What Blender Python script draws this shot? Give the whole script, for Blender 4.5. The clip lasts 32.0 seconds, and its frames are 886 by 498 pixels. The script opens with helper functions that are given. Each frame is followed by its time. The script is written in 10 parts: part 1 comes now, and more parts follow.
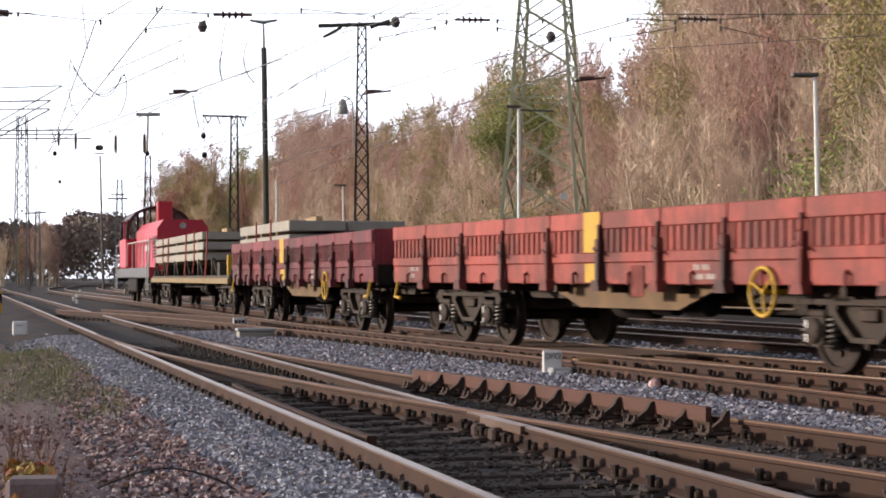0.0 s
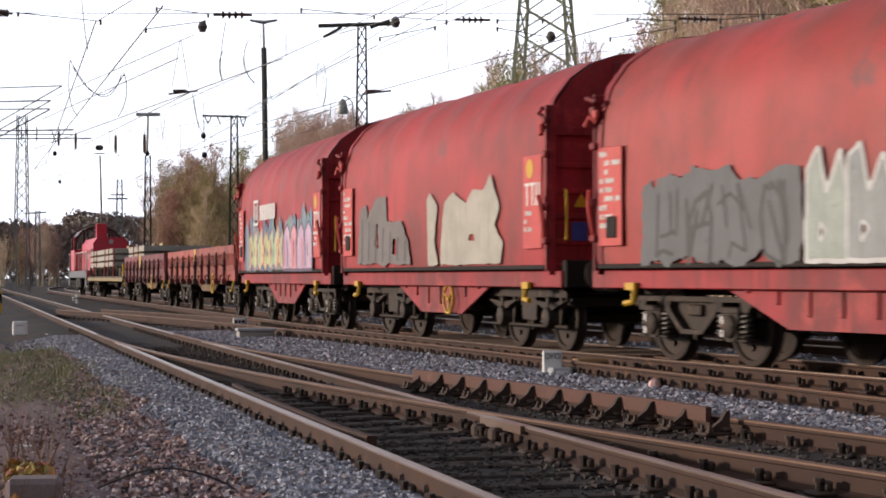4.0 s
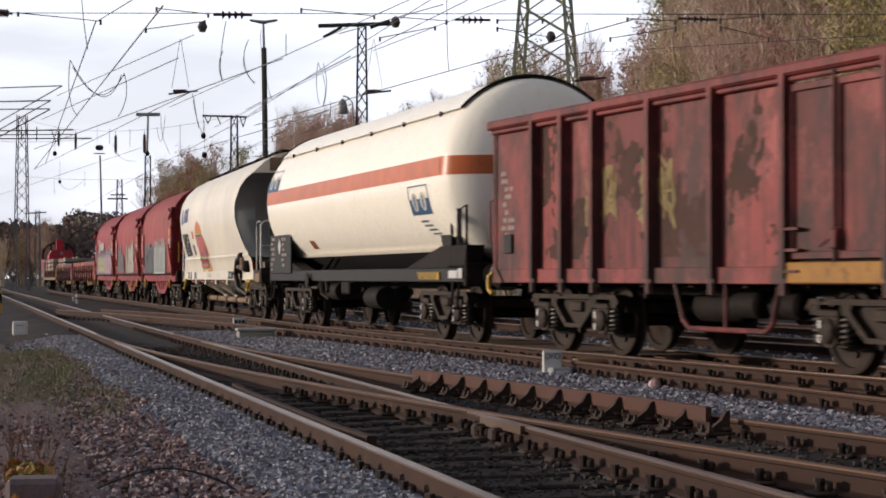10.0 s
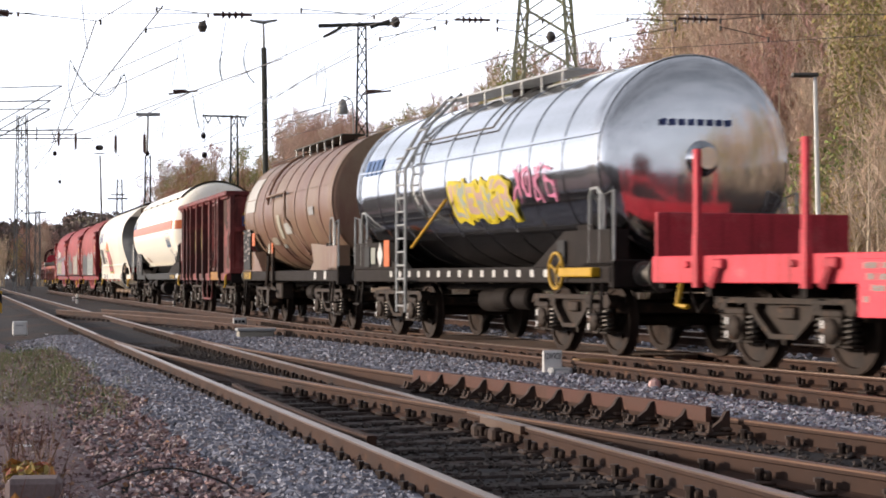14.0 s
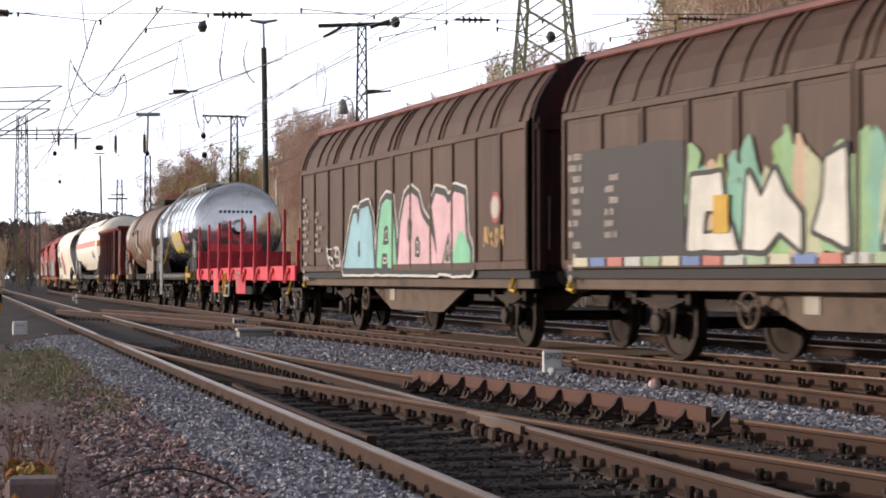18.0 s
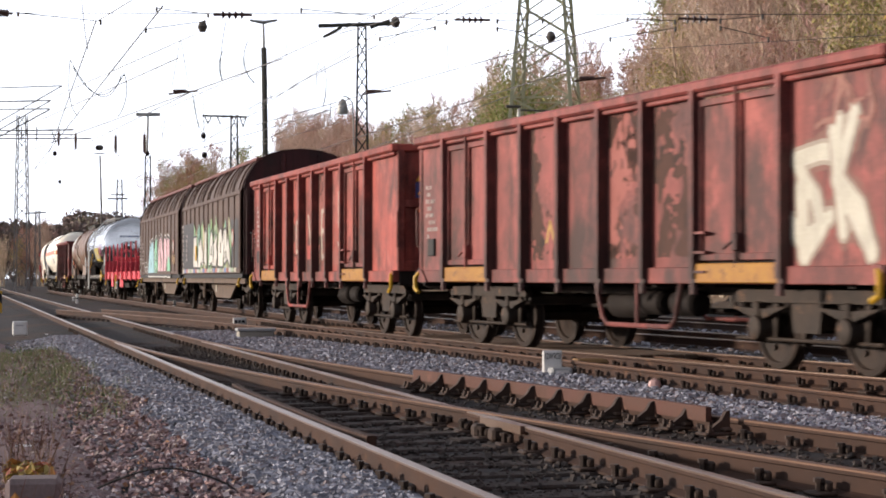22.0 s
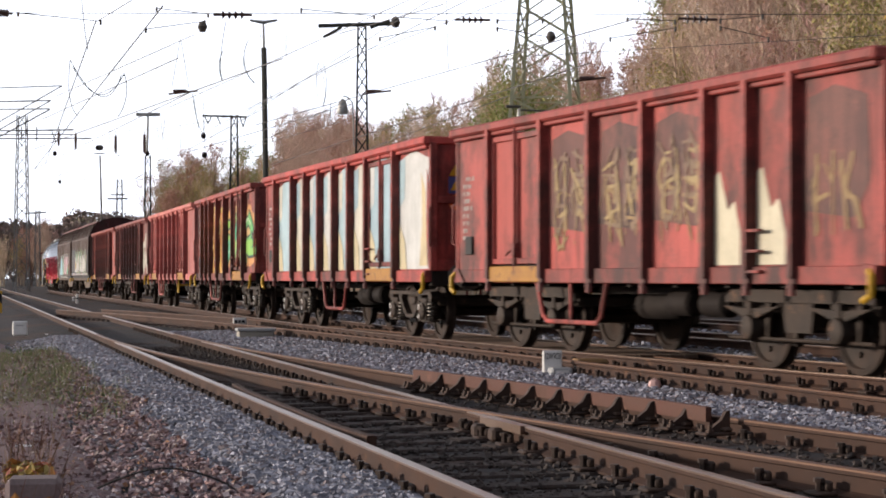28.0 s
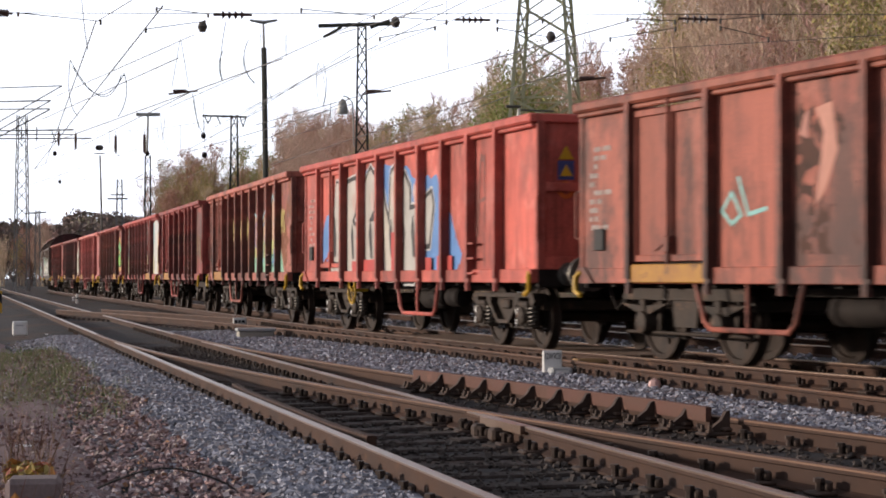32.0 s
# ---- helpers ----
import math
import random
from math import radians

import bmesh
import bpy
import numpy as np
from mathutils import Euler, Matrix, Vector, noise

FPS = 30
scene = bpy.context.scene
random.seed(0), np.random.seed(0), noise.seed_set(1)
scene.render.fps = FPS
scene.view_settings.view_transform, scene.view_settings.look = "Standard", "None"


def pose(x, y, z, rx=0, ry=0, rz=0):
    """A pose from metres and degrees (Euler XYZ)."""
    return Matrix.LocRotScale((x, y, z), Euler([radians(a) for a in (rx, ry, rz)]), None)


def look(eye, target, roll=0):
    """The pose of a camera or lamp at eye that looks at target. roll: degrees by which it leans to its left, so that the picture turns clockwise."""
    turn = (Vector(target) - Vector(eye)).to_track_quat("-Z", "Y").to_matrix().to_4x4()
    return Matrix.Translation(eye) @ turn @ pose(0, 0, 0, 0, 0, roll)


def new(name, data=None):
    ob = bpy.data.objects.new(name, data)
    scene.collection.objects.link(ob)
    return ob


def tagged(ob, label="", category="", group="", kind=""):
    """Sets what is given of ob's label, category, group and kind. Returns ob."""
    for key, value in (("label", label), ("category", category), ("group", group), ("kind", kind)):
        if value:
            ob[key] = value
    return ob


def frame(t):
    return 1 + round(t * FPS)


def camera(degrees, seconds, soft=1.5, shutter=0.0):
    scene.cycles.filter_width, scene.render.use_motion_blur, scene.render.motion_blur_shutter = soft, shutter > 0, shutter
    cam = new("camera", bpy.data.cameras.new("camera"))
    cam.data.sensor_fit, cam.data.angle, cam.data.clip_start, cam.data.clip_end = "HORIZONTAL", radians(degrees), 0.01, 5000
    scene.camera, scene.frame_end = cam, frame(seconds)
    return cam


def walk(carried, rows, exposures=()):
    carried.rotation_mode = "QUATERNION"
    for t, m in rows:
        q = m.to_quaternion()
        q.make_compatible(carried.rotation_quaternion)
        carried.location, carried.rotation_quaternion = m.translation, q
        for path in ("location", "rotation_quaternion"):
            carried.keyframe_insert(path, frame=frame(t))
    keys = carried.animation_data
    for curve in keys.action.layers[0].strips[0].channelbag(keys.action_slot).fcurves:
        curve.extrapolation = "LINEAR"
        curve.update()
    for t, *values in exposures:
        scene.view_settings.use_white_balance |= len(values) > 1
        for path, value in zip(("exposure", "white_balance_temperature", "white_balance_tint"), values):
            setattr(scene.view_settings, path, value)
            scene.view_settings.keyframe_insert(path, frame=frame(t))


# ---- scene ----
# Railway yard: the camera stands still beside a junction and a long goods train rolls away.
# The train's own track has its rail heads at z = 0; y points along the view.
SECONDS = 32.0
cam = camera(26.2, SECONDS, 1.8, 0.35)
VIEW = pose(0, 0, 1.01, 90.864, 0, 0)
walk(cam, [(0.0, VIEW), (SECONDS, VIEW)],
     [(t, e, 6700, 12) for t, e in ((0.0, 0.22), (1.0, 0.12), (2.5, -0.08), (3.5, -0.06), (5.8, -0.42), (7.5, -0.72), (9.0, -0.88), (10.0, -0.62), (11.0, -0.3), (12.5, 0.06), (14.5, 0.12),
                                    (17.0, -0.12), (20.0, -0.05), (22.0, 0.16), (23.5, 0.1), (25.0, -0.05), (27.5, 0.0), (29.0, 0.08), (30.5, -0.08), (32.0, -0.08))])

# ---- daylight ----
SUN_AZ, SUN_EL = radians(-80), radians(8.5)       # azimuth from +y, turning to +x
world = bpy.data.worlds.new("sky")
scene.world = world
world.use_nodes = True
wn, wl = world.node_tree.nodes, world.node_tree.links
sky = wn.new("ShaderNodeTexSky")
sky.sky_type = 'NISHITA'
sky.sun_disc = False
sky.sun_elevation, sky.sun_rotation = SUN_EL, SUN_AZ
sky.altitude, sky.air_density, sky.dust_density, sky.ozone_density = 50, 1.0, 4.0, 1.5
coords, cloud_map = wn.new("ShaderNodeTexCoord"), wn.new("ShaderNodeMapping")
cloud_map.inputs["Scale"].default_value = (2.0, 2.0, 9.0)
cloud, cloud_ramp, veil = wn.new("ShaderNodeTexNoise"), wn.new("ShaderNodeValToRGB"), wn.new("ShaderNodeMix")
cloud.inputs["Scale"].default_value, cloud.inputs["Detail"].default_value = 2.2, 5
cloud_ramp.color_ramp.elements[0].position, cloud_ramp.color_ramp.elements[1].position = 0.4, 0.62
cloud_ramp.color_ramp.elements[0].color = (0.62, 0.62, 0.62, 1)
cloud_ramp.color_ramp.elements[1].color = (0.95, 0.95, 0.95, 1)
veil.data_type = 'RGBA'
veil.inputs["B"].default_value = (9.4, 10.1, 11.6, 1)      # thin bright cloud over the whole sky
wl.new(coords.outputs["Generated"], cloud_map.inputs["Vector"])
wl.new(cloud_map.outputs["Vector"], cloud.inputs["Vector"])
wl.new(cloud.outputs["Fac"], cloud_ramp.inputs["Fac"])
wl.new(cloud_ramp.outputs["Color"], veil.inputs["Factor"])
wl.new(sky.outputs["Color"], veil.inputs["A"])
# the haze is brightest low over the land and thins towards the zenith
split, fall, glow = wn.new("ShaderNodeSeparateXYZ"), wn.new("ShaderNodeMapRange"), wn.new("ShaderNodeVectorMath")
fall.inputs["From Min"].default_value, fall.inputs["From Max"].default_value = 0.1, 0.5
fall.inputs["To Min"].default_value, fall.inputs["To Max"].default_value = 1.4, 0.5
glow.operation = 'SCALE'
wl.new(coords.outputs["Generated"], split.inputs["Vector"])
wl.new(split.outputs["Z"], fall.inputs["Value"])
wl.new(veil.outputs["Result"], glow.inputs[0])
wl.new(fall.outputs["Result"], glow.inputs["Scale"])
# and it is thinner and darker on the far side of the sky
toward, away, dim = wn.new("ShaderNodeVectorMath"), wn.new("ShaderNodeMapRange"), wn.new("ShaderNodeVectorMath")
toward.operation, dim.operation = 'DOT_PRODUCT', 'SCALE'
toward.inputs[1].default_value = (-0.7, 0.714, 0)
away.inputs["From Min"].default_value, away.inputs["From Max"].default_value = -0.6, 0.45
away.inputs["To Min"].default_value, away.inputs["To Max"].default_value = 0.5, 1.0
wl.new(coords.outputs["Generated"], toward.inputs[0])
wl.new(toward.outputs["Value"], away.inputs["Value"])
wl.new(glow.outputs["Vector"], dim.inputs[0])
wl.new(away.outputs["Result"], dim.inputs["Scale"])
wl.new(dim.outputs["Vector"], wn["Background"].inputs["Color"])
wn["Background"].inputs["Strength"].default_value = 0.14
sun = new("sun", bpy.data.lights.new("sun", 'SUN'))
sun.data.energy, sun.data.angle, sun.data.color = 5.0, radians(3), (1.0, 0.88, 0.76)
sun.matrix_world = look((0, 0, 0), (-math.sin(SUN_AZ) * math.cos(SUN_EL), -math.cos(SUN_AZ) * math.cos(SUN_EL), -math.sin(SUN_EL)))

# ---- tools ----
class Shape:
    """Collects faces for one mesh."""

    def __init__(self):
        self.v, self.f, self.s = [], [], []

    def add(self, verts, faces, smooth=False):
        n = len(self.v)
        self.v += [tuple(p) for p in verts]
        self.f += [tuple(n + i for i in face) for face in faces]
        self.s += [smooth] * len(faces)
        return self

    def box(self, x0, x1, y0, y1, z0, z1, b=0.0, m=None):
        x0, x1, y0, y1, z0, z1 = min(x0, x1), max(x0, x1), min(y0, y1), max(y0, y1), min(z0, z1), max(z0, z1)
        b = min(b, (x1 - x0) / 2.1, (y1 - y0) / 2.1, (z1 - z0) / 2.1)
        if b <= 0:
            v = [(x, y, z) for x in (x0, x1) for y in (y0, y1) for z in (z0, z1)]
            f = [(0, 1, 3, 2), (4, 6, 7, 5), (0, 4, 5, 1), (2, 3, 7, 6), (0, 2, 6, 4), (1, 5, 7, 3)]
        else:
            v, f, at = [], [], {}
            lo, hi = (x0, y0, z0), (x1, y1, z1)
            for c in range(8):
                bits = ((c >> 2) & 1, (c >> 1) & 1, c & 1)
                for a in range(3):
                    at[c, a] = len(v)
                    v.append(tuple((hi[k] if bits[k] else lo[k]) if k == a else (hi[k] - b if bits[k] else lo[k] + b) for k in range(3)))
            for a in range(3):
                p, q = [k for k in range(3) if k != a]
                for side in (0, 1):
                    ring = []
                    for up, vp in ((0, 0), (1, 0), (1, 1), (0, 1)):
                        bits = [0, 0, 0]
                        bits[a], bits[p], bits[q] = side, up, vp
                        ring.append(at[bits[0] * 4 + bits[1] * 2 + bits[2], a])
                    flip = (a == 1) ^ (side == 1)
                    f.append(tuple(ring) if flip else tuple(reversed(ring)))
            for a in range(3):
                p, q = [k for k in range(3) if k != a]
                for up in (0, 1):
                    for vp in (0, 1):
                        c = []
                        for along in (0, 1):
                            bits = [0, 0, 0]
                            bits[a], bits[p], bits[q] = along, up, vp
                            c.append(bits[0] * 4 + bits[1] * 2 + bits[2])
                        f.append((at[c[0], p], at[c[1], p], at[c[1], q], at[c[0], q]))
            for c in range(8):
                f.append((at[c, 0], at[c, 1], at[c, 2]))
        if m is not None:
            v = [m @ Vector(p) for p in v]
        return self.add(v, f)

    def rod(self, a, b, r0, r1=None, n=8, caps=True):
        a, b = Vector(a), Vector(b)
        r1 = r0 if r1 is None else r1
        w = (b - a).normalized()
        u = w.orthogonal().normalized()
        t = w.cross(u)
        v = [a + r0 * (math.cos(6.28319 * i / n) * u + math.sin(6.28319 * i / n) * t) for i in range(n)]
        v += [b + r1 * (math.cos(6.28319 * i / n) * u + math.sin(6.28319 * i / n) * t) for i in range(n)]
        self.add(v, [(i, (i + 1) % n, n + (i + 1) % n, n + i) for i in range(n)], True)
        if caps:
            k = len(self.v) - 2 * n
            self.f += [tuple(k + i for i in reversed(range(n))), tuple(k + n + i for i in range(n))]
            self.s += [False, False]
        return self

    def tube(self, pts, r, n=6):
        pts = [Vector(p) for p in pts]
        closed = (pts[0] - pts[-1]).length < 1e-6
        rings, up = [], None
        for i, p in enumerate(pts):
            a = pts[i - 1] if i else (pts[-2] if closed else p)
            b = pts[i + 1] if i < len(pts) - 1 else (pts[1] if closed else p)
            d = (b - a).normalized()
            u = d.orthogonal() if up is None else up - d * up.dot(d)
            u = u.normalized() if u.length > 1e-4 else d.orthogonal().normalized()
            up, t = u, d.cross(u)
            rings.append([p + r * (math.cos(6.28319 * k / n) * u + math.sin(6.28319 * k / n) * t) for k in range(n)])
        self.sweep(n, rings, True, True)
        if not closed:
            k = len(self.v) - len(rings) * n
            self.f += [tuple(k + i for i in reversed(range(n))), tuple(len(self.v) - n + i for i in range(n))]
            self.s += [False, False]
        return self

    def lathe(self, profile, centre=(0, 0, 0), axis='x', n=32, caps=True):
        """profile: rows of (place along the axis, radius)."""
        c = Vector(centre)
        v = []
        for a, r in profile:
            for i in range(n):
                p, q = r * math.cos(6.28319 * i / n), r * math.sin(6.28319 * i / n)
                v.append(c + Vector({'x': (a, p, q), 'y': (q, a, p), 'z': (p, q, a)}[axis]))
        f = [(k * n + i, k * n + (i + 1) % n, (k + 1) * n + (i + 1) % n, (k + 1) * n + i)
             for k in range(len(profile) - 1) for i in range(n)]
        self.add(v, f, True)
        if caps:
            k = len(self.v) - len(v)
            self.f += [tuple(k + i for i in reversed(range(n))), tuple(k + (len(profile) - 1) * n + i for i in range(n))]
            self.s += [False, False]
        return self

    def slab(self, poly, axis, a0, a1):
        """A flat outline, pushed along an axis: 'x' takes (y, z), 'y' takes (x, z), 'z' takes (x, y)."""
        n = len(poly)
        put = {'x': lambda p, a: (a, p[0], p[1]), 'y': lambda p, a: (p[0], a, p[1]), 'z': lambda p, a: (p[0], p[1], a)}[axis]
        v = [put(p, a0) for p in poly] + [put(p, a1) for p in poly]
        area = sum(poly[i][0] * poly[(i + 1) % n][1] - poly[(i + 1) % n][0] * poly[i][1] for i in range(n))
        turn = (area > 0) ^ (axis == 'y') ^ (a1 < a0)
        f = [tuple(range(n)), tuple(range(2 * n - 1, n - 1, -1))]
        f += [(i, n + i, n + (i + 1) % n, (i + 1) % n) for i in range(n)]
        if turn:
            f = [tuple(reversed(x)) for x in f]
        return self.add(v, f)

    def sweep(self, profile, rings, closed=True, smooth=False):
        """profile: number of points a ring; rings: lists of points."""
        n = profile
        v = [p for ring in rings for p in ring]
        f = []
        for k in range(len(rings) - 1):
            for i in range(n if closed else n - 1):
                j = (i + 1) % n
                f.append((k * n + i, k * n + j, (k + 1) * n + j, (k + 1) * n + i))
        return self.add(v, f, smooth)

    def mesh(self, name, material):
        me = bpy.data.meshes.new(name)
        me.from_pydata(self.v, [], self.f)
        me.polygons.foreach_set("use_smooth", self.s)
        if any(self.s):
            me.set_sharp_from_angle(angle=radians(40))
        if material:
            me.materials.append(material)
        return me


def part(name, shape, material, parent, label="", at=None, kind=""):
    """Links a shape (or a ready mesh) as one mesh object under a thing or a part."""
    me = shape.mesh(name, material) if isinstance(shape, Shape) else shape
    ob = new(name, me)
    ob.parent = parent
    if at is not None:
        ob.matrix_basis = at
    return tagged(ob, label, "", "", kind)


def thing(name, label, category, group="", at=None, kind=""):
    ob = new(name)
    ob.empty_display_size = 0.2
    if at is not None:
        ob.matrix_basis = at
    return tagged(ob, label, category, group, kind)


def solid(name, shape, material, label, category, group="", kind="", at=None):
    ob = new(name, shape.mesh(name, material))
    if at is not None:
        ob.matrix_basis = at
    return tagged(ob, label, category, group, kind)


TONE = 0.72          # scales base colours down, to balance their brightness against the excepted ones
UNSCALED = ("tank_white", "hopper_skin", "polished_steel", "sign_white", "pale_pole", "galvanised_steel", "brown_twig", "pale_twig", "red_twig", "grey_bark", "pale_bark")


def material(name, base, rough=0.7, metal=0.0, second=None, mix=0.5, scale=3.0, stretch=(1, 1, 1), bump=0.15,
             fine=60.0, third=None, third_at=0.62, third_scale=1.2, lift=0.12, streak=None, spec=0.28, each=0.0, dirt=None):
    """A weathered surface: two colours in patches, a stain colour, vertical streaks, fine grain and relief."""
    if name not in UNSCALED:
        base, second, third, streak = [c and tuple(TONE * q for q in c) for c in (base, second, third, streak)]
        dirt = dirt and (tuple(TONE * q for q in dirt[0]), *dirt[1:])
    m = bpy.data.materials.new(name)
    m.use_nodes = True
    nt = m.node_tree
    n, l = nt.nodes, nt.links
    bsdf = n["Principled BSDF"]
    bsdf.inputs["Metallic"].default_value = metal
    bsdf.inputs["Specular IOR Level"].default_value = spec
    co = n.new("ShaderNodeTexCoord")
    where = co.outputs["Object"]
    if stretch != (1, 1, 1):
        mp = n.new("ShaderNodeMapping")
        mp.inputs["Scale"].default_value = stretch
        l.new(where, mp.inputs["Vector"])
        where = mp.outputs["Vector"]

    def noise_at(s, detail, rough_=0.55, src=None):
        t = n.new("ShaderNodeTexNoise")
        t.inputs["Scale"].default_value, t.inputs["Detail"].default_value, t.inputs["Roughness"].default_value = s, detail, rough_
        l.new(src or where, t.inputs["Vector"])
        return t.outputs["Fac"]

    def ramp(src, lo, hi):
        r = n.new("ShaderNodeMapRange")
        r.inputs["From Min"].default_value, r.inputs["From Max"].default_value = lo, hi
        l.new(src, r.inputs["Value"])
        return r.outputs["Result"]

    def blend(fac, a, b, how='MIX'):
        x = n.new("ShaderNodeMix")
        x.data_type, x.blend_type = 'RGBA', how
        for slot, val in (("Factor", fac), ("A", a), ("B", b)):
            if isinstance(val, (tuple, list)):
                x.inputs[slot].default_value = (*val, 1)
            elif isinstance(val, float):
                x.inputs[slot].default_value = val
            else:
                l.new(val, x.inputs[slot])
        return x.outputs["Result"]

    col = tuple(base)
    if second:
        col = blend(ramp(noise_at(scale, 6), 0.5 - 0.22 * (1.2 - mix), 0.5 + 0.28 * (1.3 - mix)), tuple(base), tuple(second))
    if third:
        col = blend(ramp(noise_at(third_scale, 8, 0.65), third_at, third_at + 0.1), col, tuple(third))
    if streak:
        mp = n.new("ShaderNodeMapping")
        mp.inputs["Scale"].default_value = (5.0, 5.0, 0.35)
        l.new(co.outputs["Object"], mp.inputs["Vector"])
        col = blend(ramp(noise_at(1.6, 5, 0.6, mp.outputs["Vector"]), 0.52, 0.78), col, tuple(streak))
    if dirt:
        mp = n.new("ShaderNodeMapping")
        mp.inputs["Scale"].default_value = (1.0, 1.0, 0.55)
        l.new(co.outputs["Object"], mp.inputs["Vector"])
        shade = ramp(noise_at(dirt[1], 7, 0.7, mp.outputs["Vector"]), 0.45, 0.6)
        half = n.new("ShaderNodeMath")
        half.operation = 'MULTIPLY'
        half.inputs[1].default_value = dirt[2]
        l.new(shade, half.inputs[0])
        col = blend(half.outputs["Value"], col, tuple(dirt[0]))
    grain = noise_at(fine, 4)
    if lift:
        g = n.new("ShaderNodeMapRange")
        g.inputs["From Min"].default_value, g.inputs["From Max"].default_value = 0.3, 0.7
        g.inputs["To Min"].default_value, g.inputs["To Max"].default_value = 1 - lift, 1 + lift
        l.new(grain, g.inputs["Value"])
        v = n.new("ShaderNodeCombineColor")
        for k in ("Red", "Green", "Blue"):
            l.new(g.outputs["Result"], v.inputs[k])
        col = blend(1.0, col, v.outputs["Color"], 'MULTIPLY')
    if each:
        info, hs = n.new("ShaderNodeObjectInfo"), n.new("ShaderNodeHueSaturation")
        g = n.new("ShaderNodeMapRange")
        g.inputs["To Min"].default_value, g.inputs["To Max"].default_value = 1 - each, 1 + each
        l.new(info.outputs["Random"], g.inputs["Value"])
        l.new(g.outputs["Result"], hs.inputs["Value"])
        l.new(col, hs.inputs["Color"])
        col = hs.outputs["Color"]
    if isinstance(col, tuple):
        bsdf.inputs["Base Color"].default_value = (*col, 1)
    else:
        l.new(col, bsdf.inputs["Base Color"])
    rr = n.new("ShaderNodeMapRange")
    rr.inputs["To Min"].default_value, rr.inputs["To Max"].default_value = max(0.02, rough - 0.12), min(1, rough + 0.12)
    l.new(grain, rr.inputs["Value"])
    l.new(rr.outputs["Result"], bsdf.inputs["Roughness"])
    if bump:
        b = n.new("ShaderNodeBump")
        b.inputs["Strength"].default_value, b.inputs["Distance"].default_value = bump, 0.02
        l.new(grain, b.inputs["Height"])
        l.new(b.outputs["Normal"], bsdf.inputs["Normal"])
    return m


def paint(name, colour, rough=0.5, each=0.0):
    return material(name, colour, rough, lift=0.08, second=tuple(c * 0.8 for c in colour), scale=4.0, bump=0.05, each=each)

# ---- materials ----
RAIL_RUST = material("rail_rust", (0.066, 0.032, 0.021), 0.8, 0.05, (0.038, 0.022, 0.018), 0.6, 1.5, fine=90, third=(0.12, 0.058, 0.032), third_at=0.6, third_scale=3, spec=0.2)
RAIL_HEAD = material("rail_head", (0.3, 0.22, 0.18), 0.36, 0.75, (0.2, 0.13, 0.095), 0.4, 0.8, bump=0.05, lift=0.06)
RAIL_DULL = material("dull_rail_head", (0.15, 0.078, 0.048), 0.55, 0.3, (0.13, 0.07, 0.045), 0.5, 1.2, bump=0.05, lift=0.1)
SLEEPER = material("sleeper_wood", (0.036, 0.024, 0.021), 0.9, 0, (0.06, 0.04, 0.034), 0.5, 5.0, (1, 6, 6), 0.4, third=(0.085, 0.062, 0.055), each=0.25)
CHAIR = material("rail_chair", (0.045, 0.03, 0.025), 0.7, 0.2, (0.08, 0.045, 0.032), 0.5, 9, each=0.3)
BALLAST = material("ballast", (0.062, 0.058, 0.062), 0.95, 0, (0.038, 0.034, 0.034), 0.5, 7, bump=0.9, fine=24, third=(0.085, 0.058, 0.048), third_at=0.5, third_scale=0.35, lift=0.35, spec=0.15)
STONE = material("ballast_stone", (0.14, 0.14, 0.158), 0.9, 0, (0.085, 0.082, 0.088), 0.5, 4, bump=0.4, third=(0.15, 0.11, 0.09), third_at=0.56, third_scale=0.5, each=0.35)
EARTH = material("dark_earth", (0.25, 0.168, 0.17), 0.95, 0, (0.18, 0.122, 0.127), 0.5, 3, bump=0.8, fine=30, third=(0.2, 0.155, 0.15), third_at=0.58, third_scale=2, lift=0.3)
DARK_STEEL = material("grimy_underframe", (0.016, 0.012, 0.011), 0.75, 0.1, (0.027, 0.02, 0.017), 0.5, 4, third=(0.04, 0.026, 0.02), third_at=0.64, third_scale=3, spec=0.15)
BOGIE_STEEL = material("bogie_steel", (0.022, 0.015, 0.011), 0.7, 0.05, (0.05, 0.03, 0.02), 0.5, 4, third=(0.14, 0.07, 0.038), third_at=0.58, third_scale=5, lift=.25, spec=0.25)
SPRING_STEEL = material("spring_steel", (0.03, 0.024, 0.02), 0.5, 0.3, (0.09, 0.07, 0.055), 0.5, 14, spec=0.4)
WHEEL_STEEL = material("wheel_steel", (0.022, 0.015, 0.012), 0.65, 0.1, (0.045, 0.027, 0.019), 0.5, 4, spec=0.15)
YELLOW = paint("yellow_paint", (0.62, 0.36, 0.02))
WHITE = paint("white_paint", (0.72, 0.71, 0.68))
BLACK = paint("black_paint", (0.012, 0.012, 0.013), 0.65)
ORANGE = paint("orange_paint", (0.75, 0.17, 0.04))
BUFFER_STEEL = material("buffer_steel", (0.12, 0.11, 0.1), 0.5, 0.5, (0.2, 0.18, 0.16), 0.5, 8)
GALV = material("galvanised_steel", (0.34, 0.35, 0.35), 0.5, 0.4, (0.24, 0.24, 0.24), 0.5, 3)
MAST_GREEN = material("mast_paint", (0.05, 0.06, 0.052), 0.7, 0.1, (0.075, 0.07, 0.06), 0.5, 2)
PYLON_GREEN = material("pylon_paint", (0.5, 0.52, 0.34), 0.65, 0.1, (0.48, 0.47, 0.34), 0.5, 1)
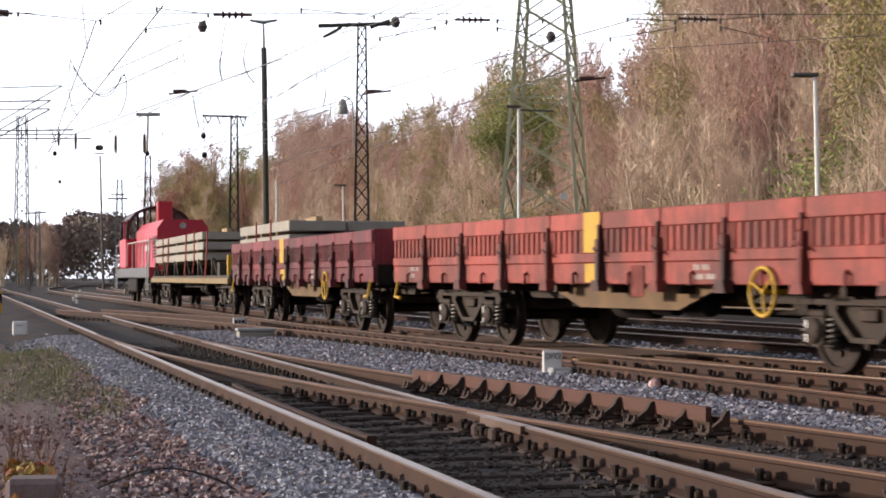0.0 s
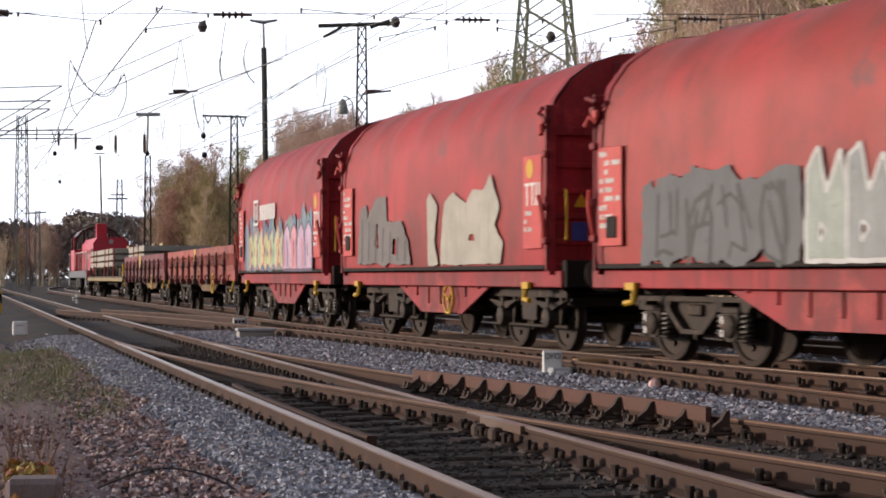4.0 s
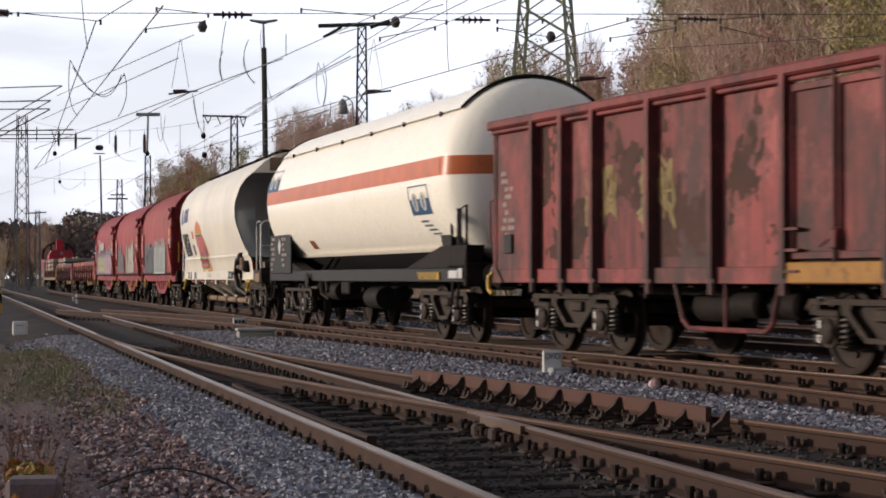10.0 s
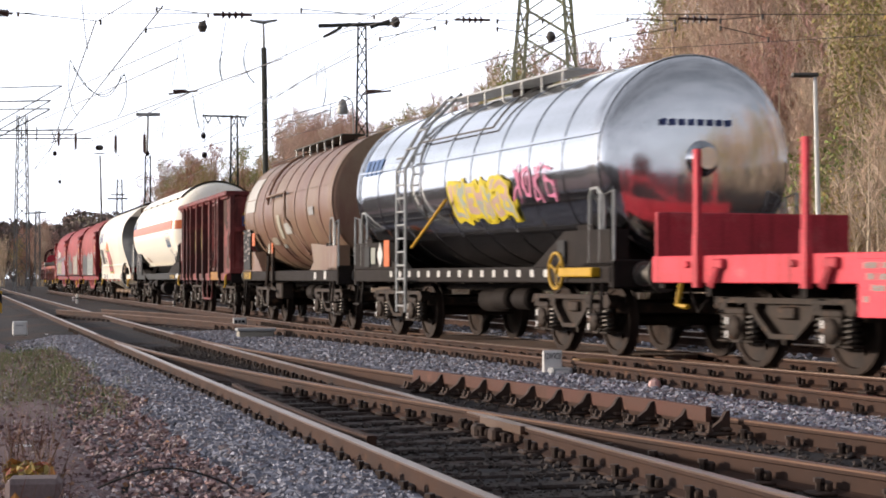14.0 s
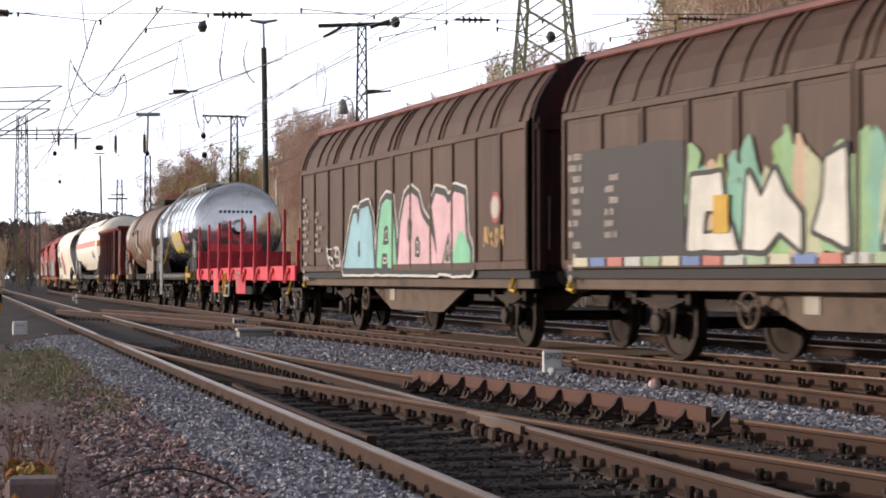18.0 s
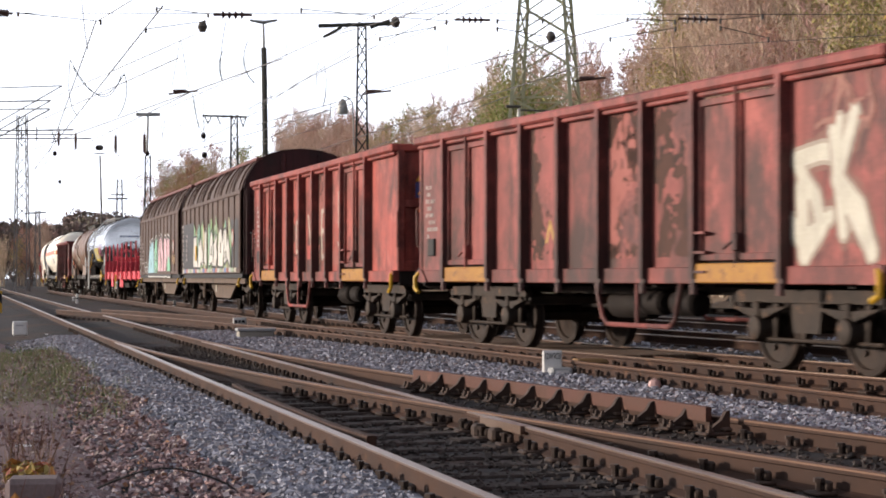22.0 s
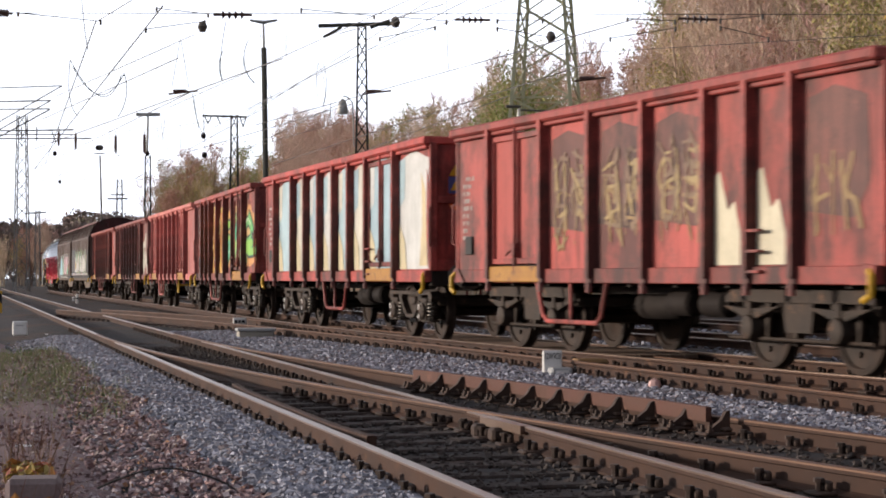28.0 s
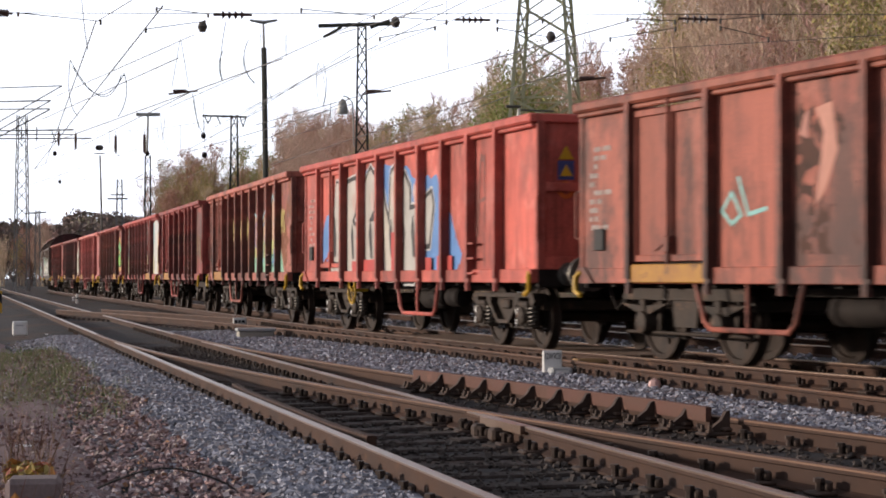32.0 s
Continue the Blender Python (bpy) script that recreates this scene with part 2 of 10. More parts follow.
# pale grey puts the haze of distance into the far masts' colour
FAR_MAST = material("hazed_mast_paint", (0.2, 0.21, 0.21), 0.7, 0.1, (0.26, 0.25, 0.24), 0.5, 2)
WIRE = material("copper_wire", (0.11, 0.105, 0.11), 0.7, 0.1, bump=0)
PORCELAIN = paint("brown_porcelain", (0.1, 0.05, 0.04), 0.3)
CONCRETE = material("concrete", (0.42, 0.39, 0.34), 0.9, 0, (0.33, 0.31, 0.28), 0.5, 2.5, third=(0.24, 0.21, 0.18), third_at=0.6)
SIGN_WHITE = paint("sign_white", (0.62, 0.61, 0.6))

# ---- lines of the tracks ----
KNOTS = [-30, 0, 14, 28, 56, 84, 112, 140, 400]
CURVE = [-0.00606, -0.00606, -0.00506, 0.00066, 0.00006, 0.00031, -0.00109, -0.00109, -0.00109]
START_X, START_Y, START_TURN = 2.71, 25.808, 0.35177


def line_table():
    step = 0.25
    out = {}
    for sign in (1, -1):
        x, y, th, k = START_X, START_Y, START_TURN, 0
        out[0] = (x, y, th)
        while abs(k * step) < (520 if sign > 0 else 420):
            s = sign * (k + 0.5) * step
            c = float(np.interp(s, KNOTS, CURVE)) if s > -22 else 0.0
            th2 = th + sign * c * step
            x -= sign * step * math.sin((th + th2) / 2)
            y += sign * step * math.cos((th + th2) / 2)
            th, k = th2, k + 1
            out[sign * k] = (x, y, th)
    lo, hi = min(out), max(out)
    return lo * step, step, np.array([out[i] for i in range(lo, hi + 1)])


LINE0, LSTEP, LINE = line_table()


def on_line(s, side=0.0):
    """The place on the train's track s metres along it, side metres to its left, and its heading."""
    i = (s - LINE0) / LSTEP
    k = max(0, min(len(LINE) - 2, int(math.floor(i))))
    x, y, th = LINE[k] + (LINE[k + 1] - LINE[k]) * (i - k)
    return x - side * math.cos(th), y - side * math.sin(th), th


def rolled(t):
    """Metres the train has rolled after t seconds."""
    return 8.0957 * t + 0.0048132 * t * t + 0.00026273 * t ** 3 + 3.4514e-6 * t ** 4


def many(name, mat, base_v, base_f, places, sizes, turns, squash=None, lean=0.0, seed=1):
    """One mesh of many small copies of a few base shapes. places: n x 3."""
    rng = np.random.default_rng(seed)
    n = len(places)
    bv = np.array(base_v, dtype=float)
    nv = len(bv)
    v = np.repeat(bv[None], n, axis=0)
    if squash is not None:
        v = v * squash[:, None, :]
    v = v * np.asarray(sizes)[:, None, None]
    if lean:
        a, b = rng.normal(0, lean, n), rng.normal(0, lean, n)
        y = v[:, :, 1] * np.cos(a)[:, None] - v[:, :, 2] * np.sin(a)[:, None]
        z = v[:, :, 1] * np.sin(a)[:, None] + v[:, :, 2] * np.cos(a)[:, None]
        x = v[:, :, 0] * np.cos(b)[:, None] + z * np.sin(b)[:, None]
        z = -v[:, :, 0] * np.sin(b)[:, None] + z * np.cos(b)[:, None]
        v = np.stack([x, y, z], axis=2)
    c, s = np.cos(turns)[:, None], np.sin(turns)[:, None]
    out = np.stack([v[:, :, 0] * c - v[:, :, 1] * s, v[:, :, 0] * s + v[:, :, 1] * c, v[:, :, 2]], axis=2) + np.asarray(places)[:, None, :]
    k = len(base_f[0])
    f = (np.array(base_f)[None] + (np.arange(n) * nv)[:, None, None]).reshape(-1)
    nf = n * len(base_f)
    me = bpy.data.meshes.new(name)
    me.vertices.add(n * nv)
    me.vertices.foreach_set("co", out.reshape(-1).astype(np.float32))
    me.loops.add(len(f))
    me.loops.foreach_set("vertex_index", f.astype(np.int32))
    me.polygons.add(nf)
    me.polygons.foreach_set("loop_start", np.arange(0, nf * k, k, dtype=np.int32))
    me.polygons.foreach_set("use_smooth", np.zeros(nf, dtype=bool))
    me.update(calc_edges=True)
    me.materials.append(mat)
    return me


def islands(mat, spread=0.35, tones=()):
    """Lets every loose piece of a joined mesh take its own tone."""
    n, l = mat.node_tree.nodes, mat.node_tree.links
    slot = n["Principled BSDF"].inputs["Base Color"]
    geo = n.new("ShaderNodeNewGeometry")
    if tones:
        r = n.new("ShaderNodeValToRGB")
        r.color_ramp.interpolation = 'CONSTANT'
        e = r.color_ramp.elements
        while len(e) < len(tones):
            e.new(0.5)
        for i, c in enumerate(tones):
            e[i].position, e[i].color = i / len(tones), (*[TONE * q for q in c], 1)
        l.new(geo.outputs["Random Per Island"], r.inputs["Fac"])
        l.new(r.outputs["Color"], slot)
        return mat
    hs, mr = n.new("ShaderNodeHueSaturation"), n.new("ShaderNodeMapRange")
    mr.inputs["To Min"].default_value, mr.inputs["To Max"].default_value = 1 - spread, 1 + spread
    l.new(geo.outputs["Random Per Island"], mr.inputs["Value"])
    l.new(mr.outputs["Result"], hs.inputs["Value"])
    if slot.links:
        l.new(slot.links[0].from_socket, hs.inputs["Color"])
    else:
        hs.inputs["Color"].default_value = slot.default_value
    l.new(hs.outputs["Color"], slot)
    return mat


islands(STONE, tones=((.2, .205, .25), (.28, .286, .34), (.35, .357, .43), (.5, .505, .58), (.13, .13, .155), (.25, .21, .22), (.23, .238, .29)))
ROCK_V = [(-.5, -.42, -.4), (-.4, -.45, .36), (-.46, .4, -.38), (-.38, .5, .3), (.52, -.4, -.36), (.4, -.36, .45), (.45, .46, -.4), (.5, .36, .36)]
ROCK_F = [(0, 1, 3, 2), (4, 6, 7, 5), (0, 4, 5, 1), (2, 3, 7, 6), (0, 2, 6, 4), (1, 5, 7, 3)]

# ---- ground ----
def side_of_line(x, y):
    """Metres to the left of the train's track (negative: to its right)."""
    d = (LINE[::8, 0] - x) ** 2 + (LINE[::8, 1] - y) ** 2
    k = int(np.argmin(d))
    px, py, th = LINE[::8][k]
    return -((x - px) * math.cos(th) + (y - py) * math.sin(th))


def rail_level(q):
    return float(np.interp(q, [-30, 1.2, 2.6, 4.5, 6.0, 9.0], [0, 0, -0.03, -0.06, -0.1, -0.1]))


def hill(q):
    """The wooded bank to the right of the tracks."""
    return float(np.interp(-q, [0, 17.5, 21, 30, 45, 90, 400], [0, 0, 0.9, 3.2, 5.5, 7.5, 9.0]))


def near_rail_x(y):
    """The rail nearest to the camera."""
    return 0.25 - 0.2535 * (y - 9.66)


def ground_z(x, y):
    q = side_of_line(x, y)
    z = rail_level(q) - 0.185 + hill(q)
    left = (near_rail_x(y) - x) * 0.969                 # metres left of the nearest rail
    z += .04 * float(np.interp(left, [-.1, .12, .7, 1.0], [0, 1, 1, 0]))
    if left > 0.8:
        z -= min(left - 0.8, 1.0) * 0.12
    if left > 2.4:
        z += min(left - 2.4, 3.0) * 0.04
    return z


def sheet(name, xs, ys, mat, label):
    v = [(x, y, ground_z(x, y) + 0.02 * noise.noise((x * 0.8, y * 0.8, 0.3)) - (0.06 if max(abs(x), abs(y)) > 300 else 0)) for y in ys for x in xs]
    n = len(xs)
    f = [(j * n + i, j * n + i + 1, (j + 1) * n + i + 1, (j + 1) * n + i) for j in range(len(ys) - 1) for i in range(n - 1)]
    s = Shape().add(v, f, True)
    return solid(name, s, mat, label, "ground", kind="structure")


def spread_values(edges):
    out = []
    for a, b, step in edges:
        k = max(1, round((b - a) / step))
        out += [a + (b - a) * i / k for i in range(k)]
    return out + [edges[-1][1]]


gx = spread_values([(-2500, -400, 300), (-400, -80, 16), (-80, -30, 4), (-30, -12, 0.8), (-12, 6, 0.35), (6, 14, .8), (14, 60, 3), (60, 400, 20), (400, 2500, 300)])
gy = spread_values([(-600, -40, 80), (-40, 5, 4), (5, 40, 0.5), (40, 60, .8), (60, 140, 2.5), (140, 400, 12), (400, 3000, 260)])
sheet("ground", gx, gy, BALLAST, "grey-brown ballast and earth of a railway yard")


# ---- rails, sleepers ----
RAIL_PROFILE = [(-.075, -.17), (.075, -.17), (.075, -.155), (.012, -.13), (.012, -.045), (.036, -.035), (.036, -.004), (.03, 0), (-.03, 0), (-.036, -.004), (-.036, -.035), (-.012, -.045), (-.012, -.13), (-.075, -.155)]
HEAD_PROFILE = [(.0365, -.014), (.0365, -.003), (.031, .0015), (-.031, .0015), (-.0365, -.003), (-.0365, -.014)]


def swept(points, profile):
    """points: (x, y, z) of the rail's top along its way."""
    rings = []
    for i, p in enumerate(points):
        a, b = Vector(points[max(0, i - 1)]), Vector(points[min(len(points) - 1, i + 1)])
        d = (b - a).normalized()
        n = Vector((d.y, -d.x, 0))
        rings.append([(p[0] + n.x * u, p[1] + n.y * u, p[2] + w) for u, w in profile])
    s = Shape().sweep(len(profile), rings)
    m = len(profile)
    s.f += [tuple(range(m)), tuple(len(s.v) - 1 - i for i in range(m))]
    s.s += [False, False]
    return s


def rail(parent, points, name="rail", label="", shiny=True):
    r = part(name, swept(points, RAIL_PROFILE), RAIL_RUST, parent, label)
    part("running_surface", swept(points, HEAD_PROFILE), RAIL_HEAD if shiny else RAIL_DULL, r, "rubbed bright steel rail head" if shiny else "dull rust-brown rail head")
    return r


CHAIR_MESH = Shape()
for sy in (-1, 1):
    CHAIR_MESH.box(-.085, .085, sy * .06, sy * .19, -.165, -.135, 0.01)
    CHAIR_MESH.box(-.06, .06, sy * .075, sy * .12, -.14, -.075, 0.012)
    CHAIR_MESH.rod((0, sy * .14, -.14), (0, sy * .14, -.06), .022, .018, 6)
    CHAIR_MESH.rod((0, sy * .14, -.085), (0, sy * .14, -.06), .034, .034, 6)
CHAIR_MESH = CHAIR_MESH.mesh("rail_chair", CHAIR)
SLEEPER_MESHES = {}


def sleeper_mesh(length):
    k = round(length, 1)
    if k not in SLEEPER_MESHES:
        SLEEPER_MESHES[k] = Shape().box(-.125, .125, -k / 2, k / 2, -.32, -.165, 0.015).mesh("sleeper", SLEEPER)
    return SLEEPER_MESHES[k]


def track(name, label, rows, sleepers=True, step=0.63, reach=(0, 45), chairs=True, shiny=True):
    """rows: (centre x, y, heading, level) along the way."""
    t = thing(name, label, "railway track", kind="structure")
    for side in (0.7525, -0.7525):
        rail(t, [(x - side * math.cos(h), y - side * math.sin(h), z) for x, y, h, z in rows], shiny=shiny)
    if sleepers:
        far, run, last = [], 0.0, 0.0
        for (x, y, h, z), (x2, y2, h2, z2) in zip(rows, rows[1:]):
            d = math.hypot(x2 - x, y2 - y)
            while last <= run + d:
                w = (last - run) / d
                px, py, pz = x + (x2 - x) * w, y + (y2 - y) * w, z + (z2 - z) * w
                m = pose(px, py, pz, 0, 0, math.degrees(h) + 90 + random.uniform(-1, 1))
                if reach[0] < py < reach[1]:
                    part("sleeper", sleeper_mesh(2.5), None, t, at=m)
                    if chairs:
                        for side in (0.7525, -0.7525):
                            part("rail_chair", CHAIR_MESH, None, t, at=m @ pose(0, side, 0))
                elif reach[1] <= py < 150:
                    far.append((px, py, pz, h))
                last += step
            run += d
        if far:
            s = Shape()
            for px, py, pz, h in far:
                s.box(-.125, .125, -1.25, 1.25, -.32, -.165, 0, pose(px, py, pz, 0, 0, math.degrees(h) + 90))
            part("far_sleepers", s, SLEEPER, t, kind="stuff")
    return t


def line_rows(side, s0, s1, step=1.0, dz=0.0):
    out, s = [], s0
    while s <= s1:
        x, y, h = on_line(s, side)
        out.append((x, y, h, dz))
        s += step
    return out


def straight_rows(x, y, h, a, b, z, step=2.0):
    return [(x - math.sin(h) * d, y + math.cos(h) * d, h, z) for d in [a + (b - a) * i / round((b - a) / step) for i in range(round((b - a) / step) + 1)]]


def bent_rows(coefs, y0, y1, z, side, step=1.0):
    """Rows of a track whose left rail lies at x = a + b y + c y2 + d y3."""
    out, y = [], y0
    while y <= y1:
        x = sum(c * y ** i for i, c in enumerate(coefs))
        dx = sum(i * c * y ** (i - 1) for i, c in enumerate(coefs) if i)
        h = math.atan(-dx)
        out.append((x + side * math.cos(h), y + side * math.sin(h), h, z))
        y += step
    return out


track("train_track", "rusty rails of the track the goods train runs on", line_rows(0, -40, 300), reach=(14, 48))
H0 = math.atan(0.2535)
track("near_track", "rusty track of the points nearest to the camera",
      straight_rows(0.25 + 0.7525 * math.cos(H0), 9.66 + 0.7525 * math.sin(H0), H0, -32, 190, -0.1), reach=(5, 45))
track("branch_track", "curved branch of the near points with rusty rails", bent_rows((7.75, -0.5366, 0.003938), -16, 37, -0.085, 0.7525), reach=(5, 21), shiny=False)
track("crossing_track", "rusty track that crosses in front of the train", bent_rows((8.419, -0.27395, 0.0000253, -0.00001724), -16, 62, -0.03, 0.7525), reach=(10, 45), shiny=False)
track("back_track", "track behind the train", line_rows(-4.6, -40, 260, 4, -0.02), reach=(14, 48), chairs=False)
track("farther_back_track", "second track behind the train", line_rows(-9.2, -40, 260, 4, -0.02), reach=(14, 45), chairs=False)

# ---- banks, verge, stones ----
HILL_SOIL = material("leaf_litter", (.32, .235, .17), .95, 0, (.23, .17, .125), .5, .35, bump=.6, fine=6, third=(.17, .16, .08), third_at=.56, third_scale=.15, lift=.35)


def strip(name, label, mat, rows, category="ground"):
    """A sheet laid just above the ground; rows of (x, y, lift) lists."""
    v = [(x, y, ground_z(x, y) + .02 * noise.noise((x * .8, y * .8, .3)) + up) for row in rows for x, y, up in row]
    n = len(rows[0])
    f = [(j * n + i, j * n + i + 1, (j + 1) * n + i + 1, (j + 1) * n + i) for j in range(len(rows) - 1) for i in range(n - 1)]
    return solid(name, Shape().add(v, f, True), mat, label, category, kind="structure")


def bank_rows():
    rows = []
    for s in range(-90, 330, 5):
        row = []
        for q in (-17, -18, -19.5, -21, -24, -28, -33, -40, -55, -80):
            x, y, _ = on_line(s, q)
            row.append((x, y, .05 + .25 * noise.noise((x * .2, y * .2, 1.7)) * min(1, (-q - 17) / 4)))
        rows.append(row)
    return rows


strip("bank", "brown leaf-covered bank under the trees", HILL_SOIL, bank_rows())


def verge_edge(y):
    return near_rail_x(y) - 1.45 - .3 * noise.noise((y * .55, 3.1, 0)) - max(0, y - 30) * .02


verge = []
for j in range(76):
    y = 6 + j * .6
    e = verge_edge(y)
    verge.append([(e - d, y, .05 + .03 * noise.noise((e - d, y, 5.0)) if d > .2 else -.03) for d in (0, .12, .3, .6, 1, 1.5, 2.2, 3, 4.2, 6, 9, 14)])
strip("verge", "dark earth verge with dead leaves beside the track", EARTH, verge)


def strewn(name, label, mat, n, place, lo, hi, seed, squash=(1, 1, .6), sink=.3, lift=.01, kind="stuff", v=ROCK_V, f=ROCK_F, lean=.35, category="stones"):
    rng = np.random.default_rng(seed)
    pts, sizes = [], rng.uniform(lo, hi, n)
    for i in range(n):
        x, y = place(rng)
        pts.append((x, y, ground_z(x, y) + lift + sizes[i] * (.5 - sink) * squash[2]))
    sq = rng.uniform(.7, 1.25, (n, 3)) * np.array(squash)
    me = many(name, mat, v, f, np.array(pts), sizes, rng.uniform(0, 6.283, n), sq, lean, seed)
    ob = new(name, me)
    return tagged(ob, label, category, kind=kind)


def near_shoulder(rng):
    y = 8.5 + 32 * rng.random() ** 1.6
    left = abs(rng.normal(.1, .62)) + .1
    return near_rail_x(y) - left, y


def between(rng):
    """The gravel between the branch and the crossing track."""
    y = 13 + 30 * rng.random() ** 1.3
    a = 9.07 - .502 * y + .00307 * y * y if y < 33 else near_rail_x(y) + 1.7
    b = 8.419 - .27395 * y + .0000253 * y * y - .00001724 * y ** 3
    return a + .15 + (b - a - .3) * rng.random(), y


def behind(rng):
    s = -10 + 60 * rng.random()
    x, y, _ = on_line(s, -1.2 - 11 * rng.random())
    return x, y


def four_foot(rng):
    y = 8 + 26 * rng.random() ** 1.4
    return near_rail_x(y) + .1 + 4.2 * rng.random() * (1 if y < 20 else .45), y


strewn("ballast_stones", "loose blue-grey ballast stones beside the near rail", STONE, 27000, near_shoulder, .024, .06, 11)
strewn("ballast_stones", "pale grey ballast between two tracks", STONE, 19000, between, .028, .065, 12)
strewn("ballast_stones", "grey ballast behind the train", STONE, 7000, behind, .045, .08, 13)
GRIME = islands(material("grimy_gravel", (.075, .06, .055), .95, 0, (.05, .042, .04), .5, 5, bump=.3), .45)
strewn("grimy_gravel", "small dark oily gravel between the rails", GRIME, 9000, four_foot, .02, .05, 14, sink=.1)


def on_verge(rng):
    y = 8 + 26 * rng.random() ** 1.5
    return verge_edge(y) + .5 - 4.2 * rng.random() ** 1.2, y


CLOD = islands(material("earth_clod", (.11, .08, .07), .95, 0, (.07, .052, .046), .5, 6, bump=.3), tones=((.25, .165, .17), (.33, .225, .23), (.38, .27, .28), (.27, .185, .19), (.52, .44, .46), (.16, .105, .11)))
strewn("rubble", "small clods and stones on the verge", CLOD, 17000, on_verge, .015, .05, 15, lift=.045)
LEAF_V = [(-.5, 0, 0), (-.1, -.32, .06), (.55, 0, .02), (-.1, .32, .08)]
LEAF_F = [(0, 1, 2, 3)]
LITTER = islands(material("dead_leaf", (.2, .1, .05), .8), tones=((.24, .13, .115), (.32, .19, .17), (.19, .105, .1), (.4, .28, .24), (.36, .19, .11), (.28, .18, .185), (.5, .4, .36)))
strewn("dead_leaves", "dead brown leaves strewn on the verge", LITTER, 7500, on_verge, .028, .065, 16, (1, 1, 1), .3, lift=.055, v=LEAF_V, f=LEAF_F, lean=.5, category="leaves")
BLADE_V = [(-.012, 0, 0), (.012, 0, 0), (.03, .06, .5), (.014, .06, .5), (.1, .2, .95)]
BLADE_F = [(0, 1, 2), (0, 2, 3), (3, 2, 4)]
GRASS = islands(material("grass_blade", (.12, .15, .04), .7), tones=((.16, .22, .07), (.2, .26, .09), (.13, .18, .06), (.26, .25, .12), (.18, .24, .08), (.24, .17, .11)))


def grass_place(rng):
    y = 17.5 + 16 * rng.random()
    u = rng.random()
    x = near_rail_x(y) - 1.0 - .5 * noise.noise((y * .7, 2, 2)) - 3.6 * u
    if noise.noise((x * .9, y * .45, 8)) < -.12 and rng.random() < .8:
        y = 24 + 9 * rng.random()
        x = near_rail_x(y) - 1.1 - 4 * rng.random()
    return x, y


strewn("grass", "tufts of grass and weeds on the verge", GRASS, 17000, grass_place, .06, .26, 17, (1, 1, 1), .5, v=BLADE_V, f=BLADE_F, lean=.3, category="grass")
WEED = islands(material("dry_weed", (.22, .12, .08), .8), tones=((.15, .075, .055), (.19, .09, .065), (.11, .065, .045), (.24, .14, .06)))


def weed_place(rng):
    y = 10.6 + 5.5 * rng.random()
    return y * -.2327 + .02 - .1 + .38 * rng.random() ** 1.5 + .01 * y, y


strewn("dry_weeds", "dry reddish weed stalks at the verge", WEED, 260, weed_place, .12, .4, 18, (1, 1, 1), .5, v=BLADE_V, f=BLADE_F, lean=.3, category="weeds")
YELLOW_LEAF = islands(material("yellow_leaf", (.4, .25, .05), .7), tones=((.42, .27, .05), (.3, .22, .06), (.45, .2, .05), (.25, .2, .05), (.35, .1, .06)))


def bramble_place(rng):
    y = 11.0 + 2.2 * rng.random()
    return y * -.2327 + .05 + .32 * rng.random(), y


ob = strewn("bramble", "low bramble with yellow and orange leaves", YELLOW_LEAF, 420, bramble_place, .05, .1, 19, (1, 1, 1), -.8, v=LEAF_V, f=LEAF_F, lean=.7, category="bramble")

# ---- trees ----
BARKS = [material("grey_bark", (.42, .34, .26), .9, 0, (.3, .24, .19), .5, 3), material("pale_bark", (.5, .42, .32), .9, 0, (.38, .3, .23), .5, 3), material("brown_bark", (.25, .17, .13), .9, 0, (.17, .12, .1), .5, 3)]
TWIGS = [islands(material("brown_twig", (.46, .33, .27), .9), .5), islands(material("pale_twig", (.58, .46, .36), .9), .5), islands(material("red_twig", (.46, .29, .26), .9), .5)]
LEAVES = {
    "olive": islands(material("olive_leaf", (.24, .22, .07), .7), tones=((.36, .34, .1), (.44, .4, .15), (.28, .29, .1), (.5, .4, .16), (.4, .3, .14))),
    "rust": islands(material("rust_leaf", (.36, .14, .075), .7), tones=((.46, .23, .17), (.52, .28, .19), (.38, .2, .15), (.56, .36, .22))),
    "gold": islands(material("gold_leaf", (.44, .29, .08), .7), tones=((.6, .43, .12), (.52, .39, .16), (.68, .52, .18), (.46, .37, .13))),
    "green": islands(material("green_leaf", (.15, .19, .055), .7), tones=((.26, .34, .09), (.34, .4, .12), (.42, .44, .15), (.2, .27, .08))),
}
TWIG_V = [(-.5, -.3, 0), (.5, -.3, 0), (0, .55, 0), (0, 0, 1)]
TWIG_F = [(0, 1, 3), (1, 2, 3), (2, 0, 3)]


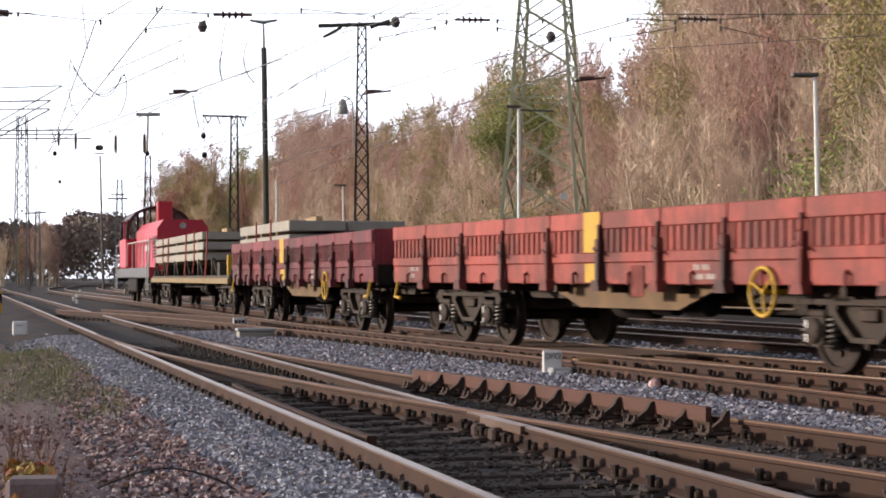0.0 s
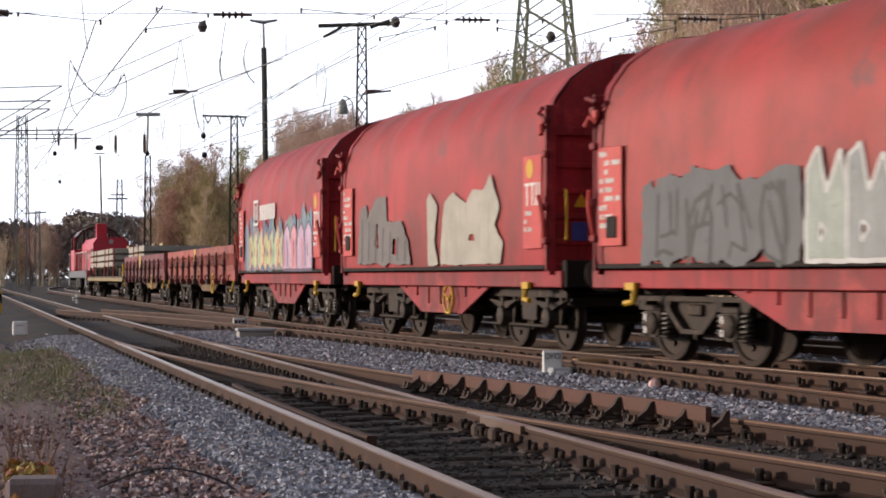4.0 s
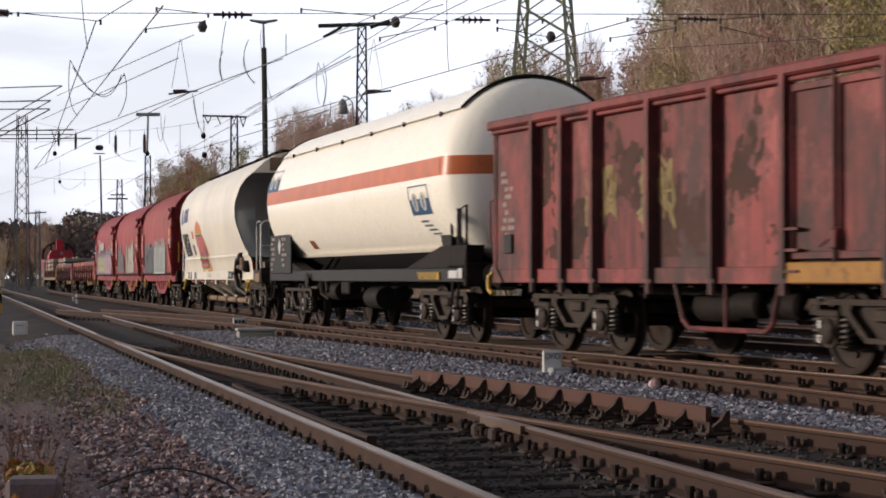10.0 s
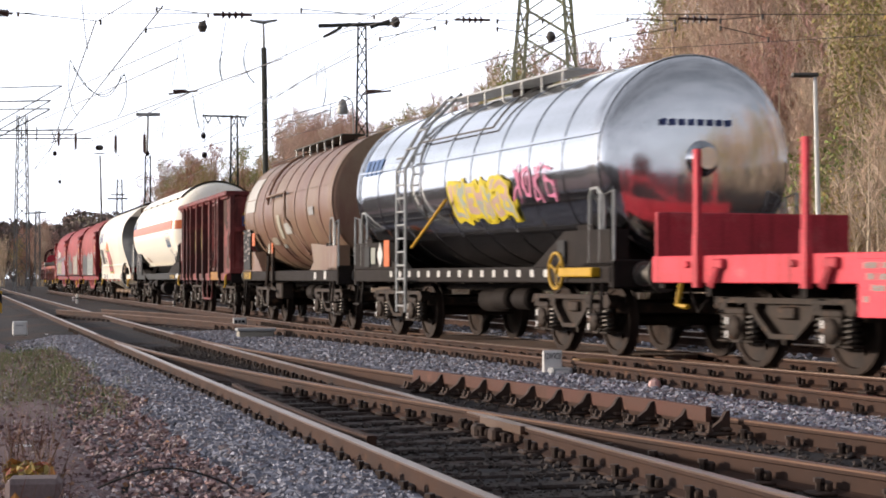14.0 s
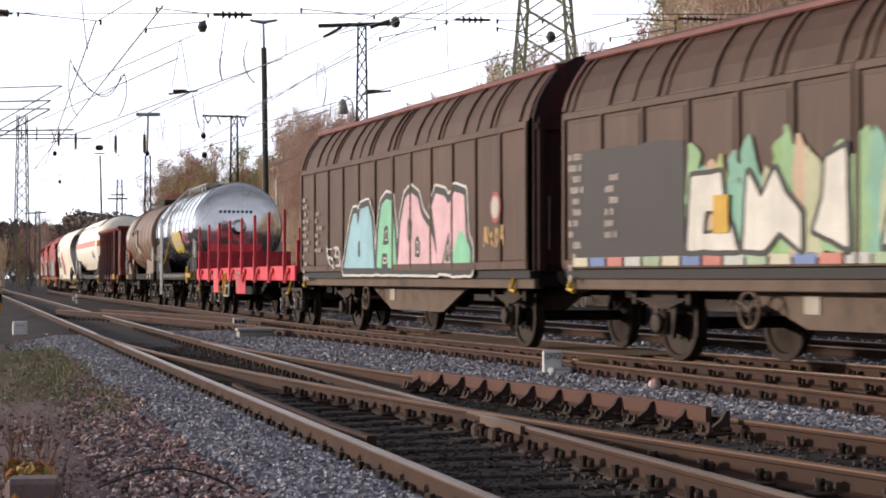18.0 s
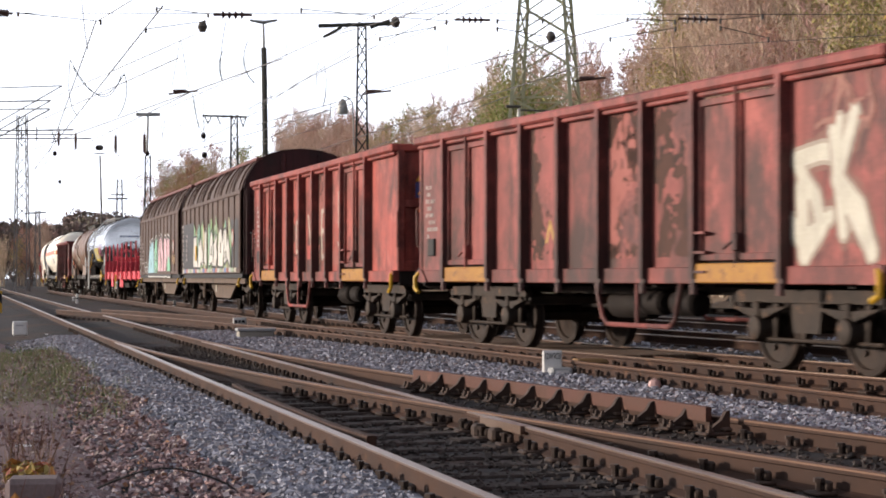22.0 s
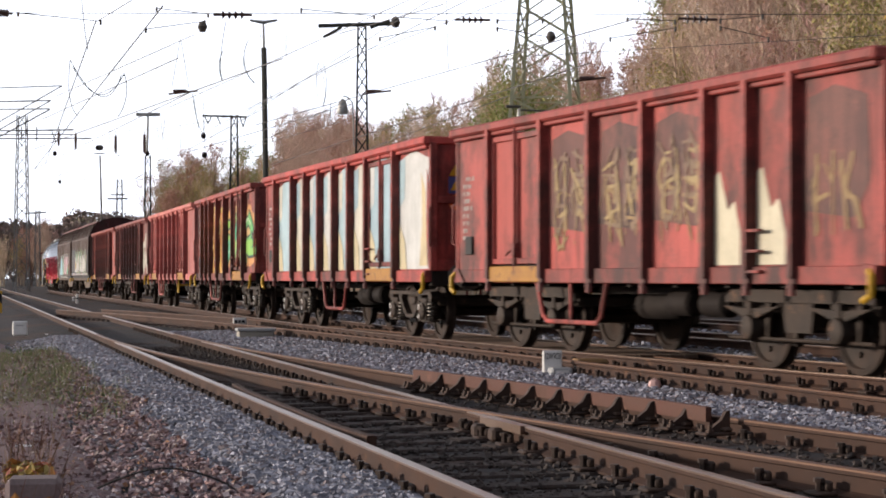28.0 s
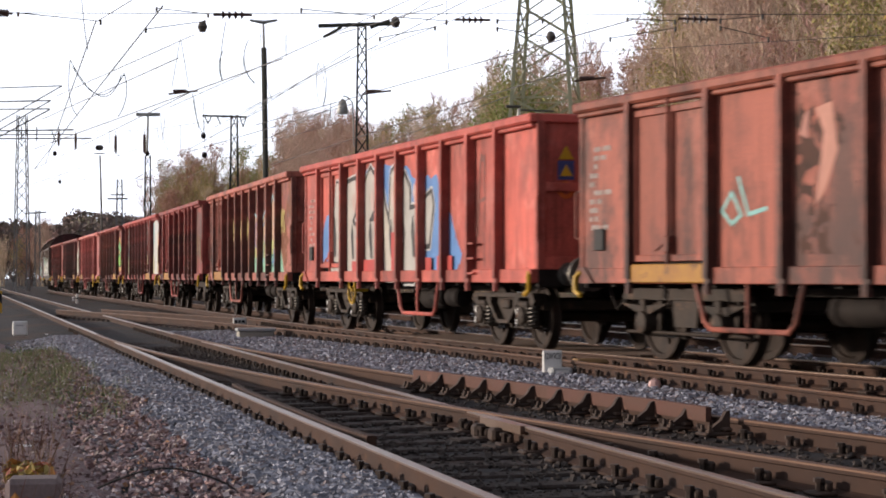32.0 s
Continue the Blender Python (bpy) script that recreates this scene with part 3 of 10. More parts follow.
def tree_kind(seed, height, stems, bark, twig, leaf=None, leaves=0, spread=.26, twigs=8, thick=.011, bush=False):
    rnd = random.Random(seed)
    s, tips = Shape(), []
    for k in range(stems):
        a = rnd.uniform(0, 6.28)
        p = Vector((rnd.uniform(-.5, .5) * (stems > 1) * (2 if bush else 1), rnd.uniform(-.5, .5) * (stems > 1) * (2 if bush else 1), -.2))
        top = height * (1 if k == 0 else rnd.uniform(.6, 1))
        lean = Vector((math.cos(a), math.sin(a), 0)) * rnd.uniform(.02, .13 if not bush else .22)
        r0 = .011 * top + .02
        n = 8
        pts = [p]
        for i in range(n):
            lean += Vector((rnd.uniform(-.05, .05), rnd.uniform(-.05, .05), 0))
            pts.append(pts[-1] + Vector((lean.x, lean.y, 1)) * top / n)
        for i in range(n):
            s.rod(pts[i], pts[i + 1], r0 * (1 - .9 * i / n), r0 * (1 - .9 * (i + 1) / n), 5, False)
        for b in range(max(6, int(top * 2.0))):
            u = rnd.uniform(.12 if bush else .22, .98)
            i = min(n - 1, int(u * n))
            q = pts[i].lerp(pts[i + 1], u * n - i)
            a = rnd.uniform(0, 6.28)
            length = top * spread * (1.15 - u) * rnd.uniform(.6, 1.2) + .5
            d = Vector((math.cos(a), math.sin(a), rnd.uniform(.5, 1.6))).normalized()
            last, rb = q, max(.012, r0 * (1 - .9 * u) * .5)
            for j in range(4):
                nxt = last + d * length / 4
                s.rod(last, nxt, rb * (1 - j * .22), rb * (1 - (j + 1) * .22), 3, False)
                for _ in range(twigs // 2 if j < 2 else twigs):
                    tips.append((*(last.lerp(nxt, rnd.random())), rnd.uniform(.35, 1.15), rnd.uniform(0, 6.28)))
                last = nxt
                d = (d + Vector((rnd.uniform(-.25, .25), rnd.uniform(-.25, .25), .22))).normalized()
        for _ in range(8):
            tips.append((*pts[-1], rnd.uniform(.4, 1), 0))
    trunk = s.mesh("trunk", bark)
    t = np.array(tips)
    n = len(t)
    squash = np.stack([np.full(n, thick), np.full(n, thick), np.ones(n)], axis=1) / 1.0
    crown = many("crown", twig, TWIG_V, TWIG_F, t[:, :3], t[:, 3], t[:, 4], squash * np.stack([1 / t[:, 3], 1 / t[:, 3], np.ones(n)], axis=1), .55, seed)
    foliage = None
    if leaf and leaves:
        rng = np.random.default_rng(seed)
        pick = t[rng.integers(0, n, leaves)]
        at = pick[:, :3] + rng.normal(0, .28, (leaves, 3)) + np.array([0, 0, .25])
        foliage = many("foliage", LEAVES[leaf], LEAF_V, LEAF_F, at, rng.uniform(.07, .16, leaves), rng.uniform(0, 6.28, leaves), None, .8, seed)
    return trunk, crown, foliage


KINDS = {
    "bare": [tree_kind(1, 11, 4, BARKS[1], TWIGS[1], spread=.3, twigs=13, thick=.014), tree_kind(2, 10, 5, BARKS[0], TWIGS[0], spread=.32, twigs=13, thick=.014),
             tree_kind(3, 12, 3, BARKS[1], TWIGS[0], "rust", 350, spread=.32, twigs=15, thick=.014), tree_kind(4, 9, 5, BARKS[0], TWIGS[2], spread=.34, twigs=13, thick=.014)],
    "rust": [tree_kind(5, 11, 3, BARKS[2], TWIGS[2], "rust", 7500, .34, 11, .014), tree_kind(6, 9, 4, BARKS[2], TWIGS[2], "rust", 6000, .34, 11, .014)],
    "gold": [tree_kind(7, 10, 3, BARKS[0], TWIGS[0], "gold", 2400, .32, 11, .014), tree_kind(8, 8, 4, BARKS[1], TWIGS[1], "gold", 1700, .32, 11, .014)],
    "olive": [tree_kind(9, 11, 3, BARKS[0], TWIGS[0], "olive", 7500, .36, 9), tree_kind(10, 9, 4, BARKS[0], TWIGS[0], "olive", 6000, .34, 9)],
    "green": [tree_kind(15, 9, 3, BARKS[0], TWIGS[0], "green", 9000, .36, 8), tree_kind(16, 10, 2, BARKS[0], TWIGS[0], "green", 8000, .38, 8)],
    "bush": [tree_kind(11, 3.4, 7, BARKS[0], TWIGS[0], "green", 2000, .5, 6, bush=True), tree_kind(12, 4, 7, BARKS[0], TWIGS[1], "olive", 1700, .5, 7, bush=True),
             tree_kind(13, 3, 8, BARKS[1], TWIGS[1], "gold", 800, .5, 9, bush=True), tree_kind(14, 5, 9, BARKS[1], TWIGS[1], None, 0, .4, 11, .014, bush=True)],
}
TREE_LABELS = {"bare": "leafless slender tree with dense brown twigs on the bank", "rust": "autumn tree with rust-brown leaves on the bank", "gold": "thin tree with yellow autumn leaves on the bank",
               "green": "tree with a full green crown among bare trees", "olive": "tree with a full olive-green autumn crown", "bush": "low leafy bush at the foot of the bank"}
tree_rnd = random.Random(77)
TALL = {k: [max(v.co.z for v in trio[1].vertices) for trio in trios] for k, trios in KINDS.items()}
# tree tops follow a skyline fitted from the camera: bearing, slope over the eye
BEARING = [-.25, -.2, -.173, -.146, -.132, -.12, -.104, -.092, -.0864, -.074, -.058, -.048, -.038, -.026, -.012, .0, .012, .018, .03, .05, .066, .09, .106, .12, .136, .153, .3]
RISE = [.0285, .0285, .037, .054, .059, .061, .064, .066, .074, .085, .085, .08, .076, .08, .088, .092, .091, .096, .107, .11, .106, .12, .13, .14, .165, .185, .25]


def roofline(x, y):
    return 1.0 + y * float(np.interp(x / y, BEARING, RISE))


def plant(kind, x, y, size, z=None):
    """size: a factor, or below nought a share of the roofline at this place."""
    pick = tree_rnd.randrange(len(KINDS[kind]))
    trunk, crown, foliage = KINDS[kind][pick]
    z = ground_z(x, y) - .1 if z is None else z
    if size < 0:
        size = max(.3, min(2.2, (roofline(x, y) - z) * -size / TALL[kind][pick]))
    m = pose(x, y, z, 0, 0, tree_rnd.uniform(0, 360)) @ Matrix.Diagonal((size, size, size, 1))
    t = thing("bush" if kind == "bush" else "tree", TREE_LABELS[kind], "bush" if kind == "bush" else "tree", "bushes on the bank" if kind == "bush" else "trees on the bank")
    t.matrix_basis = m
    part("trunk", trunk, None, t)
    part("crown", crown, None, t)
    if foliage:
        part("foliage", foliage, None, t)
    return t


for row, (q, step, share) in enumerate(((-19.5, 1.9, .3), (-21.5, 2.0, .8), (-24.5, 2.3, 1.0), (-28.5, 2.8, 1.15), (-34, 3.6, 1.22))):
    s = 22 + (-q - 18) * 2.0
    while s < 262:
        x, y, _ = on_line(s + tree_rnd.uniform(-1, 1), q + tree_rnd.uniform(-1, 1))
        u = x / y
        r = tree_rnd.random()
        # the mix of colours changes along the bank
        if u > .2:
            mix = (("bare", .6), ("gold", .72), ("rust", .84), ("olive", 1))
        elif u > .125:
            mix = (("bare", .74), ("gold", .86), ("rust", .9), ("green", 1))
        elif u > .085:
            mix = (("rust", .26), ("bare", .78), ("gold", .9), ("olive", 1))
        elif u > .02:
            mix = (("green", .12), ("bare", .92), ("olive", 1.0))
        elif u > -.045:
            mix = (("bare", .74), ("olive", .86), ("gold", 1))
        elif u > -.088:
            mix = (("rust", .24), ("bare", .97), ("gold", 1))
        else:
            mix = (("olive", .45), ("green", .58), ("gold", .76), ("bare", .9), ("rust", 1))
        kind = next(k for k, p in mix if r <= p)
        if row == 0:
            kind = "bush" if tree_rnd.random() < .75 else "bare"
            z = (.9 if u < .12 else 1.15) + .5 * tree_rnd.random()
            plant(kind, x, y, z if kind == "bush" else .55)
        else:
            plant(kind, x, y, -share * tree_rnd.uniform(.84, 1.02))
        s += step * tree_rnd.uniform(.8, 1.25) * float(np.interp(s, [70, 120, 250], [1, 1.5, 2.6]))
for q, step, size in ((-20, 4.2, .8), (-24, 5.0, 1.1), (-30, 6.0, 1.25)):      # unseen trees, added beside and behind the camera to block low sky
    s = -78
    while s < 22 + (-q - 20) * 2:
        x, y, _ = on_line(s + tree_rnd.uniform(-1, 1), q + tree_rnd.uniform(-1, 1))
        plant(tree_rnd.choice(("bare", "bare", "olive", "gold", "rust")), x, y, size * tree_rnd.uniform(.85, 1.1))
        s += step * tree_rnd.uniform(.8, 1.2)
for x, y in ((3.2, 107), (4.6, 110), (6.2, 112), (5.4, 108), (4.0, 113)):       # green crowns behind the pylon
    plant("olive" if y > 109 else "green", x, y, -.98)
for k in range(34):                     # thicket where the bank bends out of sight
    y = tree_rnd.uniform(200, 290)
    x = y * tree_rnd.uniform(-.15, -.1)
    if abs(side_of_line(x, y)) > 11:
        plant(tree_rnd.choice(("olive", "olive", "green", "gold", "rust", "bush")), x, y, -tree_rnd.uniform(.8, 1.25))
for k in range(60):                     # far woods at the end of the yard
    y = tree_rnd.uniform(262, 305)
    x = y * tree_rnd.uniform(-.25, -.12)
    if abs(side_of_line(x, y)) > 8:
        plant(tree_rnd.choice(("bare", "bare", "rust", "olive")), x, y, -tree_rnd.uniform(.85, 1.2))


# distance haze is mixed into these leaf tones as a greyer, lighter colour
FAR_TONES = islands(material("hazed_far_foliage", (.2, .14, .11), .9), tones=((.3, .225, .2), (.25, .195, .18), (.33, .235, .21), (.28, .25, .18), (.22, .18, .17)))


def far_wood(y0, y1, n, tall, seed, clear):
    rng = np.random.default_rng(seed)
    y = rng.uniform(y0, y1, n)
    x = y * rng.uniform(-.3, -.1, n)
    if clear:
        keep = np.array([abs(side_of_line(a, b)) > 6 for a, b in zip(x, y)])
        x, y = x[keep], y[keep]
        n = len(x)
    top = tall * (np.array([8.9 + 2.6 * noise.noise((a * .06, 4.2, 0)) + 1.4 * noise.noise((a * .25, 1.2, 0)) for a in x]) + np.where(x / y > -.2, 1.6, 0))
    z = top * np.sqrt(rng.random(n))
    me = many("far_wood", FAR_TONES, LEAF_V, LEAF_F, np.stack([x, y, z], axis=1), rng.uniform(.5, 1.3, n), rng.uniform(0, 6.28, n), None, .9, seed + 1)
    tagged(new("far_wood", me), "hazy brown woods at the far end of the yard", "trees", kind="stuff")


far_wood(305, 345, 15000, 1.0, 5, True)
far_wood(400, 450, 26000, 1.25, 8, False)


# ---- overhead line ----
PALE_POLE = paint("pale_pole", (.72, .72, .7))
def wire(name, label, a, b, r=.012, sag=0.0, mat=None):
    a, b = Vector(a), Vector(b)
    n = 10 if sag else 1
    pts = [a.lerp(b, i / n) - Vector((0, 0, sag * 4 * (i / n) * (1 - i / n))) for i in range(n + 1)]
    return solid(name, Shape().tube(pts, r, 4), mat or WIRE, label, "wire", "overhead wires")


def loop_wire(a, low, b, r=.011):
    """A slack jumper that hangs through a low point."""
    a, low, b = Vector(a), Vector(low), Vector(b)
    c = low * 2 - (a + b) / 2
    pts = [a * (1 - t) ** 2 + c * 2 * t * (1 - t) + b * t * t for t in [i / 10 for i in range(11)]]
    return solid("jumper_cable", Shape().tube(pts, r, 4), WIRE, "slack jumper cable hanging from the overhead line", "wire", "jumper cables")


wire("contact_wire", "thin dark contact wire of the overhead line", (3.38, 33.8, 5.6), (-5.68, 57.27, 5.6), 0.013)
wire("contact_wire", "thin dark contact wire of the overhead line", (3.15, 40.66, 5.6), (-6.98, 77.35, 5.6), 0.013)
wire("messenger_wire", "thin dark messenger wire of the overhead line", (0.65, 40.55, 7.0), (-9.07, 75.58, 7.0), 0.011)
wire("messenger_wire", "thin dark messenger wire of the overhead line", (-0.59, 40.55, 7.0), (-9.61, 66.8, 7.0), 0.011)
wire("contact_wire", "thin dark contact wire of the overhead line", (-4.72, 32.04, 5.6), (-17.32, 80.58, 5.6), 0.013)
wire("contact_wire", "thin dark contact wire of the overhead line", (-6.2, 33.95, 5.6), (-16.01, 76.58, 5.6), 0.013)
wire("contact_wire", "thin dark contact wire of the overhead line", (-3.36, 39.82, 5.6), (-14.59, 67.84, 5.6), 0.013)
wire("messenger_wire", "thin dark messenger wire of the overhead line", (-6.15, 46.88, 7.0), (-12.73, 62.65, 7.0), 0.011)
wire("messenger_wire", "thin dark messenger wire of the overhead line", (-6.64, 40.8, 7.0), (-8.08, 44.4, 7.0), 0.011)
wire("messenger_wire", "thin dark messenger wire of the overhead line", (-0.21, 43.34, 7.4), (-8.03, 76.33, 7.4), 0.011)
wire("messenger_wire", "thin dark messenger wire of the overhead line", (1.59, 43.26, 7.4), (-1.97, 53.51, 7.4), 0.011)
wire("messenger_wire", "thin dark messenger wire of the overhead line", (11.29, 48.45, 7.2), (2.31, 53.16, 7.2), 0.011)
wire("contact_wire", "thin dark contact wire of the overhead line", (-2.45, 50.35, 5.6), (-9.39, 69.67, 5.6), 0.013)
wire("messenger_wire", "thin dark messenger wire of the overhead line", (-2.71, 63.26, 6.4), (-17.07, 105.65, 6.4), 0.011)
wire("cross_span_wire", "steel cross-span wire over the tracks", (-12.55, 50, 7.98), (12.73, 50, 7.93), .014)
wire("cross_span_wire", "upper steel cross-span wire", (-12.55, 50, 8.41), (12.73, 50, 8.35), .014)

FAR_A, FAR_B = Vector((-37.01, 165, 15.02)), Vector((-10.44, 94, 8.99))
far_span = wire("far_cross_span", "sagging cross-span between two far masts", FAR_A, FAR_B, .012, 1.0)
for u in (.3, .4, .6, .72):
    q = FAR_A.lerp(FAR_B, u) - Vector((0, 0, 4 * u * (1 - u)))
    part("hanging_insulator", Shape().lathe([(-1.5, .02), (-1.4, .03), (-1.35, .09), (-.8, .1), (-.3, .08), (-.25, .02), (0, .015)], q, 'z', 8), PORCELAIN, far_span, "dark hanging insulator string")



def arm(a, b, r=.03):
    t = thing("registration_arm", "thin steel registration arm of the overhead line", "fitting", "registration arms")
    part("tube", Shape().rod(a, b, r, r * .8, 6), BUFFER_STEEL, t)
    for q in (a, b):
        part("clamp", Shape().box(q[0] - .03, q[0] + .03, q[1] - .03, q[1] + .03, q[2] - .1, q[2] + .03, .01), BUFFER_STEEL, t)


def insulator(a, b):
    a, b = Vector(a), Vector(b)
    t = thing("insulator", "dark ribbed insulator in the cross-span", "fitting", "insulators")
    d = b - a
    part("core", Shape().rod(a, b, .035, .035, 8), PORCELAIN, t)
    for k in range(4):
        c = a + d * (.26 + .16 * k)
        u = d.normalized() * .03
        part("shed", Shape().rod(c - u, c + u, .12, .06, 12), PORCELAIN, t)


arm((-11.18, 50, 7.98), (-9.01, 50, 7.76), .014)
arm((-7.54, 50, 8.1), (-6.18, 50, 7.95), .014)
arm((-7.82, 50, 7.55), (-6.27, 50, 7.76), .014)
arm((-3.73, 50, 8.08), (-1.81, 50, 7.9), .014)
arm((-1.66, 50, 7.32), (-0.21, 50, 7.61), .014)
arm((-1.25, 50, 7.87), (0.09, 50, 7.77), .014)
arm((1.43, 50, 7.79), (2.62, 50, 7.79), .014)
arm((1.43, 50, 7.58), (2.79, 50, 7.34), .014)
arm((4.85, 50, 7.83), (6.11, 50, 7.77), .014)
arm((4.4, 50, 7.31), (6.11, 50, 7.58), .014)
arm((7.3, 50, 7.8), (8.41, 50, 7.9), .014)
arm((7.3, 50, 7.61), (8.56, 50, 7.32), .014)
insulator((-11.8, 50, 7.99), (-11.33, 50, 7.96))
insulator((-6.04, 50, 7.93), (-5.02, 50, 7.92))
insulator((0.3, 50, 7.8), (1.25, 50, 7.79))
insulator((6.18, 50, 7.83), (7.22, 50, 7.8))
for spot in ((-6.33, 50, 7.61), (-1.25, 50, 7.73), (2.84, 50, 7.35)):
    solid("balance_weight", Shape().lathe([(-.15, .0), (-.13, .08), (0, .135), (.13, .08), (.15, .0)], spot, 'z', 14), BUFFER_STEEL, "round brown weight on the overhead line", "fitting", "balance weights")

t = thing("section_insulator", "small section insulator with two hanger wires", "fitting", "section insulators")
part("frame", Shape().box(-6.68, -6.32, 46.93, 47.03, 5.59, 5.66, .02).rod((-6.78, 46.98, 5.55), (-6.06, 46.98, 5.63), .025), PORCELAIN, t)
part("hanger", Shape().rod((-6.70, 46.98, 5.70), (-6.50, 46.98, 6.90), .008, .008, 4).rod((-6.28, 46.98, 5.70), (-6.48, 46.98, 6.90), .008, .008, 4), WIRE, t)
t = thing("section_insulator", "small section insulator with two hanger wires", "fitting", "section insulators")
part("frame", Shape().box(-1.90, -1.54, 46.93, 47.03, 5.59, 5.66, .02).rod((-2.00, 46.98, 5.55), (-1.28, 46.98, 5.63), .025), PORCELAIN, t)
part("hanger", Shape().rod((-1.92, 46.98, 5.70), (-1.72, 46.98, 6.90), .008, .008, 4).rod((-1.50, 46.98, 5.70), (-1.70, 46.98, 6.90), .008, .008, 4), WIRE, t)
t = thing("section_insulator", "small section insulator with two hanger wires", "fitting", "section insulators")
part("frame", Shape().box(3.14, 3.50, 43.85, 43.95, 5.59, 5.66, .02).rod((3.04, 43.90, 5.55), (3.76, 43.90, 5.63), .025), PORCELAIN, t)
part("hanger", Shape().rod((3.12, 43.90, 5.70), (3.32, 43.90, 6.90), .008, .008, 4).rod((3.54, 43.90, 5.70), (3.34, 43.90, 6.90), .008, .008, 4), WIRE, t)
loop_wire((-8.83, 45, 6.16), (-8.1, 45, 5.3), (-7.61, 45, 5.82))
loop_wire((-8.77, 45, 6.01), (-8.13, 45, 5.34), (-7.54, 45, 5.85))
loop_wire((-8.83, 45, 6.16), (-8.84, 45, 5.31), (-8.65, 45, 4.84))
loop_wire((-7.54, 45, 5.82), (-7.5, 45, 5.29), (-7.69, 45, 4.82))
loop_wire((-5.14, 45, 7.09), (-5.27, 45, 6.12), (-5.2, 45, 5.69))
loop_wire((-4.63, 45, 6.6), (-4.71, 45, 6.01), (-4.44, 45, 5.62))
loop_wire((0.08, 40, 6.92), (0.1, 40, 5.67), (0.15, 40, 5.38))
loop_wire((-3.15, 50, 6.65), (-3.06, 50, 6.09), (-3.15, 50, 5.52))
loop_wire((-7.86, 60, 6.75), (-7.74, 60, 5.94), (-7.54, 60, 5.5))
loop_wire((-7.61, 40, 6.92), (-7.56, 40, 6.38), (-7.48, 40, 5.81))
loop_wire((-13.53, 90, 8.14), (-13.34, 90, 7.47), (-13.15, 90, 8.68))
loop_wire((-5.74, 60, 8.85), (-5.71, 60, 8.0), (-5.42, 60, 6.64))

wire("contact_wire", "thin dark contact wire of the overhead line", (-7.24, 70, 7.2), (-2.05, 42, 5.9), 0.013)
wire("contact_wire", "thin dark contact wire of the overhead line", (-23.66, 110, 7.28), (-6.79, 52, 6.14), 0.013)
wire("contact_wire", "thin dark contact wire of the overhead line", (-16.9, 80, 7.66), (-6.27, 45, 6.21), 0.013)
wire("contact_wire", "thin dark contact wire of the overhead line", (-16.18, 120, 7.31), (-2.68, 55, 6.19), 0.013)
wire("contact_wire", "thin dark contact wire of the overhead line", (-26.36, 140, 6.28), (-5.41, 58, 6.21), 0.013)
wire("contact_wire", "thin dark contact wire of the overhead line", (-34.93, 150, 7.55), (-15.86, 100, 7.84), 0.013)
wire("contact_wire", "thin dark contact wire of the overhead line", (-2.63, 48, 7.17), (0.0, 42, 7.05), 0.013)
wire("contact_wire", "thin dark contact wire of the overhead line", (-9.93, 110, 6.3), (1.9, 55, 6.27), 0.013)
wire("cross_span_wire", "thin far cross-span wire", (-26.52, 120, 7.42), (-19.21, 120, 7.28), .012, 0.15)
wire("cross_span_wire", "thin far cross-span wire", (-25.62, 110, 8.91), (-20.39, 110, 9.04), .012, 0.1)
wire("cross_span_wire", "thin far cross-span wire", (-17.77, 110, 6.72), (-15.81, 110, 6.82), .012, 0.1)
wire("cross_span_wire", "thin far cross-span wire", (-32.61, 140, 11.82), (-27.21, 140, 11.9), .012, 0.05)
solid("balance_weight", Shape().lathe([(-.15, .0), (-.13, .08), (0, .14), (.13, .08), (.15, .0)], (-22.45, 110, 8.19), 'z', 12), DARK_STEEL, "round dark weight hanging from the overhead line", "fitting", "balance weights")
wire("dropper", "thin dropper of the overhead line", (-22.45, 110, 8.19), (-22.45, 110, 9.79), .012)
solid("balance_weight", Shape().lathe([(-.15, .0), (-.13, .08), (0, .14), (.13, .08), (.15, .0)], (-23.64, 130, 9.88), 'z', 12), DARK_STEEL, "round dark weight hanging from the overhead line", "fitting", "balance weights")
wire("dropper", "thin dropper of the overhead line", (-23.64, 130, 9.88), (-23.64, 130, 11.48), .012)
solid("balance_weight", Shape().lathe([(-.15, .0), (-.13, .08), (0, .14), (.13, .08), (.15, .0)], (-17.09, 110, 8.19), 'z', 12), DARK_STEEL, "round dark weight hanging from the overhead line", "fitting", "balance weights")
wire("dropper", "thin dropper of the overhead line", (-17.09, 110, 8.19), (-17.09, 110, 9.79), .012)
solid("balance_weight", Shape().lathe([(-.15, .0), (-.13, .08), (0, .14), (.13, .08), (.15, .0)], (-11.28, 90, 6.81), 'z', 12), DARK_STEEL, "round dark weight hanging from the overhead line", "fitting", "balance weights")
wire("dropper", "thin dropper of the overhead line", (-11.28, 90, 6.81), (-11.28, 90, 8.41), .012)
solid("balance_weight", Shape().lathe([(-.15, .0), (-.13, .08), (0, .14), (.13, .08), (.15, .0)], (-11.34, 90, 7.72), 'z', 12), DARK_STEEL, "round dark weight hanging from the overhead line", "fitting", "balance weights")
wire("dropper", "thin dropper of the overhead line", (-11.34, 90, 7.72), (-11.34, 90, 9.32), .012)
solid("balance_weight", Shape().lathe([(-.15, .0), (-.13, .08), (0, .14), (.13, .08), (.15, .0)], (-30.21, 150, 8.57), 'z', 12), DARK_STEEL, "round dark weight hanging from the overhead line", "fitting", "balance weights")
wire("dropper", "thin dropper of the overhead line", (-30.21, 150, 8.57), (-30.21, 150, 10.17), .012)
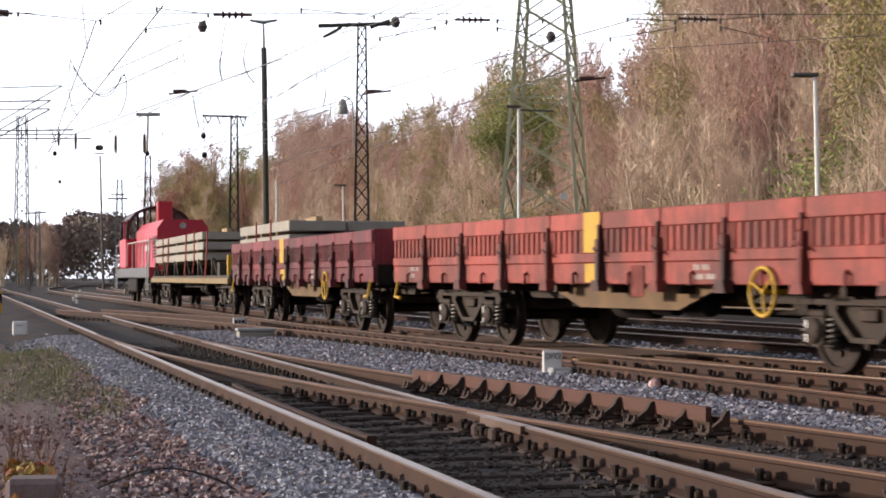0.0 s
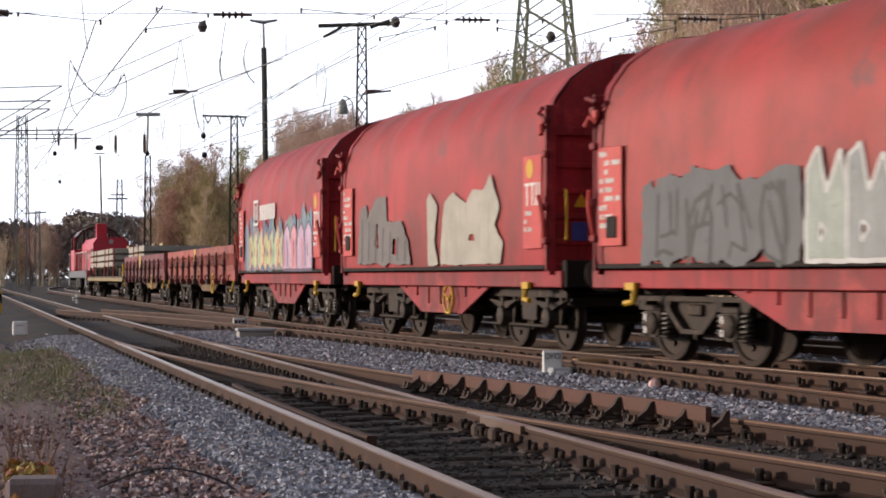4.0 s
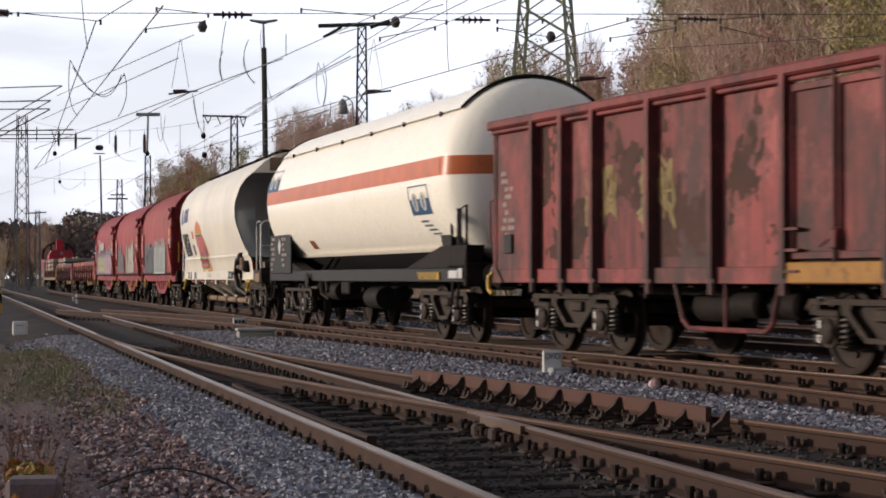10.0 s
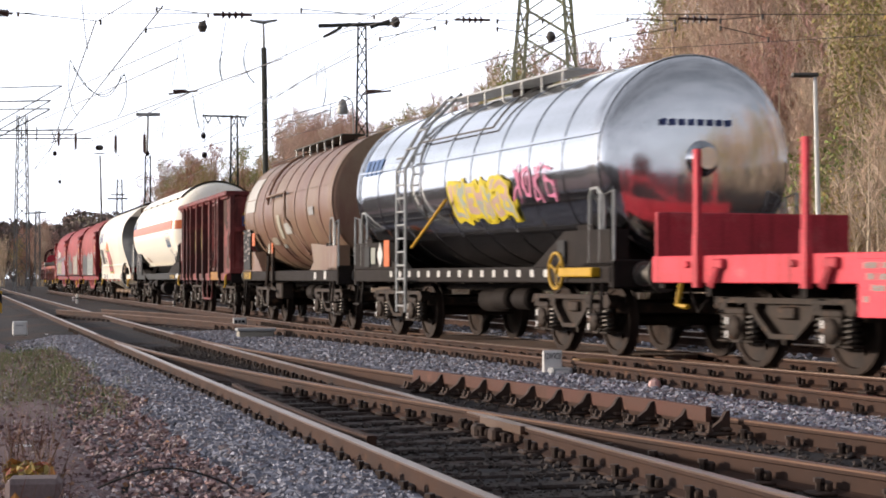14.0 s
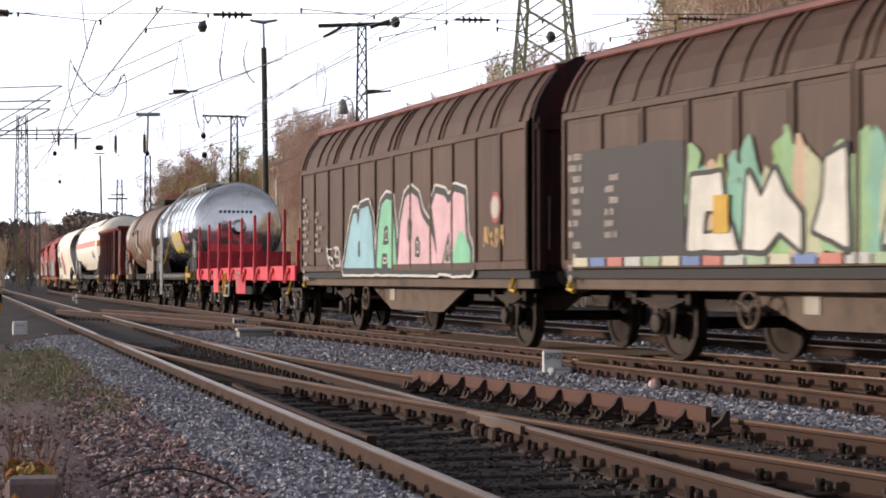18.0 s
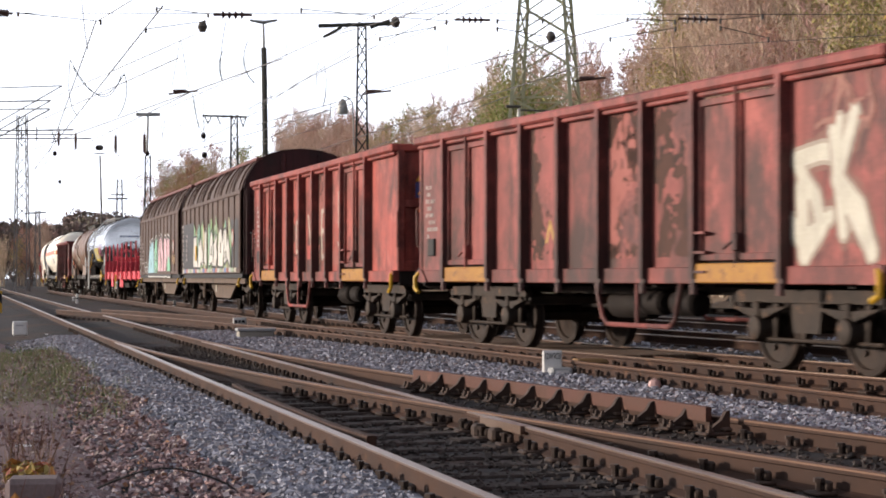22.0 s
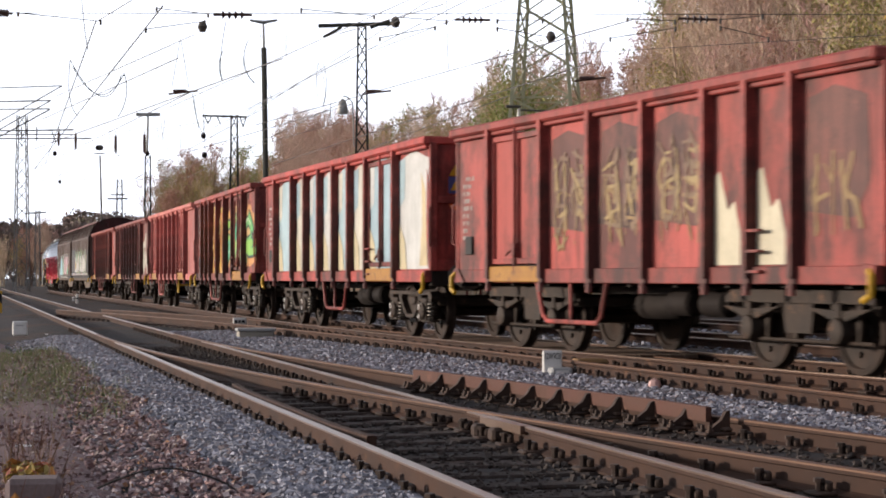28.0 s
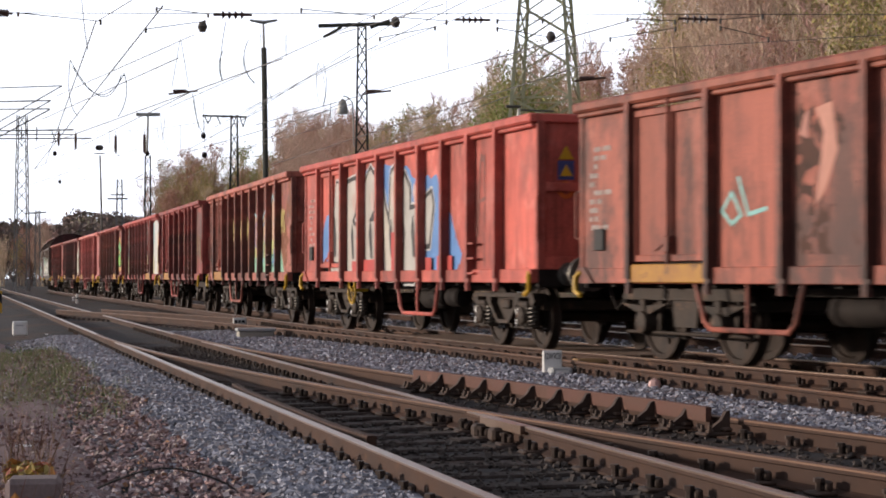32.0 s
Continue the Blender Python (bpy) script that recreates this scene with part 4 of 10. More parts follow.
wire("dropper", "thin dropper of the overhead line", (-17.53, 100, 8.85), (-17.53, 100, 8.04), .014)
wire("dropper", "thin dropper of the overhead line", (-16.46, 100, 8.85), (-16.46, 100, 7.9), .014)
wire("dropper", "thin dropper of the overhead line", (-12.44, 90, 8.22), (-12.43, 90, 7.15), .014)
wire("dropper", "thin dropper of the overhead line", (-30.65, 150, 8.89), (-30.65, 150, 7.55), .014)
wire("dropper", "thin dropper of the overhead line", (-22.6, 120, 7.67), (-22.6, 120, 6.78), .014)
wire("dropper", "thin dropper of the overhead line", (-4.13, 50, 7.43), (-4.13, 50, 6.83), .014)
wire("dropper", "thin dropper of the overhead line", (-4.14, 70, 7.5), (-4.14, 70, 6.77), .014)
loop_wire((-15.62, 90, 7.34), (-15.21, 90, 6.67), (-14.54, 90, 6.54))
loop_wire((-10.38, 70, 6.98), (-10.32, 70, 6.25), (-10.07, 70, 5.62))
loop_wire((-5.55, 48, 6.74), (-5.65, 48, 6.39), (-5.58, 48, 6.0))
loop_wire((-4.91, 48, 7.03), (-5.02, 48, 6.46), (-4.77, 48, 5.91))
loop_wire((-3.43, 52, 6.91), (-3.23, 52, 6.29), (-3.28, 52, 5.75))
loop_wire((-3.42, 52, 6.88), (-3.46, 52, 6.29), (-3.38, 52, 5.75))
loop_wire((-6.86, 52, 6.06), (-6.77, 52, 5.52), (-6.67, 52, 5.09))
loop_wire((-28.44, 140, 8.57), (-27.69, 140, 7.53), (-26.57, 140, 8.07))

# ---- masts and lamps ----
def lattice(w, name, base, height, b0, b1, mat, r=.035, bays=14, label=""):
    """Four tapering legs with zig-zag bracing, each piece a part."""
    x, y, z = base
    def leg(k, u):
        q = (b0 + (b1 - b0) * u) / 2
        sx, sy = ((-1, -1), (1, -1), (1, 1), (-1, 1))[k]
        return Vector((x + sx * q, y + sy * q, z + height * u))
    for k in range(4):
        part("leg", Shape().rod(leg(k, 0), leg(k, 1), r, r * .8, 4), mat, w, label)
    for k in range(4):
        for i in range(bays):
            a, b = (k, (k + 1) % 4) if i % 2 else ((k + 1) % 4, k)
            part("brace", Shape().rod(leg(a, i / bays), leg(b, (i + 1) / bays), r * .6, r * .6, 4), mat, w)


t = thing("overhead_mast", "dark green lattice mast with a cross arm and yard lamp", "mast", "overhead line masts")
lattice(t, "mast", (-2.73, 64, -.2), 9.69, 0.55, 0.26, MAST_GREEN, 0.045, 18)
part("cross_arm", Shape().rod((-4.2, 64, 9.49), (-1.6, 64, 9.57), 0.07, 0.07, 6), MAST_GREEN, t)
part("cross_arm", Shape().rod((-4.03, 64, 9.11), (-3.41, 64, 9.45), 0.05, 0.05, 6), MAST_GREEN, t)
part("cross_arm", Shape().rod((-2.45, 64, 9.42), (-1.79, 64, 9.68), 0.05, 0.05, 6), MAST_GREEN, t)
part("yard_lamp", Shape().lathe([(-.28, .16), (-.2, .2), (.1, .14), (.25, .04)], (-3.38, 64, 6.79), 'z', 12), GALV, t, "grey bell-shaped yard lamp")
part("lamp_arm", Shape().tube([(-3.38, 64, 7.13), (-3.21, 64, 7.09), (-3.04, 64, 6.9), (-3.0, 64, 5.42)], .025), GALV, t)
t = thing("overhead_mast", "grey-green lattice mast with hanging brackets", "mast", "overhead line masts")
lattice(t, "mast", (-10.32, 94, -.2), 9.25, 0.5, 0.3, MAST_GREEN, 0.045, 12)
part("cross_arm", Shape().rod((-11.9, 94, 9.02), (-9.72, 94, 8.96), 0.05, 0.05, 6), MAST_GREEN, t)
part("cross_arm", Shape().rod((-11.78, 94, 8.99), (-11.62, 94, 8.63), 0.03, 0.03, 6), MAST_GREEN, t)
part("cross_arm", Shape().rod((-11.17, 94, 8.99), (-11.0, 94, 8.63), 0.03, 0.03, 6), MAST_GREEN, t)
part("cross_arm", Shape().rod((-11.45, 94, 8.99), (-11.62, 94, 8.63), 0.03, 0.03, 6), MAST_GREEN, t)
part("cross_arm", Shape().rod((-10.03, 94, 8.96), (-9.88, 94, 8.46), 0.03, 0.03, 6), MAST_GREEN, t)
part("cross_arm", Shape().rod((-9.72, 94, 8.96), (-9.88, 94, 8.46), 0.03, 0.03, 6), MAST_GREEN, t)
t = thing("overhead_mast", "tall grey lattice mast with stacked cross arms", "mast", "overhead line masts")
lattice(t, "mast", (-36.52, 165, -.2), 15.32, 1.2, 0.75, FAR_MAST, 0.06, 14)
part("cross_arm", Shape().rod((-39.91, 165, 17.43), (-33.05, 165, 17.67), 0.05, 0.05, 6), FAR_MAST, t)
part("cross_arm", Shape().rod((-33.05, 165, 17.67), (-39.9, 165, 13.74), 0.05, 0.05, 6), FAR_MAST, t)
part("cross_arm", Shape().rod((-39.91, 165, 16.25), (-34.02, 165, 16.39), 0.06, 0.06, 6), FAR_MAST, t)
part("cross_arm", Shape().rod((-34.02, 165, 16.39), (-39.89, 165, 13.06), 0.05, 0.05, 6), FAR_MAST, t)
part("cross_arm", Shape().rod((-39.9, 165, 15.61), (-34.12, 165, 15.66), 0.05, 0.05, 6), FAR_MAST, t)
part("cross_arm", Shape().rod((-34.12, 165, 15.61), (-39.89, 165, 12.47), 0.06, 0.06, 6), FAR_MAST, t)
part("cross_arm", Shape().rod((-39.9, 165, 13.74), (-32.05, 165, 13.84), 0.06, 0.06, 6), FAR_MAST, t)
part("cross_arm", Shape().rod((-39.89, 165, 13.06), (-30.48, 165, 13.11), 0.06, 0.06, 6), FAR_MAST, t)
part("cross_arm", Shape().rod((-39.9, 165, 13.4), (-32.05, 165, 13.45), 0.05, 0.05, 6), FAR_MAST, t)
part("cross_arm", Shape().rod((-35.24, 165, 14.09), (-35.24, 165, 12.86), 0.06, 0.06, 6), FAR_MAST, t)
part("cross_arm", Shape().rod((-36.56, 165, 14.09), (-36.56, 165, 12.86), 0.06, 0.06, 6), FAR_MAST, t)
part("cross_arm", Shape().rod((-34.02, 165, 13.94), (-33.62, 165, 12.86), 0.05, 0.05, 6), FAR_MAST, t)
t = thing("overhead_mast", "far grey lattice mast beside the yard", "mast", "overhead line masts")
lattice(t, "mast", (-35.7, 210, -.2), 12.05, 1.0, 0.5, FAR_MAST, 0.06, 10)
part("cross_arm", Shape().rod((-37.03, 210, 9.73), (-34.79, 210, 9.73), 0.1, 0.1, 6), FAR_MAST, t)
part("cross_arm", Shape().rod((-36.72, 210, 10.16), (-35.04, 210, 10.16), 0.08, 0.08, 6), FAR_MAST, t)
t = thing("overhead_mast", "small far lattice mast with a cross arm", "mast", "overhead line masts")
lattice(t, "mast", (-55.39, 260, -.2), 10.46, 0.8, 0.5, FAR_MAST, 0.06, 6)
part("cross_arm", Shape().rod((-57.04, 260, 9.8), (-54.18, 260, 9.95), 0.1, 0.1, 6), FAR_MAST, t)
t = thing("street_lamp", "tall dark yard lamp with two heads", "lamp", "yard lamps")
part("pole", Shape().rod((-7.84, 85, -0.25), (-8.01, 85, 11.29), 0.14, 0.12, 8), MAST_GREEN, t, "")
part("upper_pole", Shape().rod((-8.01, 85, 11.29), (-8.04, 85, 12.43), 0.06, 0.05, 8), GALV, t, "")
part("lamp_head", Shape().rod((-8.04, 85, 12.43), (-8.64, 85, 12.53), 0.09, 0.05, 8), GALV, t, "long grey lamp head")
part("lamp_head", Shape().rod((-8.04, 85, 12.43), (-7.4, 85, 12.53), 0.09, 0.05, 8), GALV, t, "long grey lamp head")
t = thing("street_lamp", "floodlight on a lattice foot", "lamp", "yard lamps")
part("pole", Shape().rod((-23.5, 151, 10.73), (-23.42, 151, 13.88), 0.1, 0.08, 8), GALV, t, "")
part("lamp_head", Shape().box(-24.37, -22.47, 150.80, 151.20, 13.84, 14.10, .03), GALV, t, "wide flat lamp head")
lattice(t, "mast", (-23.43, 151, -.2), 10.93, .55, .4, MAST_GREEN, .05, 10)
t = thing("street_lamp", "thin post with a round lamp", "lamp", "yard lamps")
part("pole", Shape().rod((-29.96, 168, -0.25), (-30.29, 168, 11.83), 0.13, 0.07, 8), BUFFER_STEEL, t, "")
part("lamp_head", Shape().lathe([(-.25, .0), (-.2, .25), (0, .38), (.2, .3), (.28, .0)], (-30.34, 168, 12.48), 'z', 12), BUFFER_STEEL, t, "round dark lamp head")
part("bracket", Shape().box(-30.84, -29.84, 167.95, 168.05, 11.93, 12.03), BUFFER_STEEL, t)
t = thing("street_lamp", "slim white lamp post with a flat dark head", "lamp", "yard lamps")
part("pole", Shape().rod((9.32, 47, -0.25), (9.2, 47, 5.97), 0.075, 0.05, 8), PALE_POLE, t, "")
part("lamp_head", Shape().box(8.62, 9.27, 46.85, 47.15, 5.97, 6.07, .03), BUFFER_STEEL, t, "flat dark lamp head")
t = thing("street_lamp", "slim white lamp post with a flat dark head", "lamp", "yard lamps")
part("pole", Shape().rod((-5.4, 104, -0.25), (-5.47, 104, 6.01), 0.075, 0.05, 8), PALE_POLE, t, "")
part("lamp_head", Shape().box(-5.96, -5.31, 103.85, 104.15, 6.01, 6.11, .03), BUFFER_STEEL, t, "flat dark lamp head")
t = thing("street_lamp", "slim white lamp post beside the far track", "lamp", "yard lamps")
part("pole", Shape().rod((-8.52, 98, -0.25), (-8.58, 98, 5.98), 0.075, 0.05, 8), PALE_POLE, t, "")
t = thing("street_lamp", "slim grey lamp post before the pylon", "lamp", "yard lamps")
part("pole", Shape().rod((2.48, 62, -0.25), (2.47, 62, 6.53), 0.06, 0.05, 8), PALE_POLE, t, "")
part("lamp_head", Shape().box(2.03, 2.54, 61.85, 62.15, 6.55, 6.63, .03), BUFFER_STEEL, t, "flat dark lamp head")
part("bracket", Shape().rod((2.47, 62, 6.48), (3.61, 62, 6.44), 0.03, 0.03, 8), BUFFER_STEEL, t, "")


# ---- pylon ----
t = thing("pylon", "tall pale green lattice power pylon", "pylon")
def pylon_leg(k, z):
    q = float(np.interp(z, [-.3, 3.5, 13, 30], [2.05, 1.72, .98, .5]))
    a = radians(32 + 90 * k)
    return Vector((4.32 + q * 1.3 * math.cos(a), 80 + q * 1.3 * math.sin(a), z))
levels = [-.3, 1.6, 3.5, 5.3, 7.0, 8.5, 9.9, 11.2, 12.4, 13.6, 14.8, 16, 17.4, 19, 21, 23.5, 26.5, 30]
for k in range(4):
    for za, zb in zip(levels, levels[1:]):
        part("leg", Shape().rod(pylon_leg(k, za), pylon_leg(k, zb), .1, .1, 4), PYLON_GREEN, t)
        j = (k + 1) % 4
        part("brace", Shape().rod(pylon_leg(k, za), pylon_leg(j, zb), .046, .046, 4), PYLON_GREEN, t)
        part("brace", Shape().rod(pylon_leg(j, za), pylon_leg(k, zb), .046, .046, 4), PYLON_GREEN, t)
    for zc in (3.5, 8.5):
        part("strut", Shape().rod(pylon_leg(k, zc), pylon_leg((k + 1) % 4, zc), .04, .04, 4), PYLON_GREEN, t)
part("plate", Shape().box(4.84, 5.14, 78.4, 78.43, 4.22, 4.5), SIGN_WHITE, t, "small white plate on the pylon")


# ---- small things in the yard ----
def check_rail(name, label, pts, mat):
    t = thing(name, label, "rail", kind="structure")
    part("blade", swept(pts, [(-.035, -.15), (.035, -.15), (.035, .0), (.028, .008), (-.028, .008), (-.035, .0)]), mat, t)
    return t


guard = []
for i in range(13):
    y = 13.3 + i * .55
    flare = .06 * max(0, 1 - i / 2) + .06 * max(0, (i - 10) / 2)
    guard.append((near_rail_x(y) + .115 + flare, y, -.1))
check_rail("check_rail", "rusty check rail inside the near rail", guard, RAIL_RUST)
OUT = material("red_oxide", (.095, .04, .027), .75, .05, (.11, .04, .03), .5, 2.5, third=(.2, .09, .06), third_at=.62)
check = []
for i in range(14):
    y = 14.95 + i * .47
    x = 9.069 - .5022 * y + .003075 * y * y
    flare = -.07 * max(0, 1 - i / 2) - .07 * max(0, (i - 11) / 2)
    check.append((x - .1 + flare, y, -.045))
cr = thing("check_rail", "red-rusted raised check rail on cast brackets", "rail", kind="structure")
part("blade", swept(check, [(-.02, -.075), (.028, -.075), (.032, .03), (.026, .042), (-.014, .042), (-.02, .034)]), OUT, cr)
part("lower_blade", swept([(x + .03, y, z) for x, y, z in check], [(-.035, -.15), (.035, -.15), (.02, -.12), (.02, -.07), (-.02, -.07), (-.02, -.12)]), RAIL_RUST, cr)
FIN = Shape().slab([(.0, .025), (.035, .015), (.075, -.05), (.19, -.125), (.21, -.155), (.0, -.155)], 'y', -.022, .022)
FIN.box(-.02, .25, -.085, .085, -.165, -.14, .01).box(.0, .09, -.075, .075, -.14, -.105, .015)
for sy in (-1, 1):
    FIN.rod((.2, sy * .055, -.14), (.2, sy * .055, -.085), .02, .016, 6).rod((.2, sy * .055, -.14), (.2, sy * .055, -.118), .033, .033, 6)
FIN = FIN.mesh("bracket", CHAIR)
for i in range(12):
    y = 14.75 + i * .56
    x = 9.069 - .5022 * y + .003075 * y * y - .1
    part("bracket", FIN, None, cr, "cast triangular bracket with two bolts", pose(x - .02, y, -.04, 0, 0, 180 + math.degrees(math.atan(.5022 - .00615 * y))))
# crossing of the near points: a slim nose between two spacer blocks
cn = thing("crossing_nose", "worn steel nose of the point crossing", "rail", kind="structure")
part("nose", Shape().slab([(-.008, .45), (.008, .45), (.035, -.55), (-.035, -.55)], 'z', -.06, .004), RAIL_HEAD, cn)
part("spacer", Shape().box(-.1, .1, -.12, .02, -.15, -.045, .02), CHAIR, cn, "dark spacer block")
part("spacer", Shape().box(-.1, .1, .3, .42, -.15, -.045, .02), CHAIR, cn, "dark spacer block")
cn.matrix_basis = pose(.44, 14.75, -.1, 0, 0, 18)

RUST_BITS = paint("pale_grey", (.45, .46, .47))
t = thing("point_marker", "white concrete marker with a black point number", "marker", "point markers")
part("board", Shape().box(-.125, .125, -.03, .03, 0, .3, .02), SIGN_WHITE, t)
part("foot", Shape().box(-.12, .0, -.05, .05, -.08, .03, .02), CONCRETE, t)
font = bpy.data.curves.new("lettering", 'FONT')
font.body, font.size, font.align_x, font.extrude = "12W9C0", .085, 'CENTER', .001
text = new("lettering_curve", font)
bpy.context.view_layer.update()
text_mesh = bpy.data.meshes.new_from_object(text.evaluated_get(bpy.context.evaluated_depsgraph_get()))
text_mesh.materials.clear()
text_mesh.materials.append(BLACK)
bpy.data.objects.remove(text)
part("lettering", text_mesh, None, t, "black letters 12W9C0", pose(0, -.034, .19, 90, 0, 0) @ Matrix.Diagonal((.66, 1.3, 1, 1)))
t.matrix_basis = pose(1.37, 23.9, -.2, 0, 0, 4)
t = thing("point_marker", "small white marker with unreadable black lettering", "marker", "point markers")
part("board", Shape().box(-.16, .16, -.03, .03, 0, .3, .02), SIGN_WHITE, t)
part("lettering", Shape().box(-.12, -.05, -.034, -.03, .17, .24).box(-.03, .03, -.034, -.03, .17, .24).box(.05, .12, -.034, -.03, .17, .24), BLACK, t)
t.matrix_basis = pose(-4.75, 44.5, -.22, 0, 0, 6)
t = thing("point_marker", "white marker board at the grassy edge", "marker", "point markers")
part("board", Shape().box(-.17, .17, -.03, .03, .0, .33, .03), SIGN_WHITE, t)
part("lettering", Shape().box(-.08, .08, -.034, -.03, .22, .245), RUST_BITS, t)
t.matrix_basis = pose(-9.55, 43.0, -.3, 0, 0, 8)
solid("cover_plate", Shape().box(-.18, .18, -.12, .12, 0, .09, .02), SIGN_WHITE, "small pale cover plate on the ground", "cover", at=pose(-8.75, 42.8, -.34))
t = thing("cable_trough", "grey concrete cable trough box with a lid", "cable trough")
part("box", Shape().box(-.36, .36, -.22, .22, 0, .2, .02), CONCRETE, t)
part("lid", Shape().box(-.39, .39, -.25, .25, .2, .26, .015), RUST_BITS, t)
t.matrix_basis = pose(-3.8, 38.6, -.27, 0, 0, 12)
t = thing("point_motor", "rusty point machine with an ochre lid", "point machine")
part("case", Shape().box(-.22, .22, -.2, .2, 0, .16, .03), DARK_STEEL, t)
part("lid", Shape().box(-.2, .22, -.2, .2, .16, .24, .04), material("ochre_lid", (.3, .17, .07), .7, 0, (.2, .12, .06), .5, 5), t, "ochre lid")
part("connection_box", Shape().box(-.55, -.28, -.3, -.05, 0, .14, .02), RUST_BITS, t, "grey connection box")
part("plate", Shape().box(-.5, -.33, -.304, -.3, .03, .11), SIGN_WHITE, t, "white plate")
part("rod", Shape().rod((.2, 0, .05), (1.2, .5, .05), .02).rod((.2, -.1, .05), (1.1, .6, .03), .018), DARK_STEEL, t, "drive rods")
t.matrix_basis = pose(1.84, 24.0, -.25, 0, 0, 10)
for x, y, h in ((-10.5, 74.5, .32), (-17.3, 90, .45), (-22.5, 118, .5), (-19.4, 100, .2)):
    t = thing("marker_post", "short white marker post between the tracks", "marker", "marker posts")
    part("post", Shape().box(-.06, .06, -.06, .06, -.05, h, .02), SIGN_WHITE, t)
    part("band", Shape().box(-.062, .062, -.062, .062, h * .45, h * .6), BLACK, t)
    t.matrix_basis = pose(x, y, -.2)
t = thing("warning_board", "yellow and black striped board on a thin post", "sign")
part("board", Shape().box(-.3, .3, -.02, .02, .35, .95, .01), YELLOW, t)
part("stripe", Shape().slab([(-.3, .55), (-.05, .35), (.25, .35), (-.3, .8)], 'y', -.026, -.022).slab([(-.1, .95), (.3, .6), (.3, .85), (.18, .95)], 'y', -.026, -.022), BLACK, t)
part("post", Shape().rod((.12, 0, -.3), (.12, 0, .4), .03), DARK_STEEL, t)
t.matrix_basis = pose(-12.35, 52.0, -.3, 0, 0, 10)
solid("concrete_stump", Shape().box(-.16, .16, -.14, .14, -.1, .3, .03), material("mossy_concrete", (.25, .19, .19), .95, 0, (.17, .13, .13), .5, 6, third=(.3, .27, .12), third_at=.66, third_scale=5), "weathered square concrete stump among weeds", "concrete block", at=pose(-2.4, 11.2, -.46, 0, 0, 8))
solid("cable", Shape().tube([(-2.1 + .1 * i, 11.6 - .02 * i, -.27 + .13 * math.sin(math.pi * i / 9) + (.0 if i < 9 else -.02)) for i in range(10)], .0065), BLACK, "black cable looping out of the ground", "cable")
for x, y, r in ((-3.35, 15.3, .09), (-3.62, 15.25, .1), (-4.02, 15.8, .05)):
    solid("litter", Shape().slab([(-r, -r * .4), (r * .2, -r * .6), (r, r * .1), (r * .3, r * .6), (-r * .6, r * .4)], 'z', 0, .012), SIGN_WHITE, "scrap of white paper litter", "litter", "scraps of litter", at=pose(x, y, ground_z(x, y) + .05, 12, 8, 40 * r * 100))
solid("pale_stone", Shape().lathe([(0, .05), (.06, .075), (.12, .06), (.15, .0)], (0, 0, 0), 'z', 8), paint("pink_stone", (.7, .45, .42)), "pale pinkish stone on the ballast", "stone", at=pose(2.32, 20.9, -.24))
ob_boards = thing("crossing_planks", "weathered planks between the rails of the train's track", "planks", kind="structure")
for k in range(5):
    for s in range(3):
        x, y, h = on_line(1.0 + s * 3.2, -.45 + k * .22)
        part("plank", Shape().box(-1.55, 1.55, -.1, .1, -.07, -.012, .008), material("plank_wood", (.17, .11, .08), .85, 0, (.12, .08, .06), .5, 4, (1, 8, 8)) if (k, s) == (0, 0) else bpy.data.materials["plank_wood"], ob_boards, at=pose(x, y, 0, 0, 0, math.degrees(h) + 90))

# ---- rolling stock: common pieces ----
# Every vehicle stands on its own origin: x forward, y to its left side, z up from the rail heads.
PAINTS = {}
OCHRE = material("ochre_paint", (.42, .2, .03), .6, 0, (.3, .13, .03), .6, 3, bump=.1, third=(.16, .07, .03), third_at=.56, third_scale=4)


def colour(r, g, b, rough=0.55):
    r, g, b = r * .8, g * .8, b * .8
    key = (r, g, b)
    if key not in PAINTS:
        PAINTS[key] = material("sprayed_paint", key, rough, lift=.14, second=tuple(c * .72 for c in key), scale=2.4, bump=.05, third=tuple(c * .5 + .004 for c in key), third_at=.62, third_scale=6, streak=tuple(c * .7 for c in key))
    return PAINTS[key]


def wheelset_shape():
    s = Shape()
    for sy in (1, -1):
        prof = [(0.68, 0.07), (0.68, 0.13), (0.70, 0.16), (0.715, 0.38), (0.685, 0.40), (0.685, 0.485), (0.712, 0.49), (0.722, 0.465), (0.815, 0.455),
                (0.82, 0.39), (0.79, 0.38), (0.755, 0.16), (0.82, 0.13), (0.82, 0.07)]
        prof = [(sy * a, r) for a, r in prof]
        s.lathe(prof if sy < 0 else prof, (0, 0, 0), 'y', 28, False)
        for k in range(4):
            a = k * math.pi / 2
            s.rod((0.25 * math.cos(a), sy * 0.74, 0.25 * math.sin(a)), (0.25 * math.cos(a), sy * 0.80, 0.25 * math.sin(a)), 0.035, 0.035, 6)
    s.rod((0, -1.0, 0), (0, 1.0, 0), 0.075, 0.075, 12)
    return s


WHEELSET = wheelset_shape().mesh("wheelset", WHEEL_STEEL)


